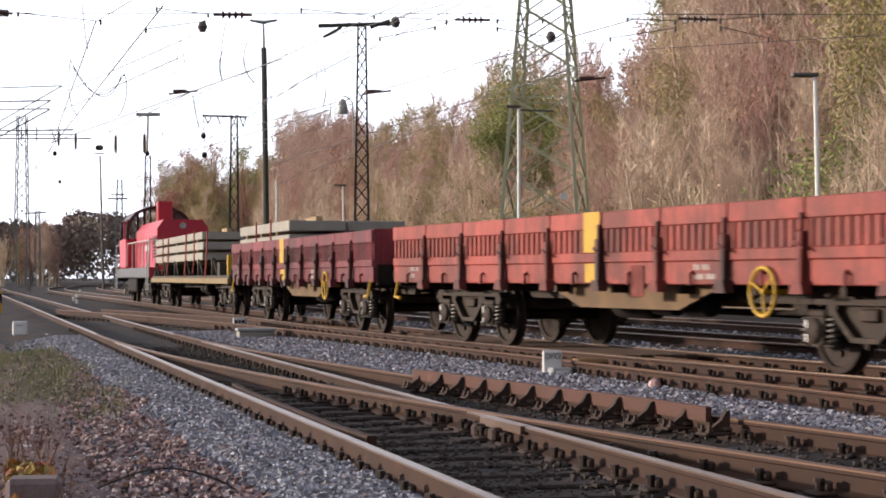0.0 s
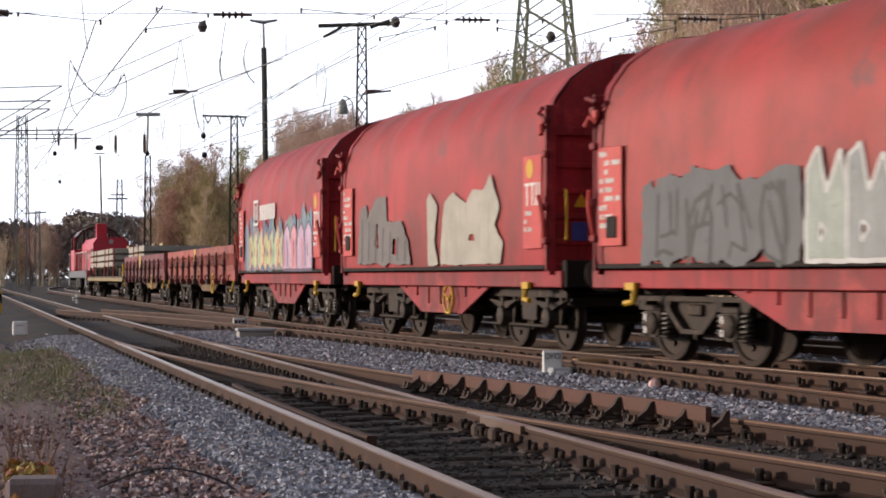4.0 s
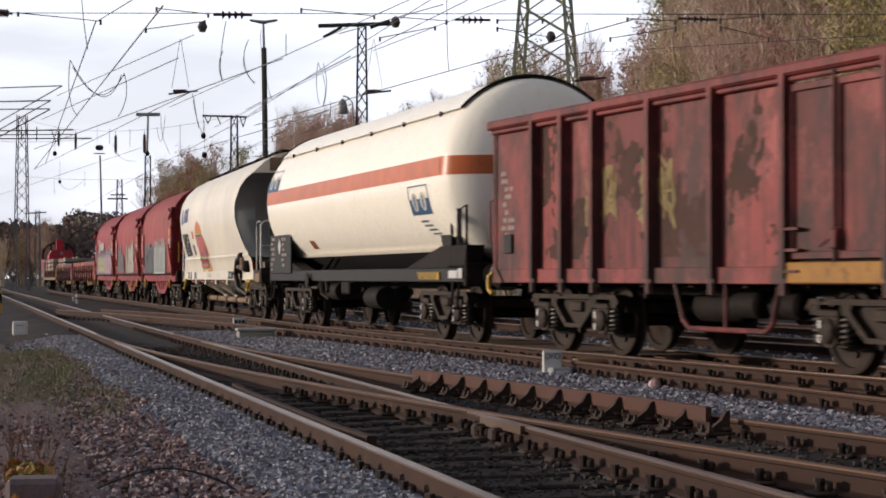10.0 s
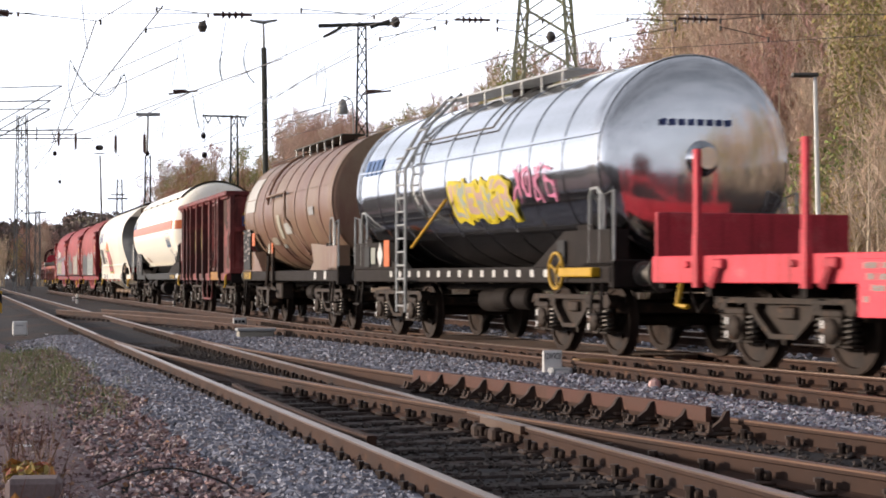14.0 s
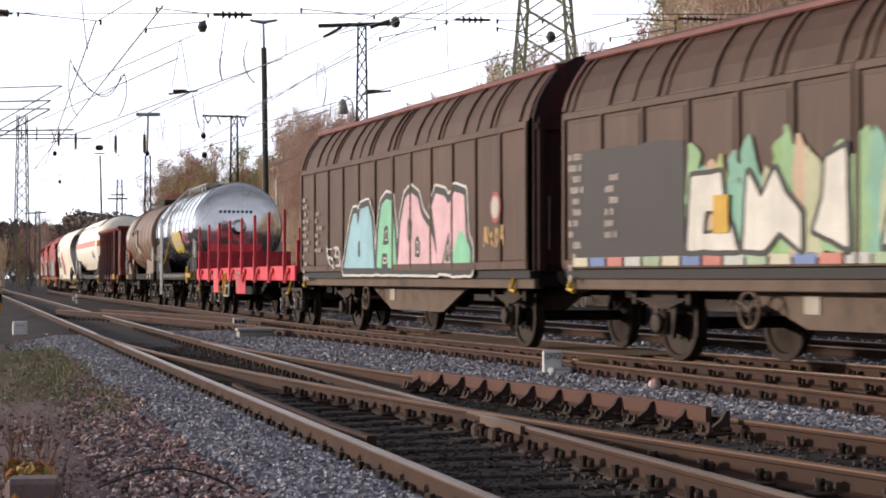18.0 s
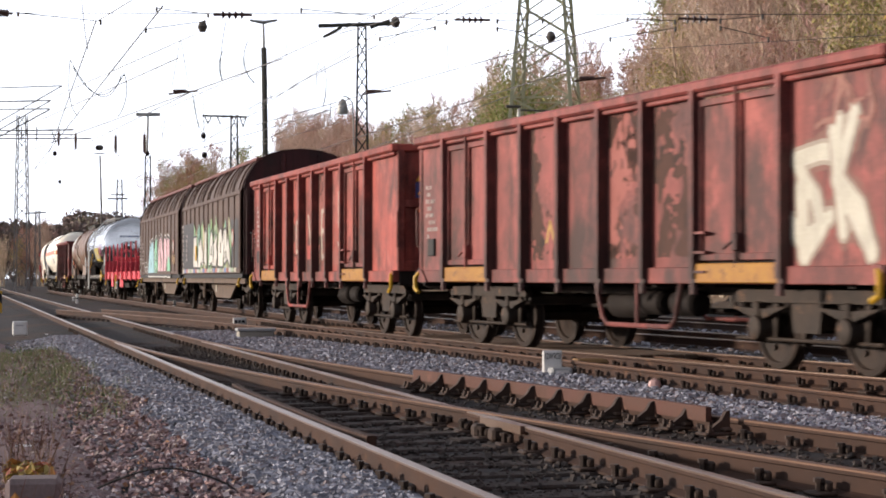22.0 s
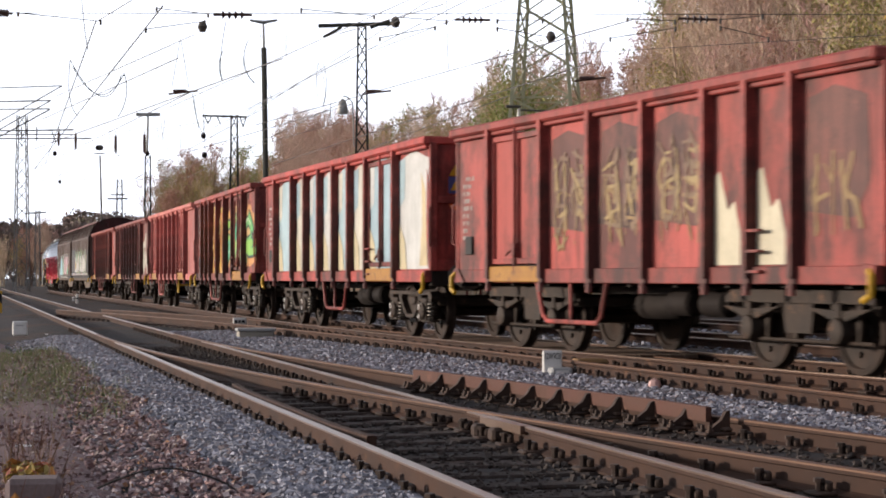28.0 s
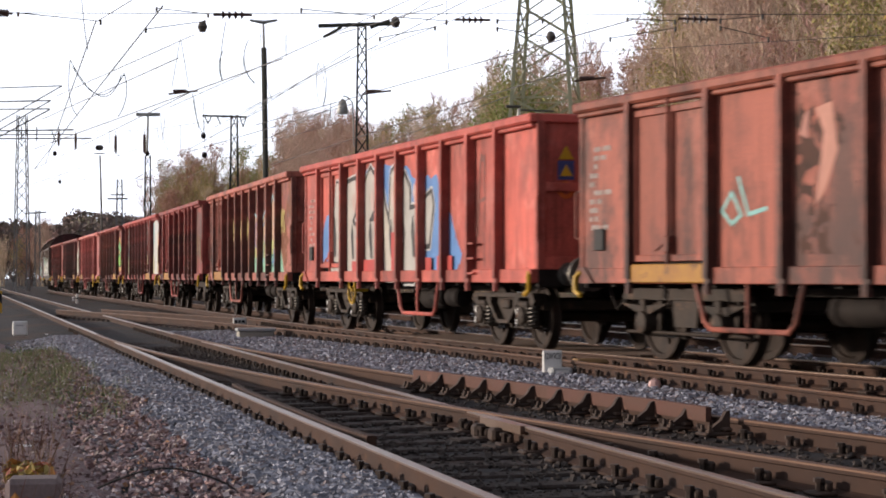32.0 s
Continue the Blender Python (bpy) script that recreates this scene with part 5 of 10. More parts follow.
def bogie_shape():
    """A welded freight bogie: top flange, dipped centre web, boxed axle guides."""
    s = Shape()
    for sy in (1, -1):
        s.slab([(-1.34, .70), (-1.26, .79), (1.26, .79), (1.34, .70), (1.34, .66), (1.22, .73), (-1.22, .73), (-1.34, .66)], 'y', sy * .92, sy * 1.09)
        s.slab([(-.62, .74), (-.5, .60), (-.22, .40), (.22, .40), (.5, .60), (.62, .74)], 'y', sy * .95, sy * .985)
        s.slab([(-.66, .75), (-.54, .57), (-.24, .35), (.24, .35), (.54, .57), (.66, .75), (.58, .75), (.48, .62), (.2, .405), (-.2, .405), (-.48, .62), (-.58, .75)], 'y', sy * .92, sy * 1.085)
        s.box(-.16, .16, sy * .985, sy * 1.04, .56, .70, .02)
        for ax in (-.9, .9):
            s.slab([(ax - .17, .62), (ax + .17, .62), (ax + .15, .34), (ax + .07, .29), (ax - .07, .29), (ax - .15, .34)], 'y', sy * .88, sy * 1.1)
            s.box(ax - .2, ax + .2, sy * 1.0, sy * 1.11, .60, .68, .015)
            s.lathe([(sy * 1.1, .135), (sy * 1.135, .135), (sy * 1.15, .115), (sy * 1.165, .06)], (ax, 0, .46), 'y', 18)
            for k in range(6):
                a = k * 1.0472
                s.rod((ax + .1 * math.cos(a), sy * 1.13, .46 + .1 * math.sin(a)), (ax + .1 * math.cos(a), sy * 1.16, .46 + .1 * math.sin(a)), .014, .014, 6)
            for dx in (-.35, .35):
                s.box(ax + dx * .72 - .1, ax + dx * .72 + .1, sy * .93, sy * 1.1, .29, .32, .008)
            s.slab([(ax - .4, .73), (ax - .2, .73), (ax - .22, .62), (ax - .36, .62)], 'y', sy * .94, sy * 1.08)
            s.slab([(ax + .2, .73), (ax + .4, .73), (ax + .36, .62), (ax + .22, .62)], 'y', sy * .94, sy * 1.08)
    s.box(-.3, .3, -.95, .95, .42, .72, .03)
    s.box(-1.3, -1.2, -.95, .95, .55, .7, .02)
    s.box(1.2, 1.3, -.95, .95, .55, .7, .02)
    return s


def coil_spring():
    s = Shape().tube([(.068 * math.cos(a), .068 * math.sin(a), .33 + .29 * a / 31.4) for a in [31.4 * i / 40 for i in range(41)]], .019, 5)
    return s.rod((0, 0, .31), (0, 0, .62), .032, .032, 6)


SPRING = coil_spring().mesh("coil_spring", SPRING_STEEL)
BRAKE_SHOE = Shape().slab([(-.06, -.17), (.03, -.2), (.06, 0), (.03, .2), (-.06, .17)], 'y', -.05, .05).rod((0, 0, .1), (0, 0, .34), .022).mesh("brake_shoe", BOGIE_STEEL)
SIGHT_MARK = Shape().box(-.02, .02, -.003, .003, -.04, .04).mesh("paint_mark", SIGN_WHITE)
BOGIE = bogie_shape().mesh("bogie", BOGIE_STEEL)


def leaf_bogie_shape():
    """An older bogie: leaf springs over round axle boxes."""
    s = Shape()
    for sy in (1, -1):
        s.slab([(-1.5, .8), (-1.35, .88), (1.35, .88), (1.5, .8), (1.5, .74), (-1.5, .74)], 'y', sy * .96, sy * 1.04)
        s.slab([(-.32, .8), (.32, .8), (.26, .42), (-.26, .42)], 'y', sy * .95, sy * 1.0)
        s.rod((-1.45, sy * 1.0, .34), (1.45, sy * 1.0, .34), .022)
        for ax in (-.9, .9):
            for k in range(6):
                r = .56 - .075 * k
                s.slab([(ax - r, .715 - .022 * k - .02 * (r / .56)), (ax, .7 - .022 * k - .035), (ax + r, .715 - .022 * k - .02 * (r / .56)), (ax + r, .697 - .022 * k - .02 * (r / .56)), (ax, .682 - .022 * k - .035), (ax - r, .697 - .022 * k - .02 * (r / .56))], 'y', sy * .97, sy * 1.07)
            s.box(ax - .05, ax + .05, sy * .96, sy * 1.09, .5, .75, .012)
            s.lathe([(sy * .9, .15), (sy * 1.08, .15), (sy * 1.12, .13), (sy * 1.14, .07)], (ax, 0, .46), 'y', 18)
            for dx in (-.24, .24):
                s.slab([(ax + dx - .05, .78), (ax + dx + .05, .78), (ax + dx * .85 + .03, .33), (ax + dx * .85 - .03, .33)], 'y', sy * .94, sy * .98)
            for dx in (-.56, .56):
                s.rod((ax + dx, sy * 1.02, .68), (ax + dx * 1.02, sy * 1.02, .78), .025)
    s.box(-.25, .25, -.95, .95, .45, .75, .03)
    s.box(-1.46, -1.38, -.95, .95, .62, .76, .02)
    s.box(1.38, 1.46, -.95, .95, .62, .76, .02)
    return s


LEAF_BOGIE = leaf_bogie_shape().mesh("bogie", BOGIE_STEEL)
WHEELS = []                     # every wheelset, to be turned
BUFFER = Shape().lathe([(0, .16), (.03, .16), (.035, .11), (.3, .105), (.31, .085), (.5, .085), (.56, .1), (.57, .235), (.6, .225), (.615, .0)], n=20).mesh("buffer", BUFFER_STEEL)
COUPLING = Shape().box(0, .22, -.06, .06, -.07, .07, .02).tube([(.2, -.03, 0), (.36, -.05, -.16), (.56, -.03, -.2)], .022).tube([(.2, .03, 0), (.36, .05, -.16), (.56, .03, -.2)], .022) \
    .rod((.36, -.1, -.16), (.36, .1, -.16), .03).tube([(.05, -.3, -.1), (.3, -.28, -.42), (.52, -.26, -.25)], .02).mesh("coupling", DARK_STEEL)


def add_bogie(w, x, leaf=False):
    b = part("bogie", LEAF_BOGIE if leaf else BOGIE, None, w, "grimy grey-brown two-axle bogie", pose(x, 0, 0))
    if not leaf:
        for dx in (-1.15, -.65, .65, 1.15):
            part("coil_spring", SPRING, None, b, "dark coiled suspension spring", pose(dx, 1.02, 0))
        for ax in (-.9, .9):
            part("paint_mark", SIGHT_MARK, None, b, "small white square on the axle box", pose(ax + .06, 1.17, .53))
            part("paint_mark", SIGHT_MARK, None, b, "small white square on the axle box", pose(ax + .06, 1.17, .38))
    for sx in (-.4, .4):
        for sy in (-.75, .75):
            part("brake_shoe", BRAKE_SHOE, None, b, at=pose(sx, sy, .46, 0, 0, 0 if sx < 0 else 180))
    for ax in (-.9, .9):
        WHEELS.append(part("wheelset", WHEELSET, None, b, at=pose(ax, 0, .46)))


def ends(w, length, buffers=True):
    for sx, rz in ((1, 0), (-1, 180)):
        x = sx * (length / 2 - .6)
        if buffers:
            for sy in (-.875, .875):
                part("buffer", BUFFER, None, w, at=pose(x, sy, 1.06, 0, 0, rz))
        part("coupling", COUPLING, None, w, at=pose(x, 0, 1.0, 0, 0, rz))
        part("headstock", Shape().box(sx * (length / 2 - .6), sx * (length / 2 - .74), -1.3, 1.3, .88, 1.24, .015), DARK_STEEL, w)


def underframe(w, length, z0=.8, z1=1.12, mat=None, fish=True):
    h = length / 2 - .7
    s = Shape()
    for sy in (.55, -.55):
        s.box(-h, h, sy - .05, sy + .05, z0, z1)
    s.box(-h, h, -1.25, 1.25, z1, z1 + .05)
    for k in range(9):
        x = -h + (k + .5) * 2 * h / 9
        s.box(x - .05, x + .05, -1.25, 1.25, z0 + .1, z1)
    part("underframe", s, mat or DARK_STEEL, w, "black grimy steel underframe")
    b = Shape().lathe([(-.55, .0), (-.54, .16), (-.5, .19), (.5, .19), (.54, .16), (.55, .0)], (length * .06, .35, .66), 'x', 14)
    b.rod((-length * .2, .2, .6), (length * .2, .2, .62), .03).rod((-length * .12, -.3, .55), (length * .12, -.3, .58), .03)
    part("brake_gear", b, DARK_STEEL, w, "black air tank and brake rods")
    for x in (-.5, -1.35):
        part("air_drum", Shape().lathe([(-.3, .0), (-.29, .12), (-.25, .16), (.25, .16), (.29, .12), (.3, .0)], (x, .72, .7), 'x', 18), DARK_STEEL, w, "dusty brown air drum")


def hand_wheel(w, x, y=1.3, z=.78, r=.24, mat=None):
    s = Shape()
    n = 20
    ring = [(x + r * math.cos(6.28319 * i / n), y, z + r * math.sin(6.28319 * i / n)) for i in range(n + 1)]
    s.tube(ring, .022, 6)
    for k in range(3):
        a = k * 2.094 + .4
        s.rod((x, y, z), (x + r * math.cos(a), y, z + r * math.sin(a)), .016)
    s.rod((x, y - .3, z), (x, y + .02, z), .03)
    part("brake_wheel", s, mat or YELLOW, w, "round yellow handbrake wheel")


def bars(w, y, rows, mat=None, name="inscription", label="rows of small white lettering", slope=None):
    """Small writing as plain bars. rows: (x front, width, z, height)."""
    s = Shape()
    for x, wd, z, h in rows:
        yy = y if slope is None else slope(z + h / 2)
        s.box(x - wd, x, yy, yy + .004, z, z + h)
    part(name, s, mat or WHITE, w, label, kind="stuff" if len(rows) > 2 else "")


PRINT = colour(.62, .52, .48)


def small_print(w, y, x, z, n=6, seed=0, width=.55, mat=None, gap=.11, slope=None):
    rnd = random.Random(seed)
    rows = []
    for i in range(n):
        xx = x - rnd.choice((0, 0, .05, .12))
        for _ in range(rnd.choice((1, 1, 2, 2))):
            for _ in range(rnd.randint(2, 5)):
                rows.append((xx, .03, z - i * gap, gap * rnd.uniform(.5, .62)))
                xx -= .046
            xx -= .05
            if x - xx > width:
                break
    bars(w, y, rows, mat or PRINT, slope=slope)


GLYPHS = [
    [[(-.7, -1), (-.75, .2), (-.4, .9), (.3, .85), (.7, .3), (.75, -1)], [(-.6, -.1), (.6, .05)]],
    [[(-.1, 1), (-.75, .5), (-.8, -.4), (-.2, -1), (.6, -.7), (.8, .2), (.3, .9), (-.1, 1)]],
    [[(-.6, -1), (-.5, 1.1)], [(-.5, .1), (.7, 1.1)], [(-.4, 0), (.2, -.3), (.8, -1.1)]],
    [[(.8, .7), (.1, 1.05), (-.7, .6), (-.3, .1), (.5, -.2), (.6, -.8), (-.1, -1), (-.9, -.8)]],
    [[(-.9, 1), (-.5, -1), (0, .5), (.45, -1), (.95, 1.1)]],
    [[(.8, 1.1), (-.6, .9), (-.7, -1), (.8, -.9)], [(-.6, 0), (.5, .1)]],
    [[(-.9, -1.1), (-.1, 1), (.3, 1), (.8, -1)], [(-.4, -.2), (.5, -.3)]],
    [[(-.6, 1.1), (-.55, -1), (.0, -.7), (.6, -1.05)], [(.5, 1.15), (.55, -.2)]],
]


def contour(field, xs, zs, place):
    """The area where a field on a grid is above nought, as one mesh."""
    s, at = Shape(), {}

    def vert(key, x, z):
        if key not in at:
            at[key] = len(s.v)
            s.v.append(place(x, z))
        return at[key]

    inside = field > 0
    n = inside[:-1, :-1].astype(int) + inside[1:, :-1] + inside[1:, 1:] + inside[:-1, 1:]
    for i, j in zip(*np.nonzero(n)):
        ring = []
        cs = ((i, j), (i + 1, j), (i + 1, j + 1), (i, j + 1))
        for k in range(4):
            p, q = cs[k], cs[(k + 1) % 4]
            fp, fq = field[p], field[q]
            if fp > 0:
                ring.append(vert(p, xs[p[0]], zs[p[1]]))
            if (fp > 0) != (fq > 0):
                u = fp / (fp - fq)
                ring.append(vert((min(p, q), max(p, q)), xs[p[0]] + (xs[q[0]] - xs[p[0]]) * u, zs[p[1]] + (zs[q[1]] - zs[p[1]]) * u))
        if len(ring) > 2:
            s.f.append(tuple(ring))
            s.s.append(False)
    return s


def stroke_field(strokes, xs, zs):
    """Distance to a set of strokes [(points, radius)], negative inside."""
    gx, gz = np.meshgrid(xs, zs, indexing='ij')
    out = np.full(gx.shape, 9.0)
    for pts, r in strokes:
        for k, ((ax, az), (bx, bz)) in enumerate(zip(pts, pts[1:])):
            dx, dz = bx - ax, bz - az
            t = np.clip(((gx - ax) * dx + (gz - az) * dz) / (dx * dx + dz * dz + 1e-9), 0, 1)
            out = np.minimum(out, np.hypot(gx - ax - t * dx, gz - az - t * dz) - r)
    return out


def graffiti(w, surf, x0, x1, z0, z1, fills, edge, seed, n=5, cloud=None, shine=None, fat=.17, steps=(), rim=.045, spread=.16, grid=.04):
    """Sprayed abstract strokes on a side: surf(z) is the side's y there; x0 (front) to x1 (rear)."""
    rnd = random.Random(seed)
    span, h = (x0 - x1) / n, z1 - z0

    def put(field, xs, zs, depth, tone, label, kind=""):
        def place(x, z):
            return (x, surf(z) + depth + sum(e for a, b, e in steps if a > x > b), z)
        s = contour(field, xs, zs, place)
        if s.f:
            part("graffiti", s, tone, w, label, kind=kind)

    glyphs, every = [], []
    for i in range(n):
        cx, cz = x0 - span * (i + .5), (z0 + z1) / 2 + rnd.uniform(-.04, .04) * h
        r = (min(span, h * .8) * .135 if fat >= .1 else fat * .5) * rnd.uniform(.9, 1.1)
        a, b = max(.02, span * (.76 if fat >= .1 else .5) - r), max(.02, h * rnd.uniform(.45, .53) - r)
        lean = rnd.uniform(-.4, .4)
        strokes = []
        flip, over = rnd.choice((-1, 1)), rnd.choice((-1, 1))
        shapes = list(rnd.choice(GLYPHS)) + [rnd.choice(rnd.choice(GLYPHS))[:3]]
        hook = rnd.uniform(-.9, .9)
        shapes.append([(hook, rnd.uniform(-.2, .5)), (hook * .6 + rnd.uniform(-.3, .3), 1.25)])
        for line in shapes:
            pts = [(flip * u + rnd.uniform(-.26, .26), over * v + rnd.uniform(-.2, .2)) for u, v in line]
            strokes.append(([(cx - a * (u + lean * v), cz + b * v) for u, v in pts], r * rnd.uniform(.6, 1.0)))
        glyphs.append((cx, cz, a, b, r, strokes))
        every += strokes
    margin = .4 if cloud else .15
    if cloud:
        xs, zs = np.arange(x1 - margin, x0 + margin, .05), np.arange(z0 - .12, z1 + margin * .8, .05)
        tones = [cloud] if isinstance(cloud[0], float) else list(cloud)
        d = stroke_field(every, xs, zs)
        wav = np.array([[noise.noise((x * 2.2, z * 2.2, seed)) + .5 * noise.noise((x * 6, z * 6, seed)) for z in zs] for x in xs])
        put(np.minimum(spread + .14 * wav - d, z1 + spread + .1 * wav - zs[None, :]), xs, zs, .001, colour(*tones[0]), "soft sprayed background", "stuff")
        for k, tone in enumerate(tones[1:]):
            other = np.array([[noise.noise((x * 1.3, z * 1.3, seed + 7.3 * (k + 1))) for z in zs] for x in xs])
            put(np.minimum(spread + .14 * wav - d, (other - .12) * .5), xs, zs, .0016 + .0006 * k, colour(*tone), "soft sprayed background", "stuff")
    for i, (cx, cz, a, b, r, strokes) in enumerate(glyphs):
        xs, zs = np.arange(cx - a - r - .25, cx + a + r + .25, grid), np.arange(cz - b * 1.2 - r - .12, cz + b * 1.25 + r + .12, grid)
        d = stroke_field(strokes, xs, zs)
        up = .0035 * i
        if fat < .1:
            put(-d, xs, zs, .008, colour(*fills[i % len(fills)]), "thin sprayed scrawl")
            continue
        put(rim - d, xs, zs, .004 + up, colour(*edge), "sprayed outline")
        put(-d, xs, zs, .006 + up, colour(*fills[i % len(fills)]), "sprayed graffiti shape")
        if len(fills) > 1:
            low = np.array([[cz - .1 * b + .2 * b * noise.noise((x * 2, 0, seed + i)) - z for z in zs] for x in xs])
            put(np.minimum(-d - .012, low), xs, zs, .0066 + up, colour(*fills[(i + 1) % len(fills)]), "sprayed second tone", "stuff")
        if shine:
            moved = [([(x + r * .3, z + r * .35) for x, z in pts[:3]], r * .18) for pts, _ in strokes[:1]]
            put(np.minimum(-stroke_field(moved, xs, zs), -d), xs, zs, .0071 + up, colour(*shine), "sprayed highlight", "stuff")


def inside_field(poly, xs, zs):
    """Distance to a closed outline on a grid, positive inside."""
    gx, gz = np.meshgrid(xs, zs, indexing='ij')
    d, odd = np.full(gx.shape, 9.0), np.zeros(gx.shape, dtype=bool)
    for (ax, az), (bx, bz) in zip(poly, poly[1:] + poly[:1]):
        dx, dz = bx - ax, bz - az
        u = np.clip(((gx - ax) * dx + (gz - az) * dz) / (dx * dx + dz * dz + 1e-9), 0, 1)
        d = np.minimum(d, np.hypot(gx - ax - u * dx, gz - az - u * dz))
        if abs(dz) > 1e-9:
            odd ^= ((az > gz) != (bz > gz)) & (gx < ax + (gz - az) * dx / dz)
    return np.where(odd, d, -d)


def sprayed(w, surf, outline, tone, label, depth=.004, grow=0.0, holes=(), ragged=.03, seed=0, grid=.04, round_=.06):
    """A sprayed patch with a soft, slightly ragged outline on a curved or flat side."""
    ox, oz = [q[0] for q in outline], [q[1] for q in outline]
    m = .12 + grow
    xs, zs = np.arange(min(ox) - m, max(ox) + m, grid), np.arange(min(oz) - m, max(oz) + m, grid)
    f = inside_field(list(outline), xs, zs) + grow
    for hole in holes:
        f = np.minimum(f, -inside_field(list(hole), xs, zs) + grow * .6)
    f = f + ragged * np.array([[noise.noise((x * 3, z * 3, seed)) + .6 * noise.noise((x * 9, z * 9, seed + 2)) for z in zs] for x in xs])
    s = contour(f, xs, zs, lambda x, z: (x, surf(z) + depth, z))
    if s.f:
        part("graffiti", s, colour(*tone) if isinstance(tone, tuple) else tone, w, label, kind="stuff")


def letters(w, surf, shapes, rims, base=.004, seed=0):
    """Block letters, each with its rims: shapes of (outline, tone, holes), rims of (width, tone)."""
    for k, (width, tone) in enumerate(rims):
        for i, (outline, _, holes) in enumerate(shapes):
            sprayed(w, surf, outline, tone, "sprayed letter outline", base + .0015 * k + .0001 * i, width, holes, .012, seed + i)
    for i, (outline, tone, holes) in enumerate(shapes):
        sprayed(w, surf, outline, tone, "sprayed block letter", base + .0015 * len(rims) + .0001 * i, 0, holes, .012, seed + i)


def spray_cloud(w, surf, x0, x1, z0, z1, tones, seed, depth=.002):
    """Loose strokes of several colours rising from a base line."""
    rnd = random.Random(seed)
    n = int((x0 - x1) / .22)
    for i in range(n):
        x = x0 - (x0 - x1) * (i + rnd.random() * .6) / n
        top = z0 + (z1 - z0) * rnd.uniform(.62, 1.0)
        sprayed(w, surf, [(x + .17, z0), (x + .12, top - .12), (x + .02 + rnd.uniform(-.1, .1), top), (x - .15, top - .2), (x - .18, z0)], tones[rnd.randrange(len(tones))], "soft sprayed stroke", depth + .0001 * i, 0, (), .07, seed + i, .05)


def tag(w, y, strokes, mat, width=.035, name="graffiti"):
    s = Shape()
    for pts in strokes:
        for (ax, az), (bx, bz) in zip(pts, pts[1:]):
            d = math.hypot(bx - ax, bz - az) or 1
            ux, uz = (bx - ax) / d * width, (bz - az) / d * width
            s.add([(ax - ux - uz, y, az - uz + ux), (bx + ux - uz, y, bz + uz + ux), (bx + ux + uz, y, bz + uz - ux), (ax - ux + uz, y, az - uz - ux)], [(0, 1, 2, 3)])
    part(name, s, mat, w, "hand-painted mark")


def warning(w, x, y, z, turned=False):
    """Yellow warning triangle over a dark board on an end wall."""
    s = Shape().slab([(y - .11, z), (y + .11, z), (y, z + .19)], 'x', x, x - .006)
    part("warning_sign", s, YELLOW, w, "yellow warning triangle")


# ---- open wagons ----
def body_paint(name, base, dark, patch, dirt=.8):
    base, dark, patch = [(r * .82, g * .62, b * .73) for r, g, b in (base, dark, patch)]
    return material(name, base, 0.62, 0, dark, 0.85, 1.1, bump=0.16, fine=38, third=patch, third_at=0.54, third_scale=1.3, streak=tuple(c * 0.5 for c in dark), lift=0.2, each=0.24, dirt=((.032, .02, .018), 1.2, dirt))


PANEL = 1.315


LONG = [6.54, 5.3, 3.5, 2.25, 1.0, -.25, -1.48, -2.76, -4.66, -6.54]              # a door next to each end bay
ONE_DOOR = [6.54, 5.2, 3.42, 2.2, 1.0, -.2, -1.42, -2.66, -3.9, -5.14, -6.54]
SHORT = [5.6, 4.17, 2.31, .79, -.72, -2.24, -3.17, -4.1, -5.6]
SHORT_TURNED = [-x for x in reversed(SHORT)]


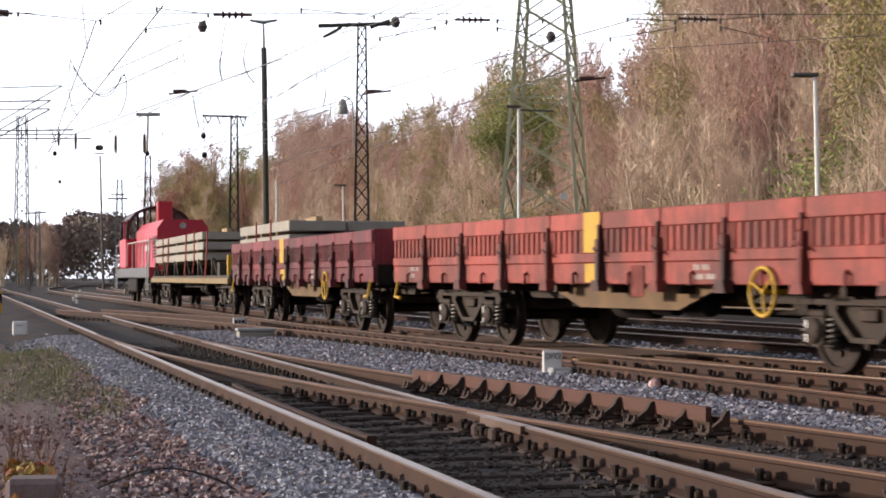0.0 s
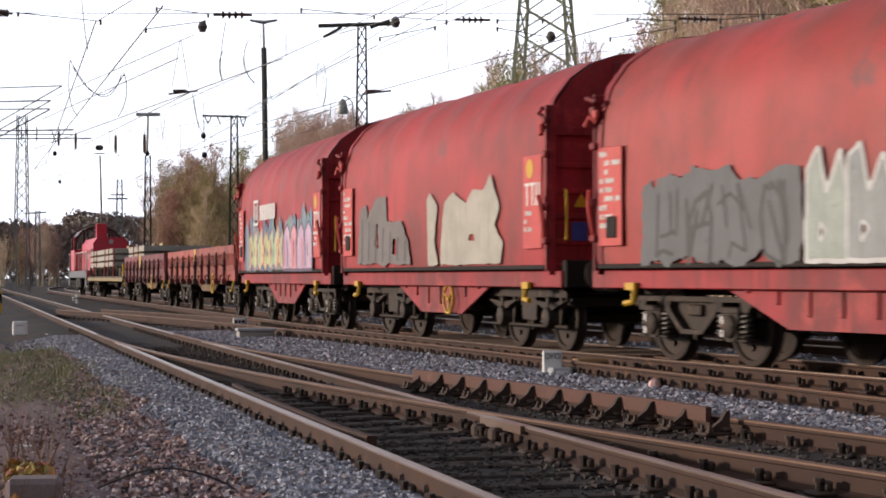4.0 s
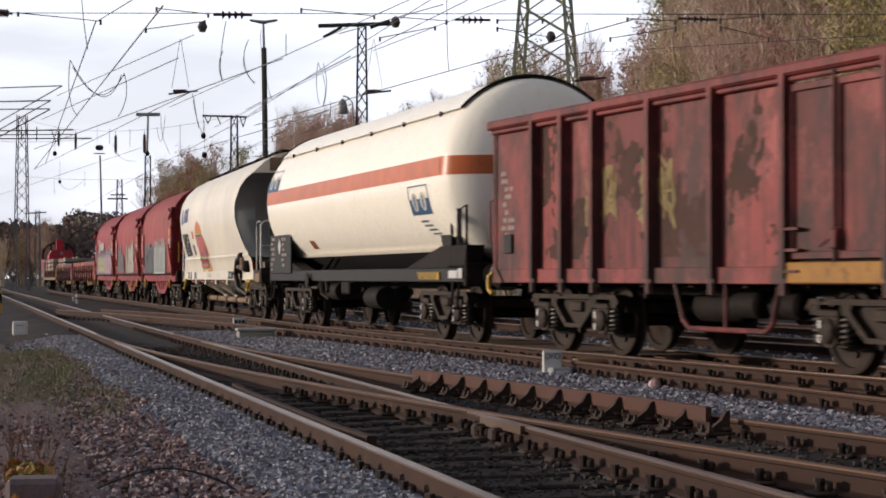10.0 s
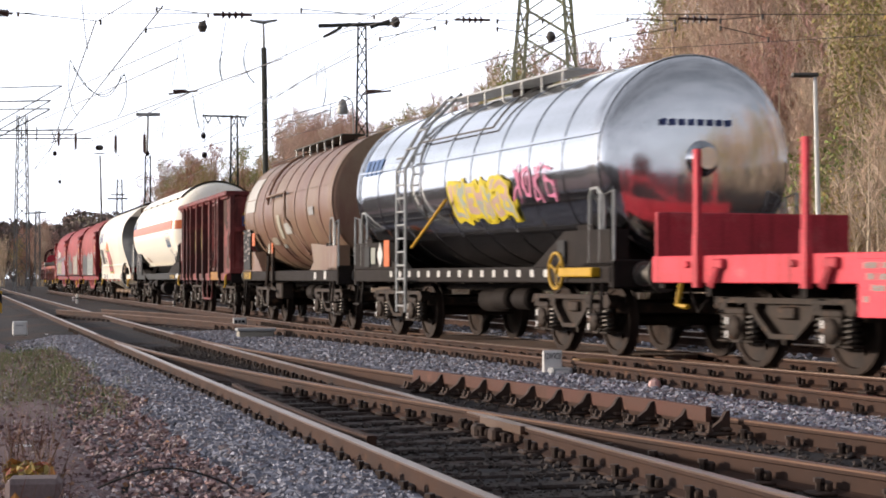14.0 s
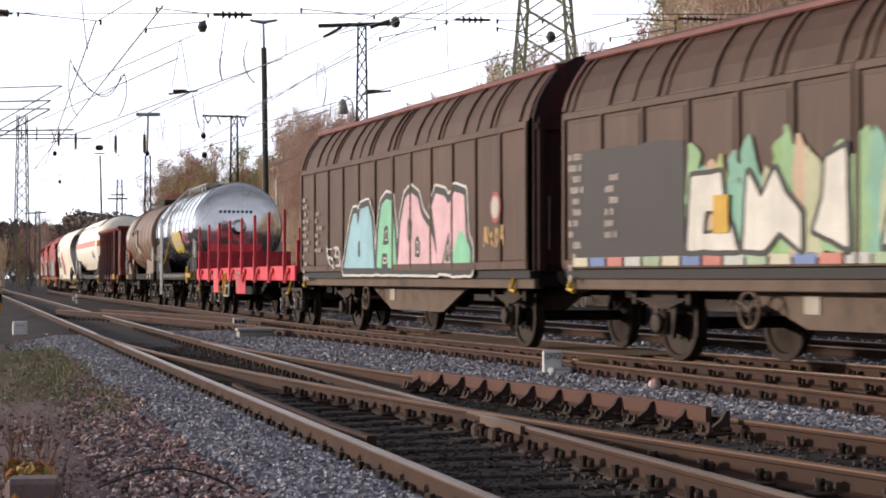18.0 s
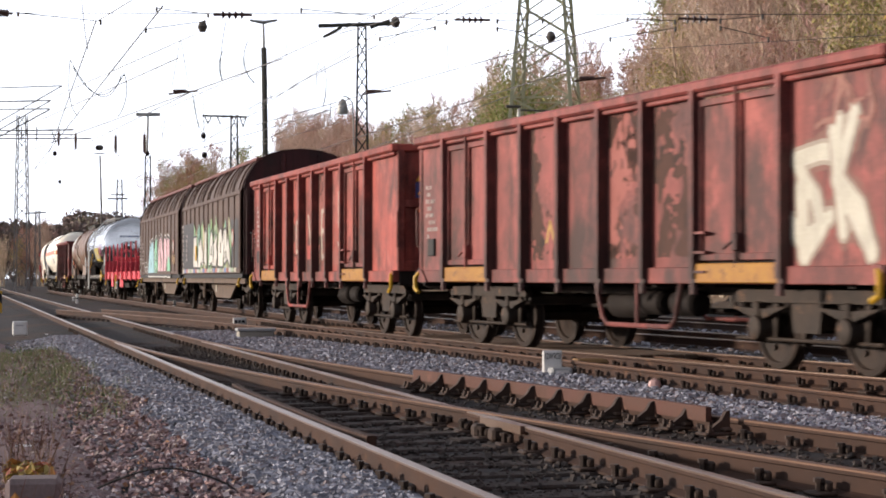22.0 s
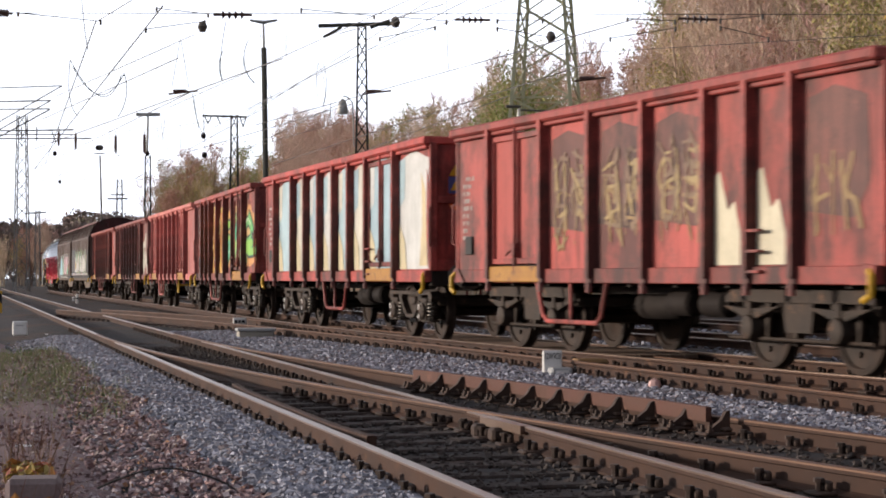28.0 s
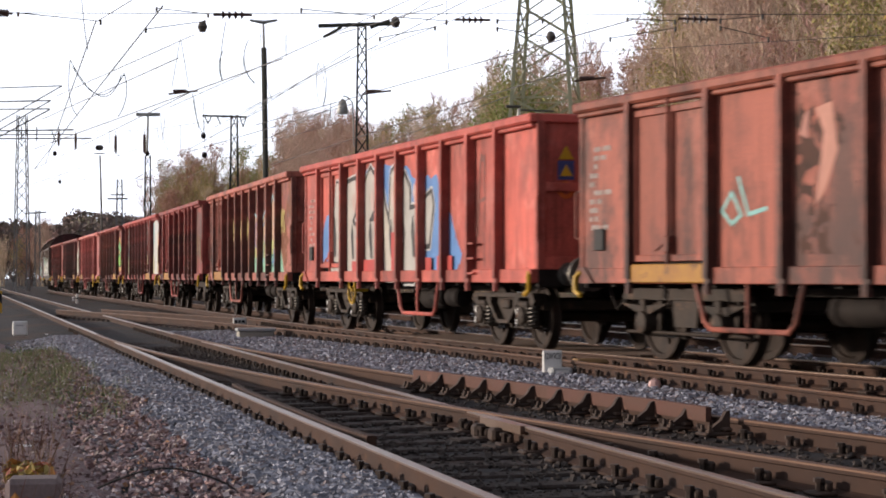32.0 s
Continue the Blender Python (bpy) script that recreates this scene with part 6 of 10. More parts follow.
def open_wagon(label, base, dark, patch, edges, doors=(1,), bracket=(1.0, -.5), wheel=None, yellow=True, top=None, height=3.24, dirt=.8, leaf=False):
    w = thing("open_wagon", label, "goods wagon", "open wagons of the train")
    skin = body_paint("wagon_skin", base, dark, patch, dirt)
    rim = body_paint("wagon_rim", top or tuple(c * 1.05 for c in base), base, dark, dirt * .6)
    h, bays = edges[0], len(edges) - 1
    length = 2 * h + 1.24
    underframe(w, length)
    add_bogie(w, h - 2.06, leaf), add_bogie(w, -h + 2.06, leaf)
    ends(w, length)
    part("floor", Shape().box(-h, h, -1.3, 1.3, 1.17, 1.24), DARK_STEEL, w)
    post = Shape().slab([(-.055, PANEL), (-.05, 1.46), (.05, 1.46), (.055, PANEL)], 'z', 1.0, height - .1)
    post.slab([(-.07, 1.37), (-.06, 1.43), (.06, 1.43), (.07, 1.37)], 'z', .94, 1.0)
    post.slab([(-.055, 1.40), (-.04, 1.45), (.04, 1.45), (.055, 1.40)], 'z', .82, .95)
    post = post.mesh("post", skin)
    for sy in (1, -1):
        turn = pose(0, 0, 0) if sy > 0 else pose(0, 0, 0, 0, 0, 180)
        es = edges if sy > 0 else [-x for x in reversed(edges)]
        for i in range(bays):
            a, b = es[i], es[i + 1]
            if (i if sy > 0 else bays - 1 - i) in doors:
                m = (a + b) / 2
                d = part("side_door", Shape().box(m + .01, a - .06, PANEL - .03, PANEL + .025, 1.2, height - .22, .008), skin, w, "double-leaf steel door", turn)
                s = Shape()
                for p, q in ((a - .06, m + .01), (m - .01, b + .06)):
                    s.box(q, q + .05, PANEL + .02, PANEL + .07, 1.2, height - .22, .008).box(p - .05, p, PANEL + .02, PANEL + .07, 1.2, height - .22, .008)
                    s.box(q, p, PANEL + .02, PANEL + .065, height - .3, height - .22, .008).box(q, p, PANEL + .02, PANEL + .065, 1.2, 1.28, .008)
                part("door_frame", s, skin, d)
                part("door_leaf", Shape().box(b + .06, m - .01, PANEL - .03, PANEL + .022, 1.2, height - .22, .008), skin, d)
                part("locking_bar", Shape().rod((m, 1.41, 1.12), (m, 1.41, height - .12), .02).box(m - .06, m + .06, 1.36, 1.44, 1.3, 1.5, .015).rod((m - .02, 1.42, 1.45), (m + .22, 1.44, 1.33), .018), skin, d, "locking bar of the door")
                if yellow:
                    part("door_sill", Shape().box(b + .03, a - .03, 1.385, 1.425, .95, 1.17, .012), OCHRE, w, "yellow sill under the door", turn)
            else:
                part("side_panel", Shape().box(b, a, 1.27, PANEL, 1.12, height - .1), skin, w, at=turn)
        for i, e in enumerate(es):
            if i in (0, bays):
                continue
            x = e
            part("post", post, None, w, at=turn @ pose(x, 0, 0))
        part("side_sill", Shape().box(-h, h, 1.30, 1.383, .94, 1.13, .01), skin, w, "dirty lower sill", turn)
        s = Shape().box(-h - .01, h + .01, 1.34, 1.455, height - .13, height, .03)
        s.box(-h, h, 1.32, 1.40, height - .19, height - .13, .015)
        part("top_rail", s, rim, w, "thick worn top rail", turn)
        s = Shape().tube([(bracket[0] + .12, 1.33, .95), (bracket[0] - .08, 1.33, .52), (bracket[0] - .22, 1.33, .43), (bracket[1] + .2, 1.33, .43), (bracket[1] + .06, 1.33, .52), (bracket[1] - .1, 1.33, .95)], .032, 8)
        s.rod(((bracket[0] + bracket[1]) / 2, 1.33, .43), ((bracket[0] + bracket[1]) / 2, 1.33, .95), .025)
        part("step_bracket", s, skin, w, "bent tube step below the side", turn)
        for sx in (1, -1):
            s = Shape().tube([(sx * (h - .1), 1.40, 1.08), (sx * (h - .02), 1.44, 1.02), (sx * (h - .02), 1.44, .84), (sx * (h - .16), 1.44, .78)], .035, 6)
            part("corner_step", s, YELLOW, w, "yellow corner step", turn)
            part("grab_rail", Shape().tube([(sx * (h + .06), 1.33, 1.5), (sx * (h + .12), 1.36, 1.52), (sx * (h + .12), 1.36, 2.1), (sx * (h + .06), 1.33, 2.12)], .016), skin, w, at=turn)
            part("gusset", Shape().slab([(sx * (h - .45), .94), (sx * h, .94), (sx * h, 1.12), (sx * (h - .2), 1.15)], 'y', 1.384, 1.41), skin, w, at=turn)
        for z in (1.06, 1.28, 1.5):
            part("step_rung", Shape().box(edges[bays - 2] - .3, edges[bays - 2] + .02, 1.38, 1.45, z, z + .03), skin, w, at=turn)
    for sx in (1, -1):
        s = Shape().box(sx * (h - .04), sx * h, -1.33, 1.33, 1.12, height - .05)
        wall = part("end_wall", s, skin, w, "steel end wall with ribs")
        part("end_rib", Shape().box(sx * h, sx * (h + .06), -1.33, 1.33, 2.18, 2.30, .01), skin, wall)
        part("end_rib", Shape().box(sx * h, sx * (h + .05), -1.33, 1.33, 1.12, 1.3, .01), skin, wall)
        for y in (-1.28, -.45, .45, 1.28):
            part("end_rib", Shape().box(sx * h, sx * (h + .07), y - .06, y + .06, 1.12, height - .1, .012), skin, wall)
        part("end_rail", Shape().box(sx * (h - .06), sx * (h + .06), -1.45, 1.45, height - .13, height - .003, .02), rim, w)
        warning(w, sx * (h + .008) - (0 if sx > 0 else 0), .9, 2.62)
    part("end_sign", Shape().box(-h - .012, -h - .004, .78, 1.02, 2.34, 2.6), colour(.08, .1, .3), w, "small dark blue sign on the end wall")
    part("warning_sign", Shape().slab([(.81, 2.39), (.99, 2.39), (.9, 2.55)], 'x', -h - .02, -h - .013), YELLOW, w, "yellow warning triangle")
    part("warning_sign", Shape().lathe([(-.004, .06), (-.004, .11), (.0, .12)], (-h - .008, .9, 2.2), 'x', 16, False), ORANGE, w, "orange warning ring")
    part("card_holder", Shape().box(h - .62, h - .36, PANEL, PANEL + .04, 1.35, 1.62, .01), BLACK, w, "small black card holder")
    if wheel is not None:
        hand_wheel(w, wheel)
    return w, h


FLAT_SIDE = lambda z: PANEL + .001


def field(w, outline, tone, label, y=PANEL + .001):
    """A sprayed or rusted patch with its own outline on a side panel."""
    part("graffiti", Shape().slab(outline, 'y', y, y + .004), tone, w, label)


def blotches(w, edges, tone, seed, share=.6, z0=1.25, z1=3.1):
    """Large ragged stains on the panels between the posts."""
    rnd = random.Random(seed)
    for a, b in zip(edges[1:], edges[2:]):
        if rnd.random() > share or a - b > 1.7:
            continue
        xs, zs = np.arange(b + .07, a - .06, .045), np.arange(z0, z1, .045)
        lim = rnd.uniform(-.15, .12)
        f = np.array([[noise.noise((x * 1.1, z * .9, seed)) + .6 * noise.noise((x * 3, z * 2.6, seed + 3)) + .5 * noise.noise((x * 9, z * 7, seed)) + .35 * noise.noise((x * 21, z * 17, seed)) - .1 - lim for z in zs] for x in xs])
        s = contour(f, xs, zs, lambda x, z: (x, PANEL + .0015, z))
        if s.f:
            part("rust_stain", s, tone, w, "large dark rust stain", kind="stuff")


def make_open_wagons():
    out = {}
    RUST = material("old_rust", (.065, .03, .022), .8, 0, (.095, .04, .028), .5, 3, bump=.2, third=(.04, .022, .018), third_at=.55, third_scale=2)
    ORANGE_RUST = material("orange_rust", (.24, .085, .04), .75, 0, (.16, .055, .03), .6, 2.5, bump=.2, third=(.3, .13, .06), third_at=.58, third_scale=2)
    PINK = material("faded_pink_paint", (.36, .12, .1), .7, 0, (.3, .09, .075), .5, 2.5)
    w, h = open_wagon("maroon open wagon with dark rust patches and yellow scrawls", (.34, .085, .07), (.18, .055, .045), (.42, .14, .11), SHORT_TURNED, doors=(6,), bracket=(.1, -2.0))
    small_print(w, PANEL + .003, h - .2, 2.45, 9, 1)
    blotches(w, SHORT_TURNED, RUST, 301, .6)
    for k, x in enumerate((2.2, .7)):
        for m in range(3):
            graffiti(w, FLAT_SIDE, x + .5, x - .5, 1.65 + .1 * m, 2.3 + .08 * m, [(.4, .28, .1)], (.2, .1, .06), 3 + 5 * k + m, 2, fat=.06)
    out['first'] = w
    w, h = open_wagon("faded orange-red open wagon with large white letters", (.5, .13, .085), (.33, .095, .065), (.58, .2, .14), LONG, doors=(1, 7), bracket=(2.7, .5), leaf=True)
    small_print(w, PANEL + .003, h - .2, 2.6, 9, 2)
    blotches(w, LONG, PINK, 302, .4), blotches(w, LONG, RUST, 312, .35)
    for letter, x in (("O", 1.85), ("V", .65), ("E", -.6), ("T", -1.9)):
        pts = {"O": [[(x, 1.55), (x, 2.15), (x - .35, 2.2), (x - .4, 1.55), (x, 1.55)]], "V": [[(x, 2.25), (x - .2, 1.8), (x - .45, 2.3)], [(x - .2, 1.8), (x - .25, 1.6)]],
               "E": [[(x - .45, 2.35), (x, 2.3), (x - .05, 1.4), (x - .5, 1.5)], [(x, 1.9), (x - .35, 1.95)]], "T": [[(x - .2, 2.6), (x - .2, 2.0)], [(x - .2, 1.65), (x - .3, 1.45)]]}[letter]
        for k, line in enumerate(pts):
            tag(w, PANEL + .005 + .002 * k, [line], colour(.7, .62, .52), .045)
    bars(w, PANEL + .004, [(.75, .3, 1.38, .28)], colour(.6, .1, .08), "plate", "small red plate")
    out['letters'] = w
    w, h = open_wagon("dark brown-red open wagon with a white scrawl at one end", (.36, .115, .085), (.2, .075, .058), (.46, .16, .115), LONG, doors=(1, 7), bracket=(-.1, -2.2), leaf=True)
    graffiti(w, FLAT_SIDE, -4.78, -6.15, 1.3, 2.55, [(.78, .74, .62)], (.5, .42, .34), 8, 2, (.3, .12, .09), fat=.14, spread=.08)
    graffiti(w, FLAT_SIDE, -5.2, -6.3, 2.5, 3.1, [(.4, .16, .12)], (.3, .1, .08), 9, 2, fat=.06)
    blotches(w, LONG, RUST, 303, .5)
    blotches(w, LONG, PINK, 313, .3)
    small_print(w, PANEL + .003, h - .2, 2.4, 8, 4)
    tag(w, PANEL + .004, [[(1.6, 1.5), (1.5, 1.75), (1.35, 1.5), (1.25, 1.8)]], colour(.7, .42, .1), .03)
    out['scrawl'] = w
    w, h = open_wagon("salmon-red open wagon with pale worn lettering", (.78, .3, .225), (.66, .24, .18), (.82, .38, .29), LONG, doors=(1, 7), bracket=(3.6, 2.2), wheel=-2.05, top=(.8, .36, .25), dirt=.5)
    small_print(w, PANEL + .003, h - .15, 2.6, 10, 5, .7)
    for a, b in zip(LONG, LONG[1:]):
        if a - b < 1.5:
            k = .1 * math.sin(a * 3)
            field(w, [(a - .06, 1.2), (a - .06, 1.95 + k), (a - .5, 1.98 + k), (a - .52, 2.15 + k), (b + .06, 2.1 + k), (b + .06, 1.2)], body_paint("darker_red", (.52, .135, .105), (.44, .11, .085), (.58, .18, .14), .3), "darker red lower field of the panel")
    bars(w, PANEL + .006, [(2.1, .32, 2.2, .42)], colour(.8, .45, .36), "faded_mark", "faded pale square mark")
    bars(w, PANEL + .006, [(.85, .06, 2.4, .3), (.75, .12, 2.4, .2), (.6, .12, 2.4, .2), (.45, .06, 2.4, .2), (.35, .12, 2.32, .28)], colour(.9, .75, .66), "worn_lettering", "worn cream lettering")
    bars(w, PANEL + .006, [(-1.75, .22, 1.5, .32)], colour(.85, .62, .55), "data_panel", "pale data panel")
    out['salmon'] = w
    w, h = open_wagon("brown-red open wagon with yellow and green graffiti along its side", (.42, .115, .08), (.26, .085, .065), (.5, .16, .12), SHORT_TURNED, doors=(6,), bracket=(2.6, .5))
    blotches(w, SHORT_TURNED, RUST, 304, .9, 2.3)
    graffiti(w, FLAT_SIDE, 4.5, -.05, 1.15, 2.75, [(.95, .62, .1), (.95, .75, .3), (.9, .45, .06)], (.75, .1, .06), 21, 9, ((.95, .7, .18), (.9, .45, .1), (.55, .55, .52)), (.95, .85, .6), spread=.2, rim=.03)
    graffiti(w, FLAT_SIDE, 4.3, .2, 1.1, 1.5, [(.25, .25, .27)], (.9, .85, .75), 25, 4, None, fat=.12)
    graffiti(w, FLAT_SIDE, -.4, -5.3, 1.4, 2.55, [(.35, .75, .12), (.12, .62, .38), (.55, .85, .3), (.2, .7, .2)], (.03, .07, .06), 22, 4, ((.95, .45, .14), (.9, .55, .25)), (.85, .95, .7), steps=((-2.31, -4.17, .027),), spread=.2, rim=.06)
    small_print(w, PANEL + .003, h - .2, 2.5, 9, 6)
    bars(w, PANEL + .004, [(4.4, 4.0, 1.14, .07)], colour(.65, .1, .08), "painted_strip", "sprayed red strip")
    out['yellow_green'] = w
    w, h = open_wagon("open wagon sprayed white and pale blue between dark red posts", (.55, .11, .08), (.35, .09, .065), (.6, .16, .12), LONG, doors=(7,), bracket=(.8, -.9))
    for i, (a, b) in enumerate(zip(LONG[1:-1], LONG[2:])):
        up = .03 if i == 6 else 0
        x, e = a - .06, b + .06
        tones = [(.55, .76, .84), (.85, .82, .7), (.5, .7, .8), (.84, .86, .84)]
        field(w, [(x, 1.15), (x, 2.95), ((x + e) / 2, 3.08), (e, 2.9), (e, 1.15)], colour(*tones[i % 4]), "sprayed pale field", PANEL + up)
        field(w, [(x, 2.2), (x, 2.95), (x - .35, 2.98), (x - .3, 2.3)], colour(*tones[(i + 1) % 4]), "sprayed pale field", PANEL + .006 + up)
        field(w, [(e + .1, 1.2), (e + .2, 2.4), (e + .45, 2.7), (e + .4, 1.9), (e + .55, 1.2)], colour(*[(.45, .66, .78), (.85, .7, .42), (.6, .75, .78)][i % 3]), "sprayed tinted stroke", PANEL + .006 + up)
        field(w, [(e + .02, 1.15), (e + .02, 2.5), (e + .1, 2.75), (e + .12, 1.7)], colour(.5, .1, .09), "sprayed red wedge", PANEL + .011 + up)
        field(w, [(x - .05, 1.15), (x - .02, 1.9), (x - .35, 1.6), (x - .45, 1.15)], colour(.86, .76, .5), "sprayed cream wedge", PANEL + .011 + up)
    small_print(w, PANEL + .003, h - .2, 2.5, 8, 7)
    out['white'] = w
    w, h = open_wagon("red open wagon with rust-brown fields and yellowed scrawls", (.52, .125, .09), (.4, .105, .075), (.3, .11, .08), SHORT, doors=(1,), bracket=(2.5, .55), leaf=True)
    small_print(w, PANEL + .003, h - .2, 2.45, 9, 9, .65)
    for k, (a, b) in enumerate(((2.24, .86), (.72, -.65), (-.79, -2.17), (-4.17, -5.4))):
        field(w, [(a, 1.7), (a - .1, 2.85), (a - .6, 2.95), (b + .03, 2.8), (b, 1.95), (b + .3, 1.6)], body_paint("rust_field", (.2, .1, .07), (.13, .065, .05), (.27, .12, .08)), "overpainted brown field")
        for m in range(4 if k < 3 else 1):
            graffiti(w, lambda z: PANEL + .005 + .002 * m, a - .15, b + .1, 1.45 + .15 * m, 2.2 + .15 * m, [[(.4, .25, .1), (.3, .19, .11), (.5, .36, .16), (.27, .16, .1)][m]], (.24, .12, .07), 31 + 7 * k + m, 2, fat=.06)
    for x in (-2.3, -3.23):
        field(w, [(x, 1.15), (x - .02, 2.15), (x - .12, 2.2), (x - .3, 1.75), (x - .45, 1.85), (x - .7, 1.15)], colour(.85, .78, .58), "cream sprayed shape")
    out['fields'] = w
    w, h = open_wagon("orange-brown open wagon with pastel graffiti low at the rear", (.5, .2, .12), (.34, .125, .085), (.56, .28, .17), ONE_DOOR, doors=(1,), bracket=(2.6, .6))
    small_print(w, PANEL + .003, h - .2, 2.5, 9, 10)
    blotches(w, ONE_DOOR, ORANGE_RUST, 305, .9), blotches(w, ONE_DOOR, RUST, 315, .3)
    field(w, [(-.9, 1.12), (-1.25, 2.2), (-1.45, 2.5), (-2.0, 2.4), (-2.6, 2.3), (-3.1, 2.55), (-3.6, 2.2), (-4.1, 2.85), (-4.9, 2.35), (-5.05, 1.9), (-5.65, 1.12)], colour(.95, .62, .45), "sprayed peach field")
    field(w, [(-1.0, 1.14), (-1.2, 1.75), (-2.4, 1.85), (-3.6, 1.8), (-5.0, 1.9), (-5.15, 1.14)], colour(.85, .85, .35), "sprayed yellow field", PANEL + .006)
    field(w, [(-.92, 1.14), (-1.1, 1.5), (-2.4, 1.45), (-3.6, 1.5), (-5.2, 1.62), (-5.6, 1.14)], colour(.45, .85, .62), "sprayed mint field", PANEL + .011)
    graffiti(w, lambda z: PANEL + .01, -1.3, -5.0, 1.25, 2.35, [(.35, .25, .7), (.2, .45, .75)], (.9, .9, .95), 41, 4, None, fat=.07)
    tag(w, PANEL + .02, [[(-1.25, 2.2), (-1.45, 2.5), (-2.0, 2.4), (-2.6, 2.3), (-3.1, 2.55), (-3.6, 2.2), (-4.1, 2.85), (-4.9, 2.35)]], colour(.55, .85, .95), .03)
    for k, x in enumerate((1.9, .6, -.5, -5.5)):
        for m in range(2):
            graffiti(w, lambda z: PANEL + .004 + .003 * m, x + .28, x - .28, 1.95, 2.45, [(.8, .62, .22)], (.35, .15, .09), 42 + 3 * k + m, 2, fat=.06)
    out['green'] = w
    w, h = open_wagon("bright red open wagon with grey, black and blue graffiti", (.72, .19, .12), (.58, .155, .1), (.78, .28, .19), ONE_DOOR, doors=(1,), bracket=(-.05, -2.1), wheel=3.1, yellow=False, top=(.72, .17, .12), dirt=.5)
    sprayed(w, FLAT_SIDE, [(5.79, 1.32), (5.61, 2.2), (4.9, 2.43), (3.43, 2.74), (1.96, 2.95), (0.39, 2.94), (-0.56, 2.82), (-0.79, 2.64), (-2.06, 2.63), (-2.26, 2.39), (-2.55, 2.17), (-2.83, 1.91), (-3.01, 1.66), (-3.33, 1.37), (-3.01, 1.03), (-1.64, 0.97), (4.4, 1.14)], (.14, .34, .74), "sprayed blue background", .001, 0, (), .06, 51)
    blocks = [
        ([(4.6, 1.3), (4.19, 2.14), (4.02, 2.84), (3.62, 2.75), (3.47, 2.11), (3.62, 1.1), (4.52, 1.11)], (.68, .63, .57), []),
        ([(3.39, 1.04), (3.39, 2.74), (2.78, 2.79), (2.71, 2.26), (3.01, 2.03), (2.49, 1.83), (2.42, 1.1), (2.78, 1.04)], (.74, .68, .62), []),
        ([(2.06, 1.1), (2.2, 2.66), (1.78, 2.93), (1.44, 2.73), (1.37, 2.32), (1.92, 1.99), (1.24, 2.02), (1.11, 1.04)], (.62, .58, .53), []),
        ([(0.79, 1.04), (0.98, 2.47), (0.6, 1.88), (0.47, 2.78), (0.16, 2.9), (-0.08, 2.69), (-0.13, 1.91), (0.11, 1.04)], (.72, .67, .58), []),
        ([(-0.25, 0.99), (-0.37, 1.74), (-0.13, 2.41), (-0.31, 2.72), (-0.6, 2.49), (-0.6, 2.11), (-1.26, 2.19), (-1.79, 2.36), (-1.89, 2.15), (-1.68, 1.55), (-1.26, 1.56), (-1.15, 1.25), (-0.82, 0.99)], (.64, .62, .58), []),
    ]
    letters(w, lambda z: PANEL + .004, blocks, ((.11, (.86, .86, .84)), (.08, (.03, .03, .035))), .002, 52)
    leaf_face = lambda z: PANEL + .028
    sprayed(w, leaf_face, [(5.1, 1.32), (5.06, 1.9), (4.85, 2.2), (4.3, 2.3), (3.55, 2.62), (3.55, 1.25)], (.14, .34, .74), "sprayed blue background", 0, 0, (), .05, 53)
    letters(w, leaf_face, [([(4.55, 1.32), (4.2, 2.14), (4.05, 2.8), (3.66, 2.72), (3.56, 2.11), (3.66, 1.3)], (.68, .63, .57), [])], ((.08, (.86, .86, .84)), (.05, (.03, .03, .035))), .002, 54)
    for m, (x, z) in enumerate(((4.2, 1.4), (3.82, 1.75))):
        sprayed(w, leaf_face, [(x, z), (x + .06, z + .5), (x - .05, z + .8), (x - .15, z + .4), (x - .12, z)], (.04, .04, .045), "dark inner stroke of a letter", .012, 0, (), .02, 55 + m)
    for k, (outline, _, _) in enumerate(blocks):
        cx = sum(q[0] for q in outline) / len(outline)
        for m, (x, z, wd, ht) in enumerate(((cx + .12, 1.35, .09, .7), (cx - .2, 1.8, .1, .75), (cx + .02, 2.2, .07, .4), (cx - .3, 1.25, .08, .5))):
            sprayed(w, lambda z: PANEL + .004, [(x, z), (x + .1, z + ht * .6), (x, z + ht), (x - wd, z + ht * .55), (x - wd - .05, z)], ((.04, .04, .045), (.03, .03, .03), (.85, .62, .55), (.05, .05, .06))[m], "dark inner stroke of a letter", .012 + .0002 * m, 0, (), .02, 60 + 4 * k + m)
    small_print(w, PANEL + .003, h - .25, 2.5, 9, 11, .5, colour(.75, .45, .4))
    graffiti(w, FLAT_SIDE, -4.0, -4.5, 1.7, 2.9, [(.3, .1, .08)], (.3, .1, .08), 57, 1, fat=.05)
    for x, wd, z, ht in ((2.9, .35, 1.13, .18), (2.1, .7, 1.13, .2), (.35, .5, 1.13, .65), (-1.6, .3, 1.13, .2), (-2.2, .75, 1.13, .22)):
        bars(w, PANEL + .04, [(x, wd, z, ht)], colour(.7, .07, .06), "plate", "red data plate")
    out['grey'] = w
    w, h = open_wagon("weathered brown open wagon with a yellow door sill", (.44, .155, .085), (.27, .1, .06), (.52, .22, .13), SHORT, doors=(1,), bracket=(2.6, .6), top=(.5, .2, .11), leaf=True)
    small_print(w, PANEL + .003, h - .2, 2.6, 10, 12)
    blotches(w, SHORT, RUST, 306, .4)
    tag(w, PANEL + .005, [[(2.15, 1.75), (1.95, 1.95), (1.75, 1.7), (1.95, 1.6), (2.15, 1.75)]], colour(.35, .75, .72), .025)
    tag(w, PANEL + .007, [[(1.8, 2.1), (1.6, 1.7), (1.25, 1.75)]], colour(.35, .75, .72), .025)
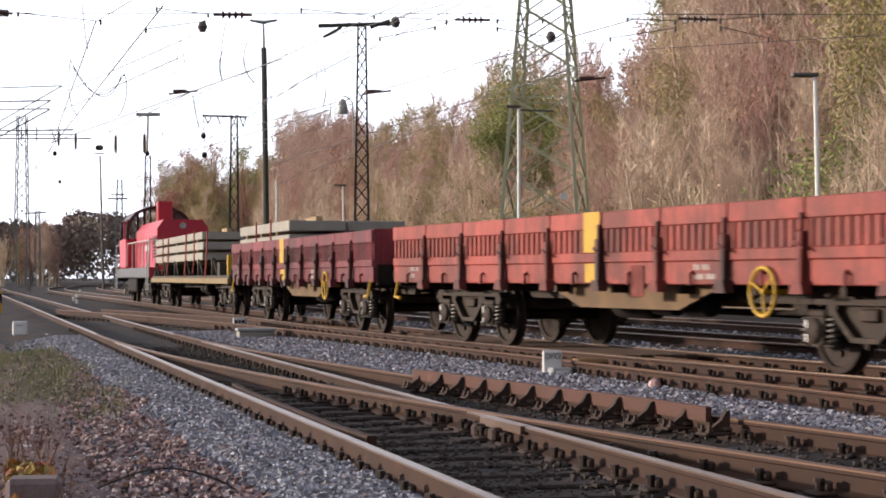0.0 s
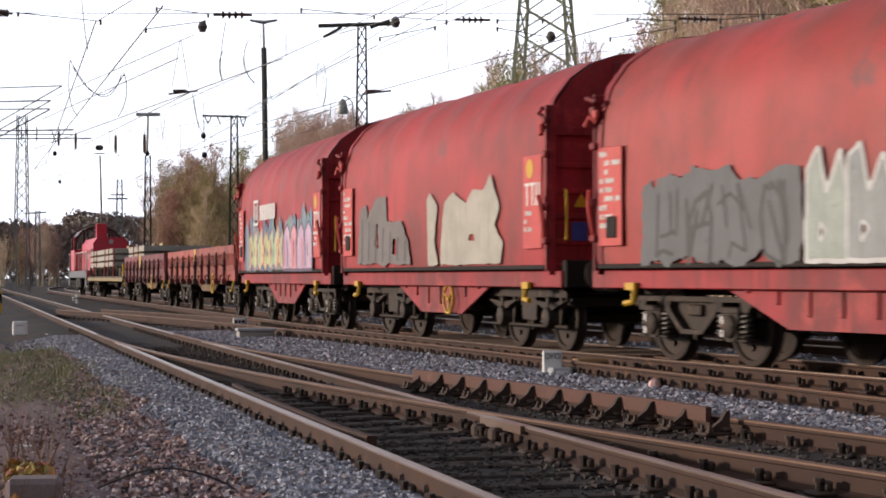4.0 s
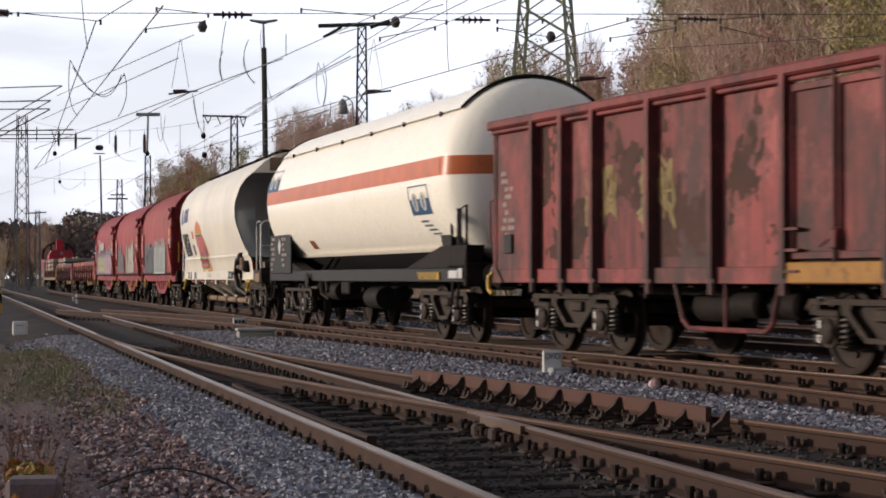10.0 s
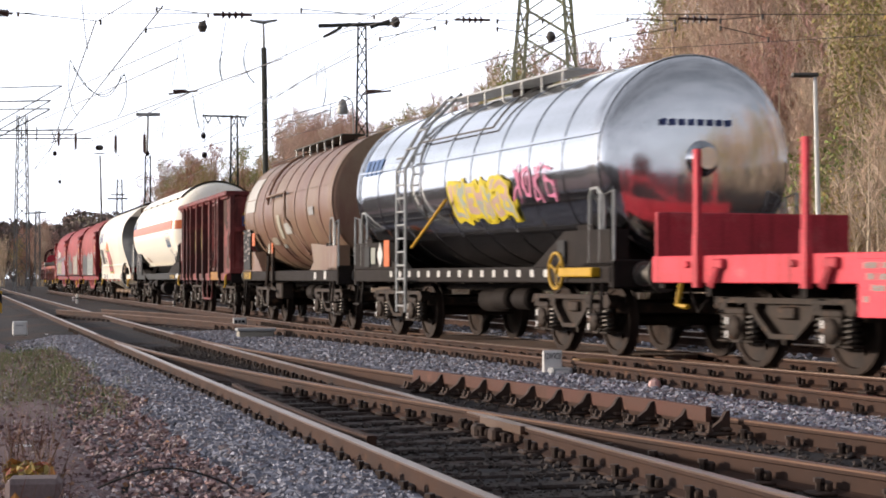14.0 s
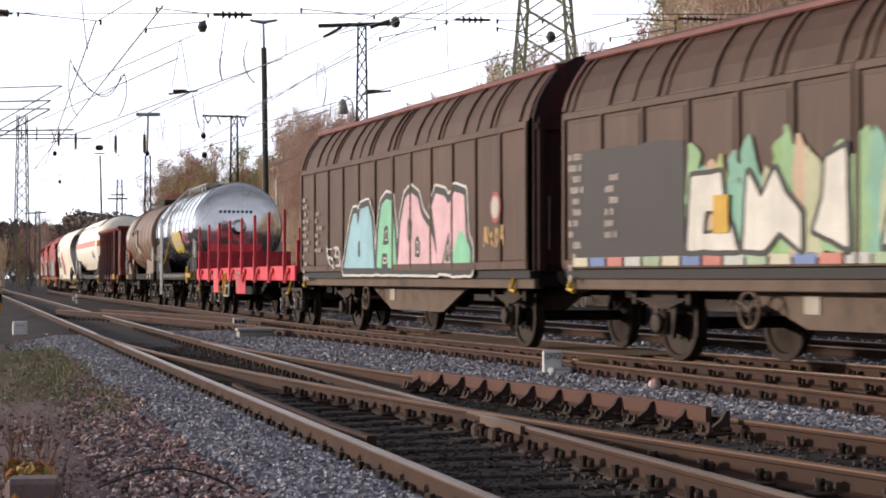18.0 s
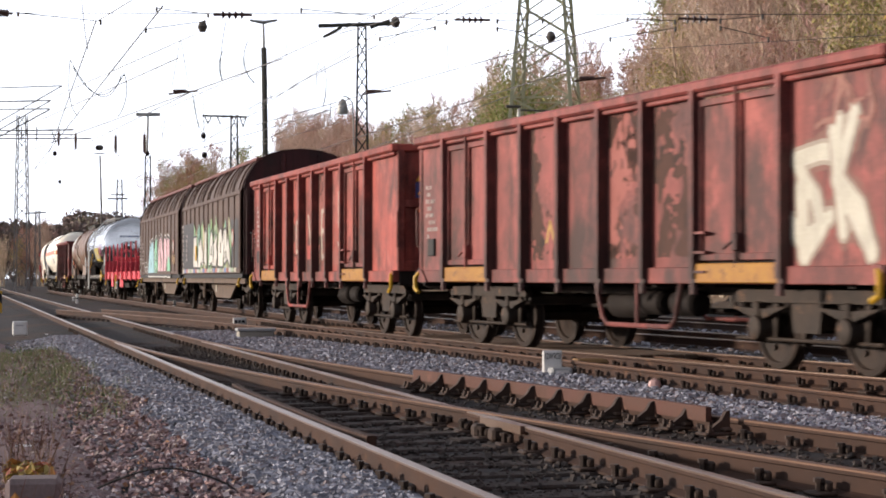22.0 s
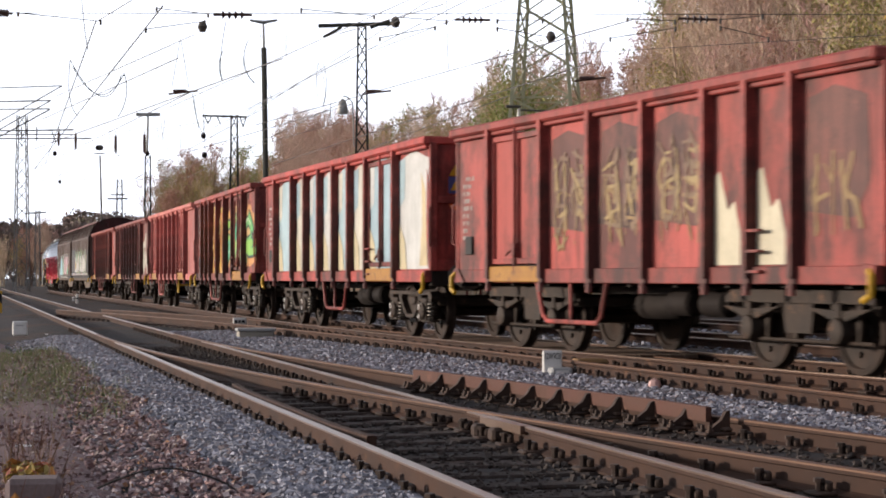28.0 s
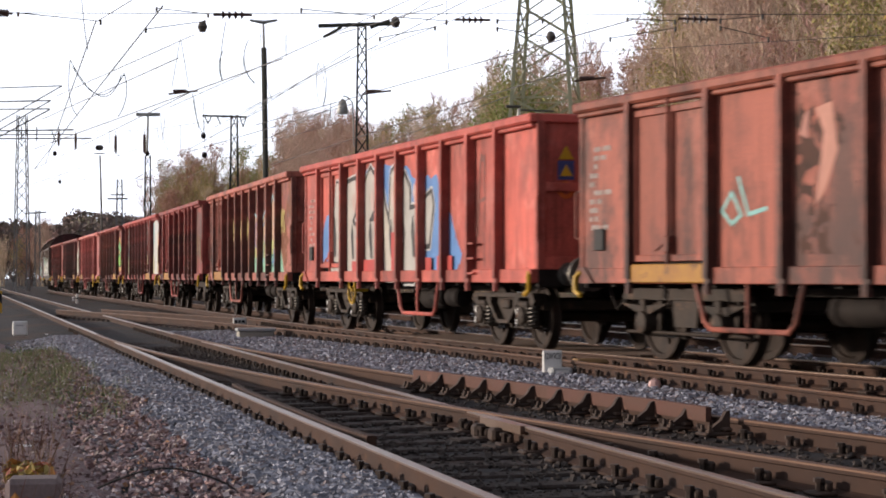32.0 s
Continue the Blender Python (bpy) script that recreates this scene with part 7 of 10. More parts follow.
    field(w, [(.3, 1.75), (.15, 2.5), (.3, 2.75), (.0, 2.8), (-.1, 2.3), (.12, 1.9)], colour(.7, .3, .22), "faded pink brush mark")
    field(w, [(.6, 2.5), (.5, 2.7), (.42, 2.75), (.45, 2.45)], colour(.6, .25, .2), "faded pink brush mark")
    out['last'] = w
    return out


# ---- covered coil wagons ----
def coil_wagon(label, tone, seed, style):
    length = 12.03
    w = thing("coil_wagon", label, "goods wagon", "hooded coil wagons")
    cloth = material("hood_cloth", tuple((tone[0] * .85, tone[1] * .62, tone[2] * .8)), 0.6, 0, tuple(c * .5 for c in tone), .7, .9, bump=.12, fine=30, third=(.13, .06, .06), third_at=.58, third_scale=.7, streak=tuple(c * .55 for c in tone), lift=.12, dirt=((.1, .03, .03), .6, .4))
    red = body_paint("coil_red", (.42, .03, .036), (.28, .025, .028), (.5, .07, .06), .3)
    h = length / 2 - .98
    prof = [(1.40, 1.15), (1.42, 1.25), (1.43, 2.0), (1.42, 2.75), (1.39, 3.05), (1.28, 3.38), (1.05, 3.68), (.72, 3.91), (.36, 4.03), (0, 4.07)]
    prof = prof + [(-y, z) for y, z in reversed(prof[:-1])]
    rings, n = [], 57
    for i in range(n):
        x = -h + .12 + (2 * h - .24) * i / (n - 1)
        sag = .028 * abs(math.sin(math.pi * i * 7 / (n - 1)))
        ring = []
        for y, z in prof:
            wv = .012 * noise.noise((x * 1.5, z * 1.2 + seed, y))
            ring.append((x, y * (1 - sag * .5) + math.copysign(wv, y), z - (sag * .9 if z > 3 else 0) + wv))
        rings.append(ring)
    part("hood", Shape().sweep(len(prof), rings, False, True), cloth, w, "red weathered tarpaulin hood")
    hem = Shape()
    for sy in (1, -1):
        hem.box(-h + .05, h - .05, sy * 1.40, sy * 1.45, 1.12, 1.18, .01)
    part("hem_bar", hem, DARK_STEEL, w)
    for sx in (1, -1):
        inner = [(y * .985, z - .01) for y, z in prof]
        wall = part("end_wall", Shape().slab(inner, 'x', sx * (h - .12), sx * h), red, w, "dark red steel end wall with ribs")
        part("end_rib", Shape().box(sx * h, sx * (h + .06), -1.38, 1.38, 2.9, 3.02, .01), red, wall)
        part("end_rib", Shape().box(sx * h, sx * (h + .05), -1.38, 1.38, 1.05, 1.2, .01), red, wall)
        for y in (-1.36, -.48, .42, 1.36):
            part("end_rib", Shape().box(sx * h, sx * (h + .06), y - .05, y + .05, 1.05, 3.3 if abs(y) > 1 else 3.9, .01), red, wall)
        for k in range(4):
            part("end_rib", Shape().box(sx * h, sx * (h + .035), -1.3, 1.3, 1.45 + k * .34, 1.52 + k * .34, .01), red, wall)
        rim = [(y * 1.012, z + .015) for y, z in prof]
        rr = [[(x, y, z) for y, z in rim] for x in (sx * (h - .16), sx * (h - .02))]
        part("hood_rim", Shape().sweep(len(rim), rr, False, True), red, w)
        for sy in (1, -1):
            lock = Shape()
            lock.rod((sx * (h + .03), sy * 1.43, 1.1), (sx * (h + .03), sy * 1.43, 3.3), .03)
            for z in (1.45, 1.9, 2.6, 3.05):
                lock.box(sx * (h - .05), sx * (h + .1), sy * 1.40, sy * 1.49, z, z + .1, .02)
            lock.tube([(sx * (h + .02), sy * 1.44, 3.12), (sx * (h - .1), sy * 1.5, 3.2), (sx * (h + .1), sy * 1.52, 3.25)], .03)
            part("hood_lock", lock, red, w, "red locking gear of the hood")
        warning(w, sx * (h + .03) - .03, .95, 1.95)
        part("end_sign", Shape().box(sx * (h + .04) - .01, sx * (h + .04), .86, 1.08, 1.5, 1.75), colour(.06, .1, .4), w, "blue square sign")
        for sy in (1, -1):
            part("grab_rail", Shape().tube([(sx * (h + .1), sy * 1.2, 1.5), (sx * (h + .2), sy * 1.22, 1.52), (sx * (h + .2), sy * 1.22, 2.15), (sx * (h + .1), sy * 1.2, 2.18)], .02), YELLOW, w, "yellow grab rail")
    belly = Shape()
    for sy in (1, -1):
        belly.slab([(-2.3, .9), (2.3, .9), (1.0, .46), (-1.0, .46)], 'y', sy * 1.18, sy * 1.22)
        belly.box(-h - .3, h + .3, sy * 1.22, sy * 1.34, .88, 1.1, .012)
        for k in range(7):
            x = -1.8 + k * .6
            belly.box(x - .03, x + .03, sy * 1.2, sy * 1.25, .6 + .12 * max(0, abs(k - 3) - 1), .95, .01)
    part("side_sill", belly, red, w, "red fish-bellied side sill")
    for sx in (1, -1):
        part("corner_step", Shape().tube([(sx * (h - .9), 1.36, .95), (sx * (h - .9), 1.4, .72), (sx * (h - .7), 1.4, .7)], .04).box(sx * (h - .95), sx * (h - .72), 1.36, 1.42, .86, .95), YELLOW, w, "yellow corner step")
    underframe(w, length)
    add_bogie(w, 3.3, style == 1), add_bogie(w, -3.3, style == 1)
    ends(w, length)
    surf = lambda z: 1.437
    bright = colour(.75, .09, .08)
    part("label_board", Shape().box(h - .72, h - .12, 1.445, 1.462, 1.4, 2.62, .006), bright, w, "bright red label board")
    small_print(w, 1.464, h - .16, 2.5, 9, seed, .5, WHITE)
    part("card_holder", Shape().box(h - .6, h - .34, 1.462, 1.48, 1.5, 1.76, .006), DARK_STEEL, w, "grey card holder")
    part("label_board", Shape().box(-h + .1, -h + .78, 1.445, 1.462, 1.4, 2.66, .006), bright, w, "bright red label board")
    part("round_sign", Shape().lathe([(1.463, .0), (1.468, .13)], (-h + .52, 0, 2.48), 'y', 16, False), YELLOW, w, "round yellow sign")
    for k, strokes in enumerate((((0, .17, .27, .31), (.06, .11, 0, .27)), ((0, .17, .27, .31), (.06, .11, 0, .27)), ((0, .05, 0, .31), (.11, .16, 0, .31), (.05, .11, 0, .05)))):
        for a, b, c, d in strokes:
            part("lettering", Shape().box(-h + .7 - k * .2 - b, -h + .7 - k * .2 - a, 1.463, 1.468, 1.98 + c, 1.98 + d), WHITE, w, "white letters TTU")
    small_print(w, 1.464, -h + .72, 1.85, 3, seed + 5, .5, WHITE)
    for sx in (1, -1):
        part("release_lever", Shape().tube([(sx * (h - .06), 1.46, 2.95), (sx * (h + .02), 1.52, 3.02), (sx * (h + .1), 1.54, 2.9)], .035).box(sx * (h - .12), sx * (h + .02), 1.44, 1.5, 2.98, 3.1, .02), bright, w, "bright red release lever")
        part("release_lever", Shape().tube([(sx * (h + .02), 1.46, 1.5), (sx * (h + .05), 1.52, 1.9), (sx * (h - .02), 1.54, 2.1)], .03), bright, w, "bright red release lever")
    face = lambda z: 1.448
    if style == 0:
        x, z = 2.86, 2.2
        for a, b, c, d in ((0, .62, 0, .06), (0, .62, .52, .58), (0, .06, .06, .52), (.56, .62, .06, .52), (.15, .23, .13, .46), (.36, .44, .13, .46)):
            part("faded_mark", Shape().box(x - b, x - a, 1.452, 1.456 + .0006 * (c > 0), z + c, z + d), WHITE, w, "white operator's mark")
        for i in range(8):
            part("faded_mark", Shape().box(x - 1.02 - i * .25, x - .84 - i * .25, 1.452, 1.456, z + .1, z + .44), WHITE, w, "white operator's mark")
        spray_cloud(w, face, 4.0, -4.1, 1.18, 2.5, ((.12, .2, .34), (.16, .3, .42), (.2, .36, .32), (.3, .32, .36), (.1, .16, .26)), 161)
        acid, lilac = ((.72, .72, .3), (.55, .72, .45), (.8, .62, .32)), ((.72, .5, .66), (.8, .35, .4), (.66, .45, .6))
        wild = []
        for k in range(6):
            a, b = 3.35 - k * .7, 3.35 - (k + 1.05) * .7
            wild.append(([(a + .1, 1.2), (a - .05, 1.62), (a + .08, 1.9), (a - .25, 2.02 + .06 * (k % 3)), (a - .34, 1.72), (b - .02, 2.06 - .05 * (k % 2)), (b + .12, 1.6), (b - .05, 1.2), (a - .3, 1.34)], acid[k % 3], [[(a - .2, 1.45), (a - .28, 1.68), (a - .42, 1.5)]]))
        letters(w, face, wild, ((.035, (.5, .13, .17)),), .006, 171)
        for k in range(14):
            x = 3.3 - k * .3
            sprayed(w, face, [(x, 1.3), (x - .1, 1.6), (x + .02, 1.85), (x - .06, 1.87), (x - .2, 1.6), (x - .1, 1.28)], ((.55, .16, .2), (.35, .55, .4), (.85, .7, .45))[k % 3], "sprayed inner stroke", .012 + .0001 * k, 0, (), .02, 180 + k)
        soft = []
        for k in range(4):
            a, b = -1.0 - k * .78, -1.0 - (k + .94) * .78
            soft.append(([(a, 1.2), (a, 1.7), (a - .14, 1.98), (a - .42, 2.1), (b + .06, 1.95), (b, 1.6), (b, 1.2)], lilac[k % 3], [[(a - .28, 1.45), (a - .28, 1.72), (a - .42, 1.78), (a - .46, 1.45)]] if k % 2 else []))
        letters(w, face, soft, ((.06, (.12, .07, .14)),), .006, 175)
        for k in range(9):
            x = -1.1 - k * .33
            sprayed(w, face, [(x, 1.25), (x - .02, 1.5), (x + .06, 1.8), (x - .02, 1.84), (x - .14, 1.5), (x - .1, 1.24)], ((.75, .2, .25), (.3, .2, .4), (.85, .6, .7))[k % 3], "sprayed inner stroke", .012 + .0001 * k, 0, (), .03, 190 + k)
    elif style == 1:
        sprayed(w, face, [(4.0, 1.25), (3.84, 2.2), (3.45, 2.3), (3.36, 2.05), (2.89, 2.35), (2.26, 2.39), (2.18, 1.95), (1.41, 1.94), (1.0, 1.6), (.85, 1.22)], (.2, .17, .16), "faded dark grey letters", .004, 0, [[(2.95, 1.55), (2.9, 1.95), (2.7, 1.95), (2.7, 1.55)], [(1.9, 1.4), (1.85, 1.65), (1.65, 1.65), (1.65, 1.4)]], .06, 63)
        for k in range(7):
            x = 3.75 - k * .42
            sprayed(w, face, [(x, 1.28), (x - .05, 2.05 - .07 * k), (x - .13, 2.05 - .07 * k), (x - .1, 1.28)], (.09, .08, .08), "dark spray stroke", .006 + .0001 * k, 0, (), .02, 64 + k)
        putty = (.52, .48, .4)
        sprayed(w, face, [(-.05, 1.2), (.03, 2.25), (-.14, 2.36), (-.5, 2.11), (-.36, 1.59), (-.57, 1.19)], putty, "faded putty-grey letters", .004, 0, (), .025, 65)
        sprayed(w, face, [(-.64, 1.2), (-.74, 1.88), (-.86, 2.18), (-1.27, 2.3), (-1.86, 2.12), (-2.17, 2.31), (-2.6, 2.26), (-2.9, 2.5), (-3.3, 2.01), (-3.07, 1.75), (-3.41, 1.52), (-3.35, 1.21)], putty, "faded putty-grey letters", .004, 0, [[(-1.95, 1.55), (-2.0, 1.65), (-2.2, 1.65), (-2.25, 1.55)]], .025, 66)
        hand_wheel(w, -.6, 1.3, .68, .22)
    else:
        sprayed(w, face, [(3.8, 1.2), (3.8, 2.1), (2.6, 2.25), (1.5, 2.1), (.4, 2.2), (.4, 1.2)], (.13, .13, .14), "dark grey sprayed field", .004, 0, (), .12, 67)
        pale = []
        for k in range(5):
            a, b = .3 - k * .72, .3 - (k + .95) * .72
            pale.append(([(a, 1.2), (a - .02, 2.1 + .1 * (k % 2)), (a - .2, 2.3), (a - .34, 1.8), (b + .1, 2.25 - .08 * (k % 3)), (b, 1.9), (b, 1.2)], ((.42, .47, .42), (.34, .36, .36))[k % 2], [[(a - .2, 1.3), (a - .22, 1.6), (a - .36, 1.5)]]))
        letters(w, face, pale, ((.05, (.72, .7, .68)),), .006, 68)
        graffiti(w, face, 3.6, .6, 1.2, 2.0, [(.05, .05, .05)], (.3, .3, .3), 69, 4, None, fat=.07)
    return w


# ---- grain hopper ----
def hopper_wagon(length):
    w = thing("hopper_wagon", "cream-grey covered hopper wagon with orange graffiti", "goods wagon")
    skin = material("hopper_skin", (.72, .66, .55), .36, 0, (.6, .56, .48), .5, .5, bump=.03, third=(.55, .46, .33), third_at=.68, third_scale=.8, streak=(.66, .6, .49), lift=.04, dirt=((.5, .46, .39), .4, .5))
    plate_grey = material("end_sheet_grey", (.3, .3, .29), .5, .05, (.24, .24, .235), .5, .9, third=(.15, .14, .135), third_at=.62, third_scale=1.2, lift=.06)
    brown = material("dusty_brown", (.3, .2, .13), .75, 0, (.2, .13, .09), .5, 3, third=(.4, .3, .2), third_at=.58, lift=.2)
    h = length / 2 - .75
    low = [(1.34, 1.18), (1.37, 1.48), (1.405, 1.55), (1.37, 1.6), (1.43, 2.0), (1.48, 2.45), (1.49, 2.85), (1.43, 3.2), (1.27, 3.52), (1.01, 3.78), (.7, 3.95), (.35, 4.03), (0, 4.06)]
    pz, py = [q[1] for q in low], [q[0] for q in low]
    surf = lambda z: float(np.interp(z, pz, py))
    zs = [1.18, 1.4, 1.5, 1.55, 1.6] + [1.6 + .09 * i for i in range(1, 21)] + [3.44, 3.5, 3.55, 3.66, 3.78, 3.87, 3.95, 4.0, 4.03, 4.06]
    half = [(surf(z), z) for z in zs]
    full = half + [(-y, z) for y, z in reversed(half[:-1])]

    def rear(z):
        return float(np.interp(z, [1.18, 1.5, 1.6, 1.66, 1.8, 1.94, 2.1, 2.26, 2.4, 2.55, 2.7, 2.88, 3.1, 3.36, 3.44, 3.5, 3.56], [-7.35, -7.2, -6.75, -6.45, -6.2, -5.93, -5.66, -5.4, -5.22, -5.14, -5.15, -5.25, -5.5, -5.86, -6.2, -6.75, -7.0]))

    def front(z):
        return float(np.interp(z, [1.18, 1.55, 1.9, 2.5, 3.1, 3.6, 4.06], [7.3, 6.7, 6.75, 7.05, 7.2, 7.15, 6.95]))

    n = 40
    rings = [[(rear(z) + (front(z) - rear(z)) * i / n, y, z) for y, z in full] for i in range(n + 1)]
    part("hopper_body", Shape().sweep(len(full), rings, False, True), skin, w, "smooth cream-grey hopper shell with rounded shoulders")
    for edge, sx in ((rear, -1), (front, 1)):
        s, v = Shape(), []
        rows = [1.5 + i * .1 for i in range(21)]
        across = [(1, 0), (.86, .16), (.68, .24), (.5, .06), (.25, -.02), (0, -.03), (-.25, -.02), (-.5, .06), (-.68, .24), (-.86, .16), (-1, 0)]
        for z in rows:
            bow = math.sin(math.pi * (z - 1.5) / 2.0)
            v += [(edge(z) - sx * (.02 - out * bow), a * (surf(z) - .015), z) for a, out in across]
        k = len(across)
        s.add(v, [(i * k + j, i * k + j + 1, (i + 1) * k + j + 1, (i + 1) * k + j) for i in range(len(rows) - 1) for j in range(k - 1)], True)
        part("end_sheet", s, plate_grey, w, "dark grey sloping end sheet under the hood")
    arch = [q for q in half if q[1] >= 3.5]
    arch = arch + [(-y, z) for y, z in reversed(arch[:-1])]
    for sx in (-1, 1):
        x = -7.0 if sx < 0 else 6.9
        part("end_hood", Shape().slab(arch, 'x', x, x + sx * .03), skin, w, "cream arched end hood")
    part("rust_patch", Shape().box(-7.04, -7.032, .62, .9, 3.55, 3.86), brown, w, "rust-brown patch on the end hood")
    part("rust_patch", Shape().box(-7.04, -7.032, -.42, -.25, 3.55, 3.95), brown, w, "rust-brown patch on the end hood")
    part("round_sign", Shape().lathe([(-7.045, .0), (-7.045, .09), (-7.03, .1)], (0, .22, 3.9), 'x', 16, False), colour(.1, .3, .8), w, "round blue sign")
    part("label_plate", Shape().box(-7.045, -7.03, -.85, -.55, 3.55, 3.86), colour(.45, .55, .7), w, "pale blue label plate")
    part("label_mark", Shape().box(-7.05, -7.045, -.76, -.64, 3.62, 3.8), YELLOW, w, "yellow mark on the label plate")
    lad = Shape()
    for y in (.33, -.03):
        lad.tube([(-7.15, y, 4.25), (-7.2, y, 3.6), (-8.1, y, 1.2)], .024)
    part("ladder", lad, GALV, w, "pale steel end ladder")
    for i in range(9):
        u = i / 8.5
        part("ladder_rung", Shape().rod((-7.2 - .88 * u, .33, 3.6 - 2.3 * u), (-7.2 - .88 * u, -.03, 3.6 - 2.3 * u), .017), GALV, w)
    rl = Shape().tube([(-8.15, 1.28, 1.2), (-8.15, 1.28, 2.22), (-8.18, 1.2, 2.32), (-8.18, -1.2, 2.32), (-8.15, -1.28, 2.22), (-8.15, -1.28, 1.2)], .024)
    rl.tube([(-7.55, 1.28, 1.2), (-7.55, 1.28, 2.22), (-7.65, 1.28, 2.32), (-8.15, 1.28, 2.3)], .024).tube([(-8.17, 1.28, 1.75), (-8.17, -1.28, 1.75)], .016)
    part("hand_rail", rl, GALV, w, "bent tube platform rail")
    part("hand_rail", Shape().tube([(8.15, 1.28, 1.2), (8.15, 1.28, 2.2), (8.15, -1.28, 2.2), (8.15, -1.28, 1.2)], .024), GALV, w)
    sill = Shape()
    for sy in (1, -1):
        sill.box(-7.3, 7.3, sy * 1.24, sy * 1.335, .95, 1.19, .012)
    part("side_sill", sill, skin, w, "cream side sill with rust streaks")
    for sx in (-1, 1):
        part("platform", Shape().box(sx * 7.25, sx * (h + .15), -1.3, 1.3, 1.12, 1.18), BOGIE_STEEL, w)
        part("end_box", Shape().box(sx * 7.3, sx * 8.0, 1.0, 1.3, .9, 1.12, .02), brown, w, "dusty brown end sill")
        part("corner_step", Shape().tube([(sx * 6.7, 1.34, .97), (sx * 6.7, 1.4, .72), (sx * 6.9, 1.4, .68)], .04).box(sx * 6.5, sx * 7.2, 1.3, 1.4, .9, .97), YELLOW, w, "yellow corner step")
    for k in range(5):
        x = -4.6 + k * 2.3
        hop = Shape().lathe([(.95, 1.0), (.72, .55), (.52, .2), (.4, .16), (.38, .2)], (x, .28, 0), 'z', 18)
        part("discharge_hopper", hop, skin, w, "cream conical discharge funnel under the body")
        part("valve_lever", Shape().box(x - .1, x + .12, 1.2, 1.3, .82, .95, .01).rod((x, 1.28, .86), (x + .38, 1.32, .9), .018), skin, w, "pale valve bracket with a red lever")
        part("valve_lever", Shape().rod((x + .1, 1.33, .88), (x + .42, 1.36, .92), .02), colour(.8, .15, .1), w, "red lever")
    part("discharge_pipe", Shape().rod((-5.4, .78, .42), (5.4, .78, .42), .075, .075, 12), brown, w, "dusty brown discharge pipe")
    for k in range(6):
        part("pipe_flange", Shape().rod((-5 + k * 2, .78, .42), (-4.93 + k * 2, .78, .42), .11, .11, 12), brown, w)
    part("hose", Shape().tube([(-5.5, 1.2, .6), (-5.1, 1.38, .75), (-4.95, 1.42, 1.1), (-5.2, 1.42, 1.42), (-5.6, 1.42, 1.5), (-6.0, 1.42, 1.42)], .065), BLACK, w, "thick black hose")
    part("hose", Shape().tube([(-5.4, 1.3, .9), (-5.55, 1.42, 1.25), (-5.9, 1.42, 1.32)], .05), BLACK, w, "black hose")
    part("filler_pipe", Shape().rod((-5.3, 1.4, 1.27), (-6.6, 1.4, 1.27), .055, .055, 12).rod((-6.0, 1.4, 1.2), (-6.0, 1.4, 1.5), .07, .07, 12), brown, w, "brown filler pipe with a valve")
    part("valve_cap", Shape().lathe([(1.3, .14), (1.46, .14), (1.5, .1)], (-6.7, 0, 1.28), 'y', 16), DARK_STEEL, w, "dark round valve cap")
    part("valve_cap", Shape().lathe([(1.3, .12), (1.46, .12), (1.5, .08)], (-5.85, 0, 1.5), 'y', 16), DARK_STEEL, w, "dark round valve cap")
    for y in (.46, -.46):
        part("roof_walkway", Shape().box(-6.7, 7.0, y - .11, y + .11, 4.05, 4.085), DARK_STEEL, w, "dark roof walkway")
    for k in range(9):
        part("walkway_bracket", Shape().box(-6.3 + k * 1.6, -6.1 + k * 1.6, .4, .66, 3.93, 4.05, .01), DARK_STEEL, w)
    s = Shape()
    for i in range(3):
        x = 6.05 - i * .34
        for z in (2.66, 2.76, 2.86, 2.96):
            k = (z - 2.66) * .3
            s.add([(x - k, surf(z) + .006, z), (x - .24 - k, surf(z) + .006, z), (x - .27 - k, surf(z + .1) + .006, z + .1), (x - .03 - k, surf(z + .1) + .006, z + .1)], [(0, 1, 2, 3)])
    part("operator_mark", s, colour(.08, .1, .36), w, "dark blue operator's mark")
    sprayed(w, surf, [(6.75, 2.62), (6.2, 2.62), (6.42, 3.08), (6.58, 3.08)], (.08, .1, .36), "dark blue operator's mark", .006, 0, [[(6.5, 2.62), (6.44, 2.62), (6.47, 2.85)]], 0, 0, .03)
    sprayed(w, surf, [(6.75, 2.32), (5.2, 2.32), (4.5, 1.66), (5.95, 1.64)], BLACK, "black data panel", .004, 0, (), 0)
    small_print(w, 0, 6.35, 2.2, 5, 71, .5, slope=lambda z: surf(z) + .01), small_print(w, 0, 5.6, 2.15, 5, 75, .5, slope=lambda z: surf(z) + .01)
    sprayed(w, surf, [(4.3, 1.95), (3.9, 1.98), (3.5, 1.68), (3.9, 1.66)], (.09, .09, .1), "dark painted-out patch")
    sprayed(w, surf, [(4.35, 2.36), (3.95, 2.36), (3.75, 2.14), (4.15, 2.14)], (.8, .2, .12), "small red sprayed square", .004, 0, (), .01)
    sprayed(w, surf, [(3.5, 2.2), (3.3, 2.5), (2.8, 2.6), (2.1, 2.48), (1.8, 2.2), (1.2, 1.95), (.55, 1.5), (.2, 1.22), (.9, 1.2), (2.3, 1.22), (2.6, 1.5)], (1.0, .33, .12), "orange sprayed cloud", .004, .02, (), .07, 72)
    body = [(3.32, 2.22), (1.95, 2.2), (1.05, 1.72), (.7, 1.28), (2.4, 1.3), (2.75, 1.75)]
    sprayed(w, surf, body, (.45, .8, .15), "thin green sprayed rim", .006, .05, (), .01, 73)
    sprayed(w, surf, body, (.03, .03, .03), "black sprayed base", .0075, .02, (), .01, 73)
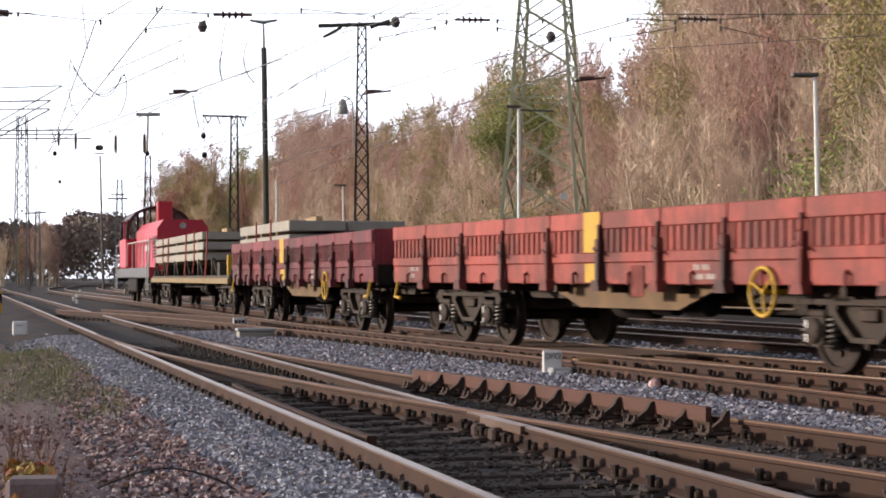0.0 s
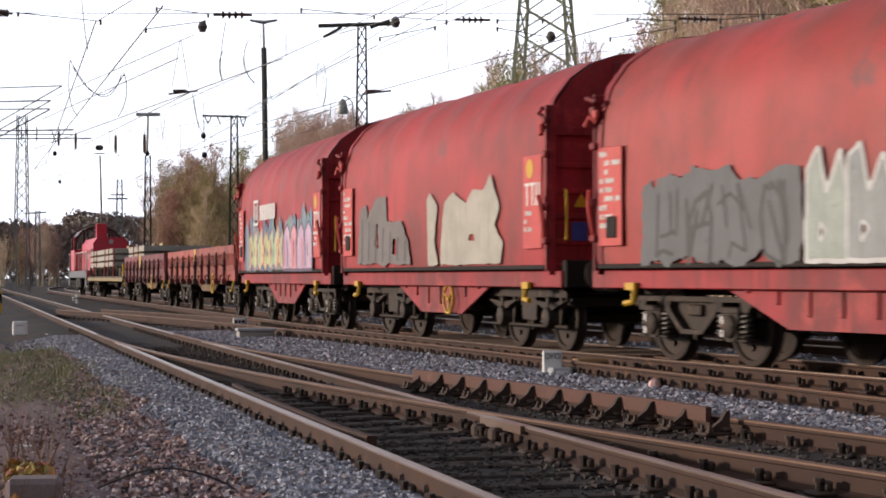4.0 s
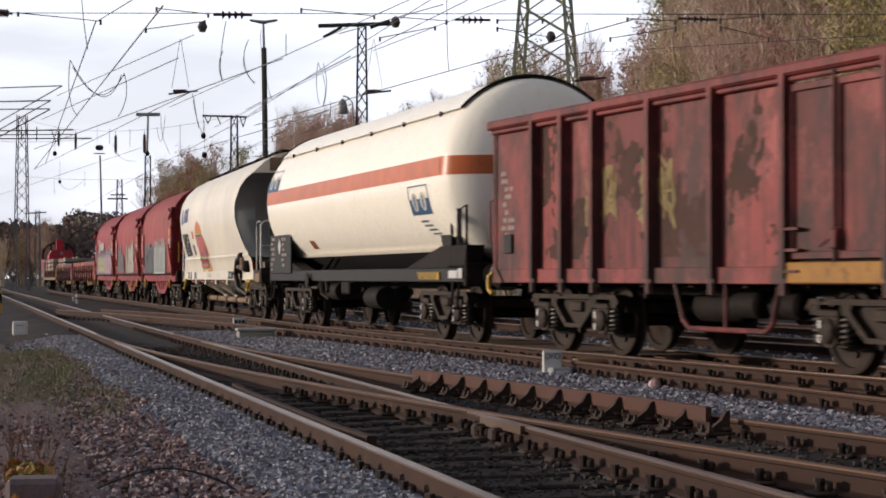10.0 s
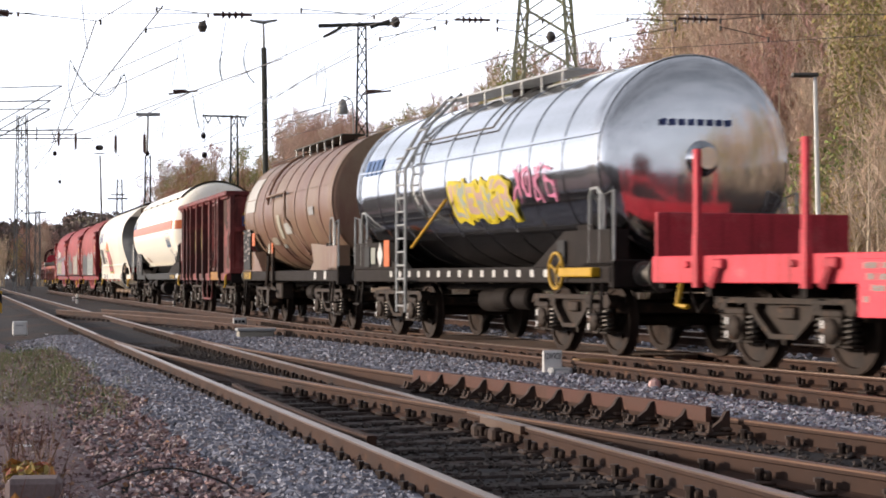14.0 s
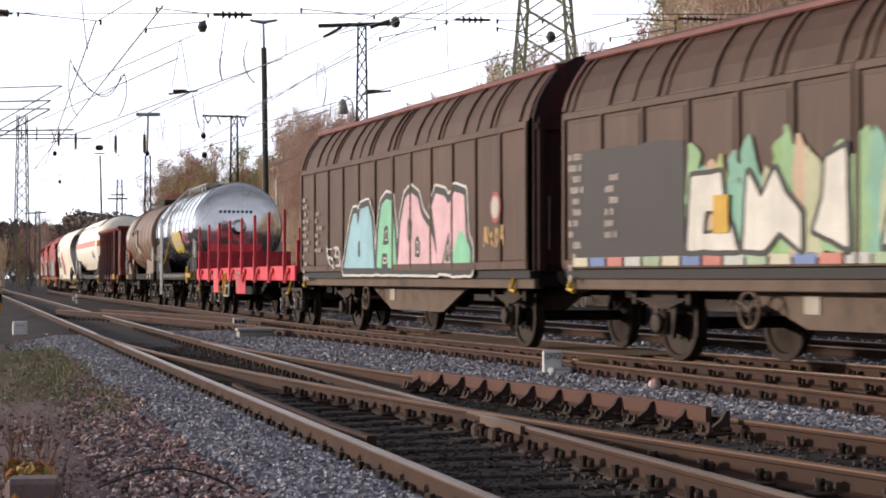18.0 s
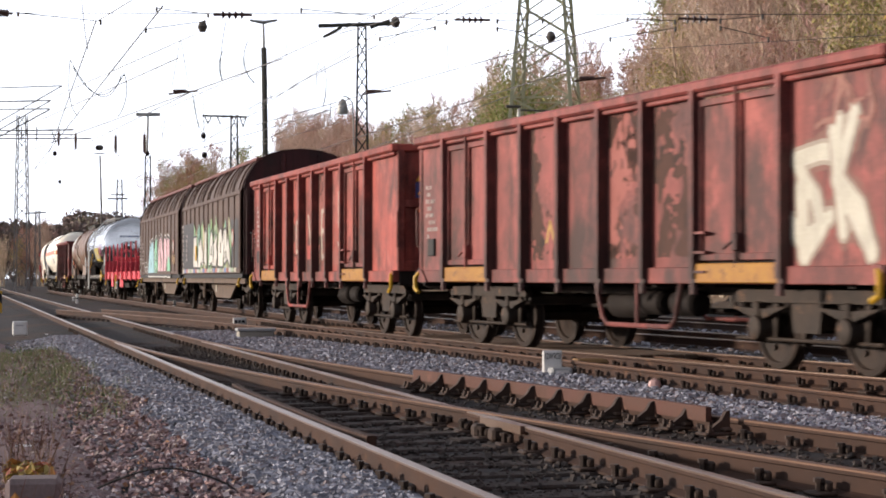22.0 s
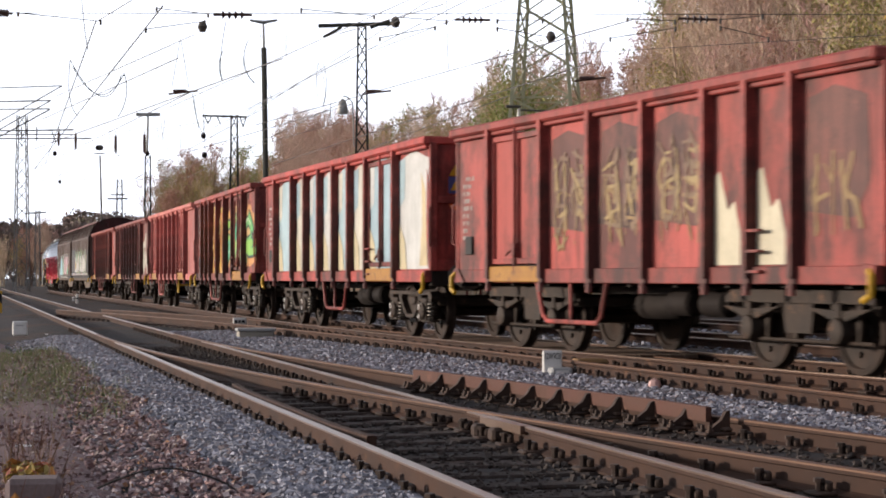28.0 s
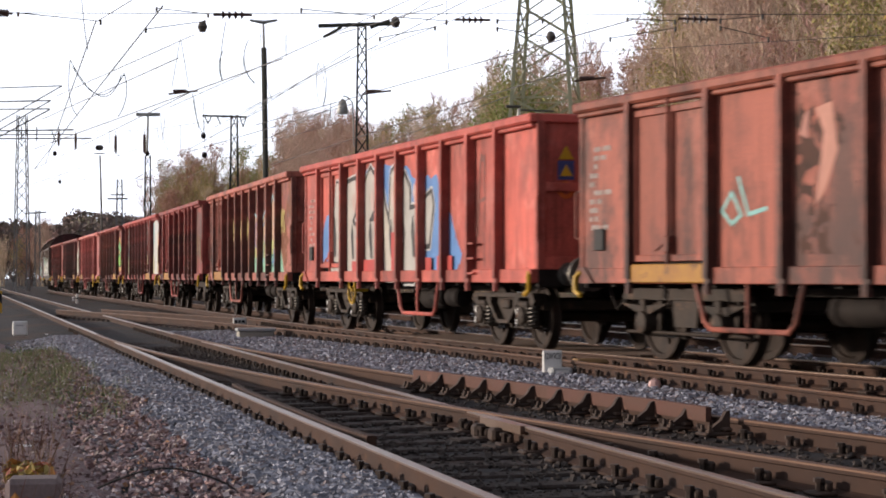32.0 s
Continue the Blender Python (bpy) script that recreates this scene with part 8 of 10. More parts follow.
    for k in range(6):
        x = 3.2 - k * .26
        sprayed(w, surf, [(x, 2.16), (x - .17, 2.16), (x - .75, 1.5), (x - .62, 1.33), (x - .82, 1.33), (x - .6, 1.62)], (.85, .13, .16) if k % 2 else (.9, .3, .32), "pink and red sprayed stroke", .009 + .0002 * k, .03, (), .02, 80 + k)
    for x, wd, tone in ((6.2, .3, BLACK), (5.6, .28, BLACK), (4.6, .5, colour(.25, .25, .32)), (-2.9, .95, BLACK), (-4.0, .35, BLACK)):
        part("sign", Shape().box(x - wd, x, 1.336, 1.345, .98, 1.17), tone, w, "small dark sign plate on the sill")
    for x in (6.13, 5.53, 1.4, .9, -.9, -3.0, -3.35):
        part("sign", Shape().box(x - .1, x, 1.346, 1.352, 1.02, 1.13), WHITE, w, "small white plate on the sill")
    part("tail_lamp", Shape().lathe([(0, .11), (-.07, .11), (-.09, .06)], (-h - .62, .9, 1.08), 'x', 16), colour(.8, .04, .04), w, "red reflector lamp")
    underframe(w, length, .82, 1.0)
    add_bogie(w, h - 1.75), add_bogie(w, -h + 1.75)
    ends(w, length)
    return w


# ---- tank wagons ----
def barrel(length, r, dome, n=48, rows=24):
    p = [(-length / 2 - dome * math.sin(a), max(.001, r * math.cos(a))) for a in [math.pi / 2 * (1 - i / 8) for i in range(9)]]
    p += [(-length / 2 + length * i / rows, r) for i in range(1, rows)]
    p += [(length / 2 + dome * math.sin(a), max(.001, r * math.cos(a))) for a in [math.pi / 2 * i / 8 for i in range(9)]]
    return p


def band(zc, r, x0, x1, a0, a1, n=6):
    """A strip of a cylinder's side, between two angles from the level, towards the left side."""
    v, f = [], []
    k = max(1, int(abs(x1 - x0) / .5))
    for j in range(k + 1):
        x = x0 + (x1 - x0) * j / k
        for i in range(n + 1):
            a = radians(a0 + (a1 - a0) * i / n)
            v.append((x, r * math.cos(a), zc + r * math.sin(a)))
    for j in range(k):
        for i in range(n):
            q = j * (n + 1) + i
            f.append((q, q + 1, q + n + 2, q + n + 1))
    return v, f


def tank_frame(w, length, zc, r, mat, saddles):
    h = length / 2 - .62
    s = Shape()
    for sy in (1, -1):
        s.box(-h, h, sy * 1.15, sy * 1.3, .94, 1.16, .015)
    part("side_sill", s, mat, w, "black longitudinal frame member")
    for x in saddles:
        for sx in (x, -x):
            part("saddle", Shape().slab([(-1.2, 1.1), (1.2, 1.1), (1.3, zc - r * .62), (.9, zc - r * .8), (0, zc - r * .99), (-.9, zc - r * .8), (-1.3, zc - r * .62)], 'x', sx - .25, sx + .25), mat, w, "welded tank saddle")
    for sx in (1, -1):
        pl = Shape().box(sx * (h - .9), sx * (h + .02), -1.3, 1.3, 1.16, 1.2)
        part("platform", pl, DARK_STEEL, w)
        rl = Shape()
        for y in (1.28, -1.28):
            rl.tube([(sx * (h - .75), y, 1.2), (sx * (h - .75), y, 2.05), (sx * (h - .68), y, 2.15), (sx * (h - .5), y, 2.15), (sx * (h - .42), y, 2.05), (sx * (h - .42), y, 1.2)], .024)
            rl.tube([(sx * (h - .3), y, 1.2), (sx * (h - .3), y, 2.05), (sx * h, y, 2.1), (sx * h, y, 1.2)], .02)
        part("hand_rail", rl, BLACK if mat is BLACK else GALV, w, "bent tube hand rail")
        part("corner_step", Shape().tube([(sx * (h - .3), 1.3, .95), (sx * (h - .3), 1.34, .55), (sx * (h - .6), 1.34, .55), (sx * (h - .6), 1.3, .95)], .022).box(sx * (h - .62), sx * (h - .28), 1.2, 1.4, .53, .56), DARK_STEEL, w)
    underframe(w, length, .82, 1.05)
    add_bogie(w, h - 1.9), add_bogie(w, -h + 1.9)
    ends(w, length)
    return h


def hazard(w, x0, x1, z0, z1, y=1.315):
    """Yellow plate with black slanted stripes."""
    part("hazard_plate", Shape().box(x1, x0, y, y + .012, z0, z1), YELLOW, w, "yellow and black striped plate")
    s, d = Shape(), (z1 - z0)
    k = int((x0 - x1) / (d * 1.3))
    for i in range(k):
        x = x0 - i * d * 1.3
        s.add([(x, y + .015, z0), (x - d * .6, y + .015, z0), (x - d * 1.3, y + .015, z1), (x - d * .7, y + .015, z1)], [(0, 1, 2, 3)])
    part("hazard_stripes", s, BLACK, w)


def plate(w, x, y, z, wd, ht, mat, label, name="sign"):
    part(name, Shape().box(x - wd, x, y, y + .012, z, z + ht, .003), mat, w, label)


def gas_tank(length):
    w = thing("tank_wagon", "white gas tank wagon with an orange stripe and a sun shield", "tank wagon")
    white = material("tank_white", (.93, .88, .77), .28, 0, (.88, .84, .75), .5, .7, bump=.015, third=(.7, .6, .45), third_at=.74, third_scale=1, streak=(.84, .77, .62), lift=.02)
    zc, r, half = 2.6, 1.5, length / 2 - 1.3
    part("tank", Shape().lathe(barrel(half * 2, r, .75), (0, 0, zc), 'x', 56, False), white, w, "long white pressure tank with domed ends")
    v, f = band(zc, r + .035, -half - .05, half + .05, 41, 139, 30)
    part("sun_shield", Shape().add(v, f, True), white, w, "white sun shield over the tank")
    edge = Shape()
    for a in (41, 139):
        v, f = band(zc, r + .038, -half - .05, half + .05, a - .22, a + .22, 1)
        edge.add(v, f)
    for x in (-half - .05, half + .05):
        edge.tube([(x, (r + .04) * math.cos(radians(a)), zc + (r + .04) * math.sin(radians(a))) for a in range(41, 140, 4)], .02)
    for k in range(6):
        x = -half + (k + .5) * half / 3
        a = radians(41)
        edge.box(x - .02, x + .02, r * math.cos(a) - .02, (r + .05) * math.cos(a), zc + r * math.sin(a) - .02, zc + (r + .06) * math.sin(a) + .02)
    part("shield_edge", edge, DARK_STEEL, w, "dark edge and brackets of the sun shield")
    st = Shape()
    for a0, a1 in ((-1, 10), (170, 181)):
        v, f = band(zc, r + .006, -half, half, a0, a1, 4)
        st.add(v, f, True)
    dome_profile = [(half + .75 * math.sin(t), (r + .006) * math.cos(t)) for t in [math.radians(75) * i / 16 for i in range(17)]]
    for sx in (1, -1):
        v, f = [], []
        for x, rr in dome_profile:
            for z in (-.026, .261):
                v += [(sx * (x + .004), math.sqrt(max(0, rr * rr - z * z)), zc + z)]
        f = [(2 * i, 2 * i + 1, 2 * i + 3, 2 * i + 2) for i in range(len(dome_profile) - 1)]
        st.add(v, f, True)
        st.add([(x, -y, z) for x, y, z in v], f, True)
    part("orange_stripe", st, colour(.95, .22, .05, .35), w, "orange stripe round the tank")
    h = tank_frame(w, length, zc, r, BLACK, (half - .35,))
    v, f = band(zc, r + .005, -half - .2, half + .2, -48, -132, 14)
    part("belly", Shape().add(v, f, True), BLACK, w, "black band along the underside of the tank")
    for a in (-47.5, -132.5):
        lip = Shape()
        for k in range(2):
            v, f = band(zc, r + .008 + .05 * k, -half - .3, half + .3, a - 1.2, a + 1.2, 2)
            lip.add(v, f, True)
        part("drip_edge", lip, white, w, "cream drip edge along the tank")
    for sx in (1, -1):
        part("end_skirt", Shape().slab([(sx * (half - 2.6), 1.16), (sx * (half + .6), 1.16), (sx * (half + .75), 1.5), (sx * (half - .6), 1.5)], 'y', 1.02, 1.3), DARK_STEEL, w, "dark steel side plate under the tank end")
    emblem = colour(.05, .16, .34)
    for x, a0 in ((6.6, 9.5), (-4.72, -23)):
        wd = 1.1
        for b0, b1, c0, c1 in ((0, wd, 0, .8), (0, wd, 17.4, 18.2), (0, .03, 0, 18), (wd - .03, wd, 0, 18)):
            v, f = band(zc, r + .01, x - b0, x - b1, a0 + c0, a0 + c1, 6)
            part("emblem_frame", Shape().add(v, f, True), emblem, w, "blue emblem frame")
        v, f = band(zc, r + .009, x, x - wd, a0, a0 + 10, 6)
        part("emblem", Shape().add(v, f, True), emblem, w, "dark blue emblem")
        for k in range(2):
            c = x - .32 - .46 * k
            ring = lambda z: math.sqrt(max(.01, (r + .013) ** 2 - (z - zc) ** 2))
            zz = zc + r * math.sin(radians(a0 + 8))
            oval = [(c + .16 * math.cos(q * .6283), zz + .15 * math.sin(q * .6283)) for q in range(10)]
            sprayed(w, ring, oval, (.93, .9, .82), "white oval of the emblem", .0, 0, (), 0, 0, .03)
            sprayed(w, ring, [(c + .05, zz - .1), (c - .05, zz - .1), (c - .03, zz + .09), (c + .03, zz + .09)], emblem, "blue figure of the emblem", .003, 0, (), 0, 0, .03)
    for k in range(4):
        v, f = band(zc, r + .01, -half + 1.55 - .1 * k, -half + 1.1 - .1 * k, -28 - 3 * k, -26.6 - 3 * k, 1)
        part("inscription", Shape().add(v, f), colour(.3, .32, .36), w)
    part("data_board", Shape().box(4.9, 6.96, 1.31, 1.34, 1.1, 1.93, .01), BLACK, w, "black data board with white lettering")
    small_print(w, 1.345, 6.9, 1.82, 7, 81, .8), small_print(w, 1.345, 5.75, 1.8, 6, 82, .6)
    s = Shape().add([(6.0, 1.348, 1.5), (5.86, 1.348, 1.68), (6.0, 1.348, 1.86), (6.14, 1.348, 1.68)], [(0, 1, 2, 3)])
    part("danger_label", s, WHITE, w, "white diamond label")
    v, f = band(zc, r + .008, half - 3.0, half - 3.4, -42, -34, 3)
    part("orange_plate", Shape().add(v, f), colour(.5, .16, .08), w, "rusty orange plate")
    hazard(w, -h + 2.5, -h + 1.3, .98, 1.1)
    plate(w, -h + .8, 1.315, 1.0, .45, .12, WHITE, "small white plate")
    plate(w, -h + .3, 1.315, 1.0, .2, .15, WHITE, "small white frame")
    part("air_tank", Shape().rod((1.2, 1.1, .75), (2.0, 1.1, .75), .17, .17, 16), DARK_STEEL, w, "black air tank under the frame")
    part("air_tank", Shape().rod((-1.6, 1.0, .65), (-.7, 1.0, .65), .2, .2, 16), DARK_STEEL, w, "black air tank under the frame")
    part("valve", Shape().lathe([(1.2, .05), (1.36, .06), (1.36, .16), (1.38, .16)], (3.2, 0, .95), 'y', 18), DARK_STEEL, w, "black valve wheel")
    part("valve_pipe", Shape().tube([(2.5, 1.0, 1.4), (2.4, 1.25, 1.1), (2.2, 1.28, .7), (1.9, 1.2, .6)], .05), DARK_STEEL, w, "black outlet pipe")
    part("valve_pipe", Shape().tube([(2.0, 1.0, 1.4), (2.0, 1.25, 1.0), (1.7, 1.28, .75)], .05), DARK_STEEL, w, "black outlet pipe")
    part("valve_box", Shape().box(.2, .8, 1.0, 1.25, .7, 1.0, .03), DARK_STEEL, w, "black valve box")
    return w


def oil_tank(length, chrome):
    if chrome:
        w = thing("tank_wagon", "mirror-polished steel tank wagon with yellow and pink graffiti", "tank wagon")
        skin = material("polished_steel", (.66, .67, .69), .09, 1.0, (.58, .58, .6), .5, .4, bump=.02, fine=20, lift=.03)
        zc, r = 2.52, 1.34
    else:
        w = thing("tank_wagon", "brown dusty tank wagon with pale patches", "tank wagon")
        skin = material("brown_tank", (.2, .1, .072), .45, 0, (.25, .145, .095), .6, .7, bump=.05, third=(.12, .07, .055), third_at=.6, third_scale=.6, streak=(.3, .21, .14), lift=.1, dirt=((.3, .23, .15), .5, .5))
        zc, r = 2.5, 1.33
    half = length / 2 - .98
    part("tank", Shape().lathe(barrel(half * 2, r, .16 if not chrome else .24), (0, 0, zc), 'x', 64, False), skin, w, "round tank barrel")
    n = 9 if chrome else 8
    for k in range(n + 1):
        x = -half + .02 + (2 * half - .04) * k / n
        part("hoop", Shape().lathe([(-.035, r + .002), (-.03, r + .014), (.03, r + .014), (.035, r + .002)], (x, 0, zc), 'x', 64, False), skin, w)
    v, f = band(zc, r + .02, half, -half, 13.5, 14.6, 1)
    rail_ = Shape().add(v, f)
    part("cladding_seam", rail_, skin, w)
    h = tank_frame(w, length, zc, r, DARK_STEEL, (half - .5,))
    for y in (.36, -.36):
        part("roof_walkway", Shape().box(-2.6, 2.6, y - .24, y + .24, zc + r + .08, zc + r + .115, .008), GALV if chrome else MAST_GREEN, w, "grating walkway on the tank")
    for x in (-2.4, -1.6, -.8, 0, .8, 1.6, 2.4):
        part("walkway_post", Shape().rod((x, .58, zc + r - .3), (x, .58, zc + r + .09), .018).rod((x, -.58, zc + r - .3), (x, -.58, zc + r + .09), .018), GALV, w)
    part("manhole", Shape().lathe([(0, .3), (.2, .3), (.22, .34), (.26, .34), (.28, .0)], (.3, 0, zc + r - .05), 'z', 20), DARK_STEEL, w)
    pipe = Shape()
    pr = .016 if chrome else .03
    pa = [radians(a) for a in range(90, 4, -12)]
    if chrome:
        a = radians(30)
        pipe.tube([(half - 3.1, (r + .05) * math.cos(a), zc + (r + .05) * math.sin(a)), (half - 6.6, (r + .05) * math.cos(a), zc + (r + .05) * math.sin(a))] + [(half - 6.65, (r + .05) * math.cos(radians(q)), zc + (r + .05) * math.sin(radians(q))) for q in range(38, 86, 8)], pr)
    else:
        pipe.tube([(half * .32, (r + .06) * math.cos(a), zc + (r + .06) * math.sin(a)) for a in pa] + [(half * .32, r + .07, zc + .3)], pr)
        pipe.tube([(half * .32, r + .07, zc + .3), (-half * .1, r + .07, zc + .33), (-half * .1, r + .06, zc - .2), (-half * .22, .95, zc - 1.0)], pr)
    part("steam_pipe", pipe, skin if not chrome else BUFFER_STEEL, w, "thin pipe along the tank")
    for sx in (1, -1):
        part("end_skirt", Shape().slab([(sx * (half - 2.3), 1.16), (sx * (half + .3), 1.16), (sx * (half + .3), 1.62), (sx * (half - 1.2), 1.62)], 'y', 1.05, 1.3), DARK_STEEL if chrome else skin, w, "steel side plate under the tank end")
    if chrome:
        lad = Shape()
        for x in (half - 2.75, half - 3.2):
            lad.tube([(x, 1.47, .45), (x, 1.47, zc + .25), (x, (r + .1) * math.cos(radians(45)), zc + (r + .1) * math.sin(radians(45))), (x, .5, zc + r + .18)], .03)
        for i in range(12):
            lad.rod((half - 2.75, 1.47, .55 + i * .22), (half - 3.2, 1.47, .55 + i * .22), .018)
        for i in range(4):
            a = radians(25 + i * 15)
            lad.rod((half - 2.75, (r + .1) * math.cos(a), zc + (r + .1) * math.sin(a)), (half - 3.2, (r + .1) * math.cos(a), zc + (r + .1) * math.sin(a)), .018)
        part("ladder", lad, GALV, w, "steel ladder up the tank side")
        surf = lambda z: math.sqrt(max(.01, (r + .012) ** 2 - (z - zc) ** 2))
        graffiti(w, surf, .3, -2.2, 1.92, 2.4, [(.75, .5, .42), (.5, .58, .5), (.7, .55, .45)], (.98, .78, .04), 91, 7, (.98, .78, .04), fat=.16, spread=.07, rim=.05)
        graffiti(w, surf, -2.3, -3.9, 2.05, 2.55, [(.95, .3, .5)], (.82, .4, .5), 92, 4, None, fat=.05)
        s = Shape()
        for i in range(4):
            v, f = band(zc, r + .016, half - .35 - i * .26, half - .53 - i * .26, 12, 24, 3)
            s.add(v, f)
        part("operator_mark", s, colour(.12, .25, .55), w, "blue operator's mark")
        s = Shape()
        for i in range(8):
            s.box(-half - .245, -half - .24, .5 - i * .13, .58 - i * .13, zc + .42, zc + .5)
        part("inscription", s, colour(.1, .15, .4), w, "row of dark digits as bars")
        part("end_valve", Shape().lathe([(-.3, .06), (-.3, .14), (-.24, .16), (-.1, .26), (0, .28)], (-half - .1, 0, zc), 'x', 24), skin, w, "round flange in the middle of the end")
        strap = Shape()
        for i in range(14):
            strap.rod((half - 3.4 - i * .12, 1.42, 1.5 + i * .05), (half - 3.52 - i * .12, 1.42, 1.55 + i * .05), .025)
        part("chain", strap, YELLOW, w, "yellow and black safety chain")
        hand_wheel(w, -h + 1.7, 1.36, 1.1, .24)
        part("step_plate", Shape().box(-h + .4, -h + 1.5, 1.28, 1.42, 1.02, 1.14, .015), YELLOW, w, "yellow step")
        plate(w, h - .75, 1.32, 1.2, .3, .35, BLACK, "black data plate")
        plate(w, h - 1.15, 1.32, 1.25, .26, .28, colour(.5, .52, .45), "pale plate")
        s = Shape().add([(h - 1.72, 1.34, 1.18), (h - 1.9, 1.34, 1.4), (h - 1.72, 1.34, 1.62), (h - 1.54, 1.34, 1.4)], [(0, 1, 2, 3)])
        part("danger_label", s, WHITE, w, "white diamond label")
        plate(w, h - 1.95, 1.33, 1.2, .3, .45, ORANGE, "orange warning plate")
        plate(w, -half + 1.35, 1.33, 1.22, .25, .28, BLACK, "small dark plate")
        bars(w, 1.305, [(h - 2.2 - k * .5, .12, 1.02, .1) for k in range(16)], WHITE, "sign", "small white plates along the frame")
    else:
        v, f = band(zc, r + .02, half - .3, half - 1.5, 2, 38, 8)
        part("pale_patch", Shape().add(v, f, True), material("pale_patch", (.55, .52, .46), .4, 0, (.5, .46, .4), .5, 3, bump=.02), w, "large pale repainted patch")
        for x0, x1, a0, a1, c in ((half - 4.3, half - 4.65, -28, -5, (.6, .56, .45)), (half - 3.0, half - 3.7, -34, -26, (.5, .44, .35)), (half - 5.0, half - 5.7, -24, -14, (.6, .6, .56)), (-half + 2.3, -half + 1.8, -10, -3, (.5, .5, .5)), (half - 4.0, half - 4.4, -38, -34, (.55, .55, .5))):
            v, f = band(zc, r + .021, x0, x1, a0, a1, 3)
            part("pale_patch", Shape().add(v, f, True), colour(*c), w, "small pale patch")
        plate(w, h - 1.55, 1.34, 1.75, .36, .3, ORANGE, "orange warning plate")
        plate(w, h - .25, 1.33, 1.2, .95, .95, BLACK, "black data board with white lettering", "data_board")
        small_print(w, 1.346, h - .3, 2.05, 7, 95, .4), small_print(w, 1.346, h - .8, 2.1, 7, 96, .35)
        hazard(w, h - .15, h - 1.15, .98, 1.14)
        part("shield", Shape().slab([(-h + 2.3, 1.15), (-h + .55, 1.15), (-h + .75, 1.35), (-h + .8, 1.62), (-h + 2.7, 1.7)], 'y', 1.2, 1.27), skin, w, "brown side plate under the tank")
        part("outlet_valve", Shape().rod((half - 3.0, 1.0, .55), (half - 3.0, 1.3, .55), .18, .18, 16), BOGIE_STEEL, w, "grimy outlet valve")
        part("valve_box", Shape().box(half - 4.2, half - 3.5, .9, 1.2, .55, .9, .03), BOGIE_STEEL, w, "grimy valve box")
        part("valve_pipe", Shape().tube([(half - 3.2, 1.3, 1.5), (half - 3.2, 1.36, .8), (half - 3.8, 1.36, .7)], .05), BOGIE_STEEL, w, "grimy outlet pipe")
        part("valve_rod", Shape().rod((half - 4.0, 1.35, .9), (half - 4.0, 1.35, 1.7), .04), BOGIE_STEEL, w, "upright valve rod")
        plate(w, half - 3.6, 1.38, 1.55, .18, .2, colour(.62, .6, .5), "pale tag")
        plate(w, half - 4.0, 1.38, 1.55, .16, .22, ORANGE, "orange tag")
        bars(w, 1.31, [(-h + 2.2, .2, .98, .14), (-h + 1.2, .2, .98, .16)], WHITE, "sign", "small white plates")
    return w


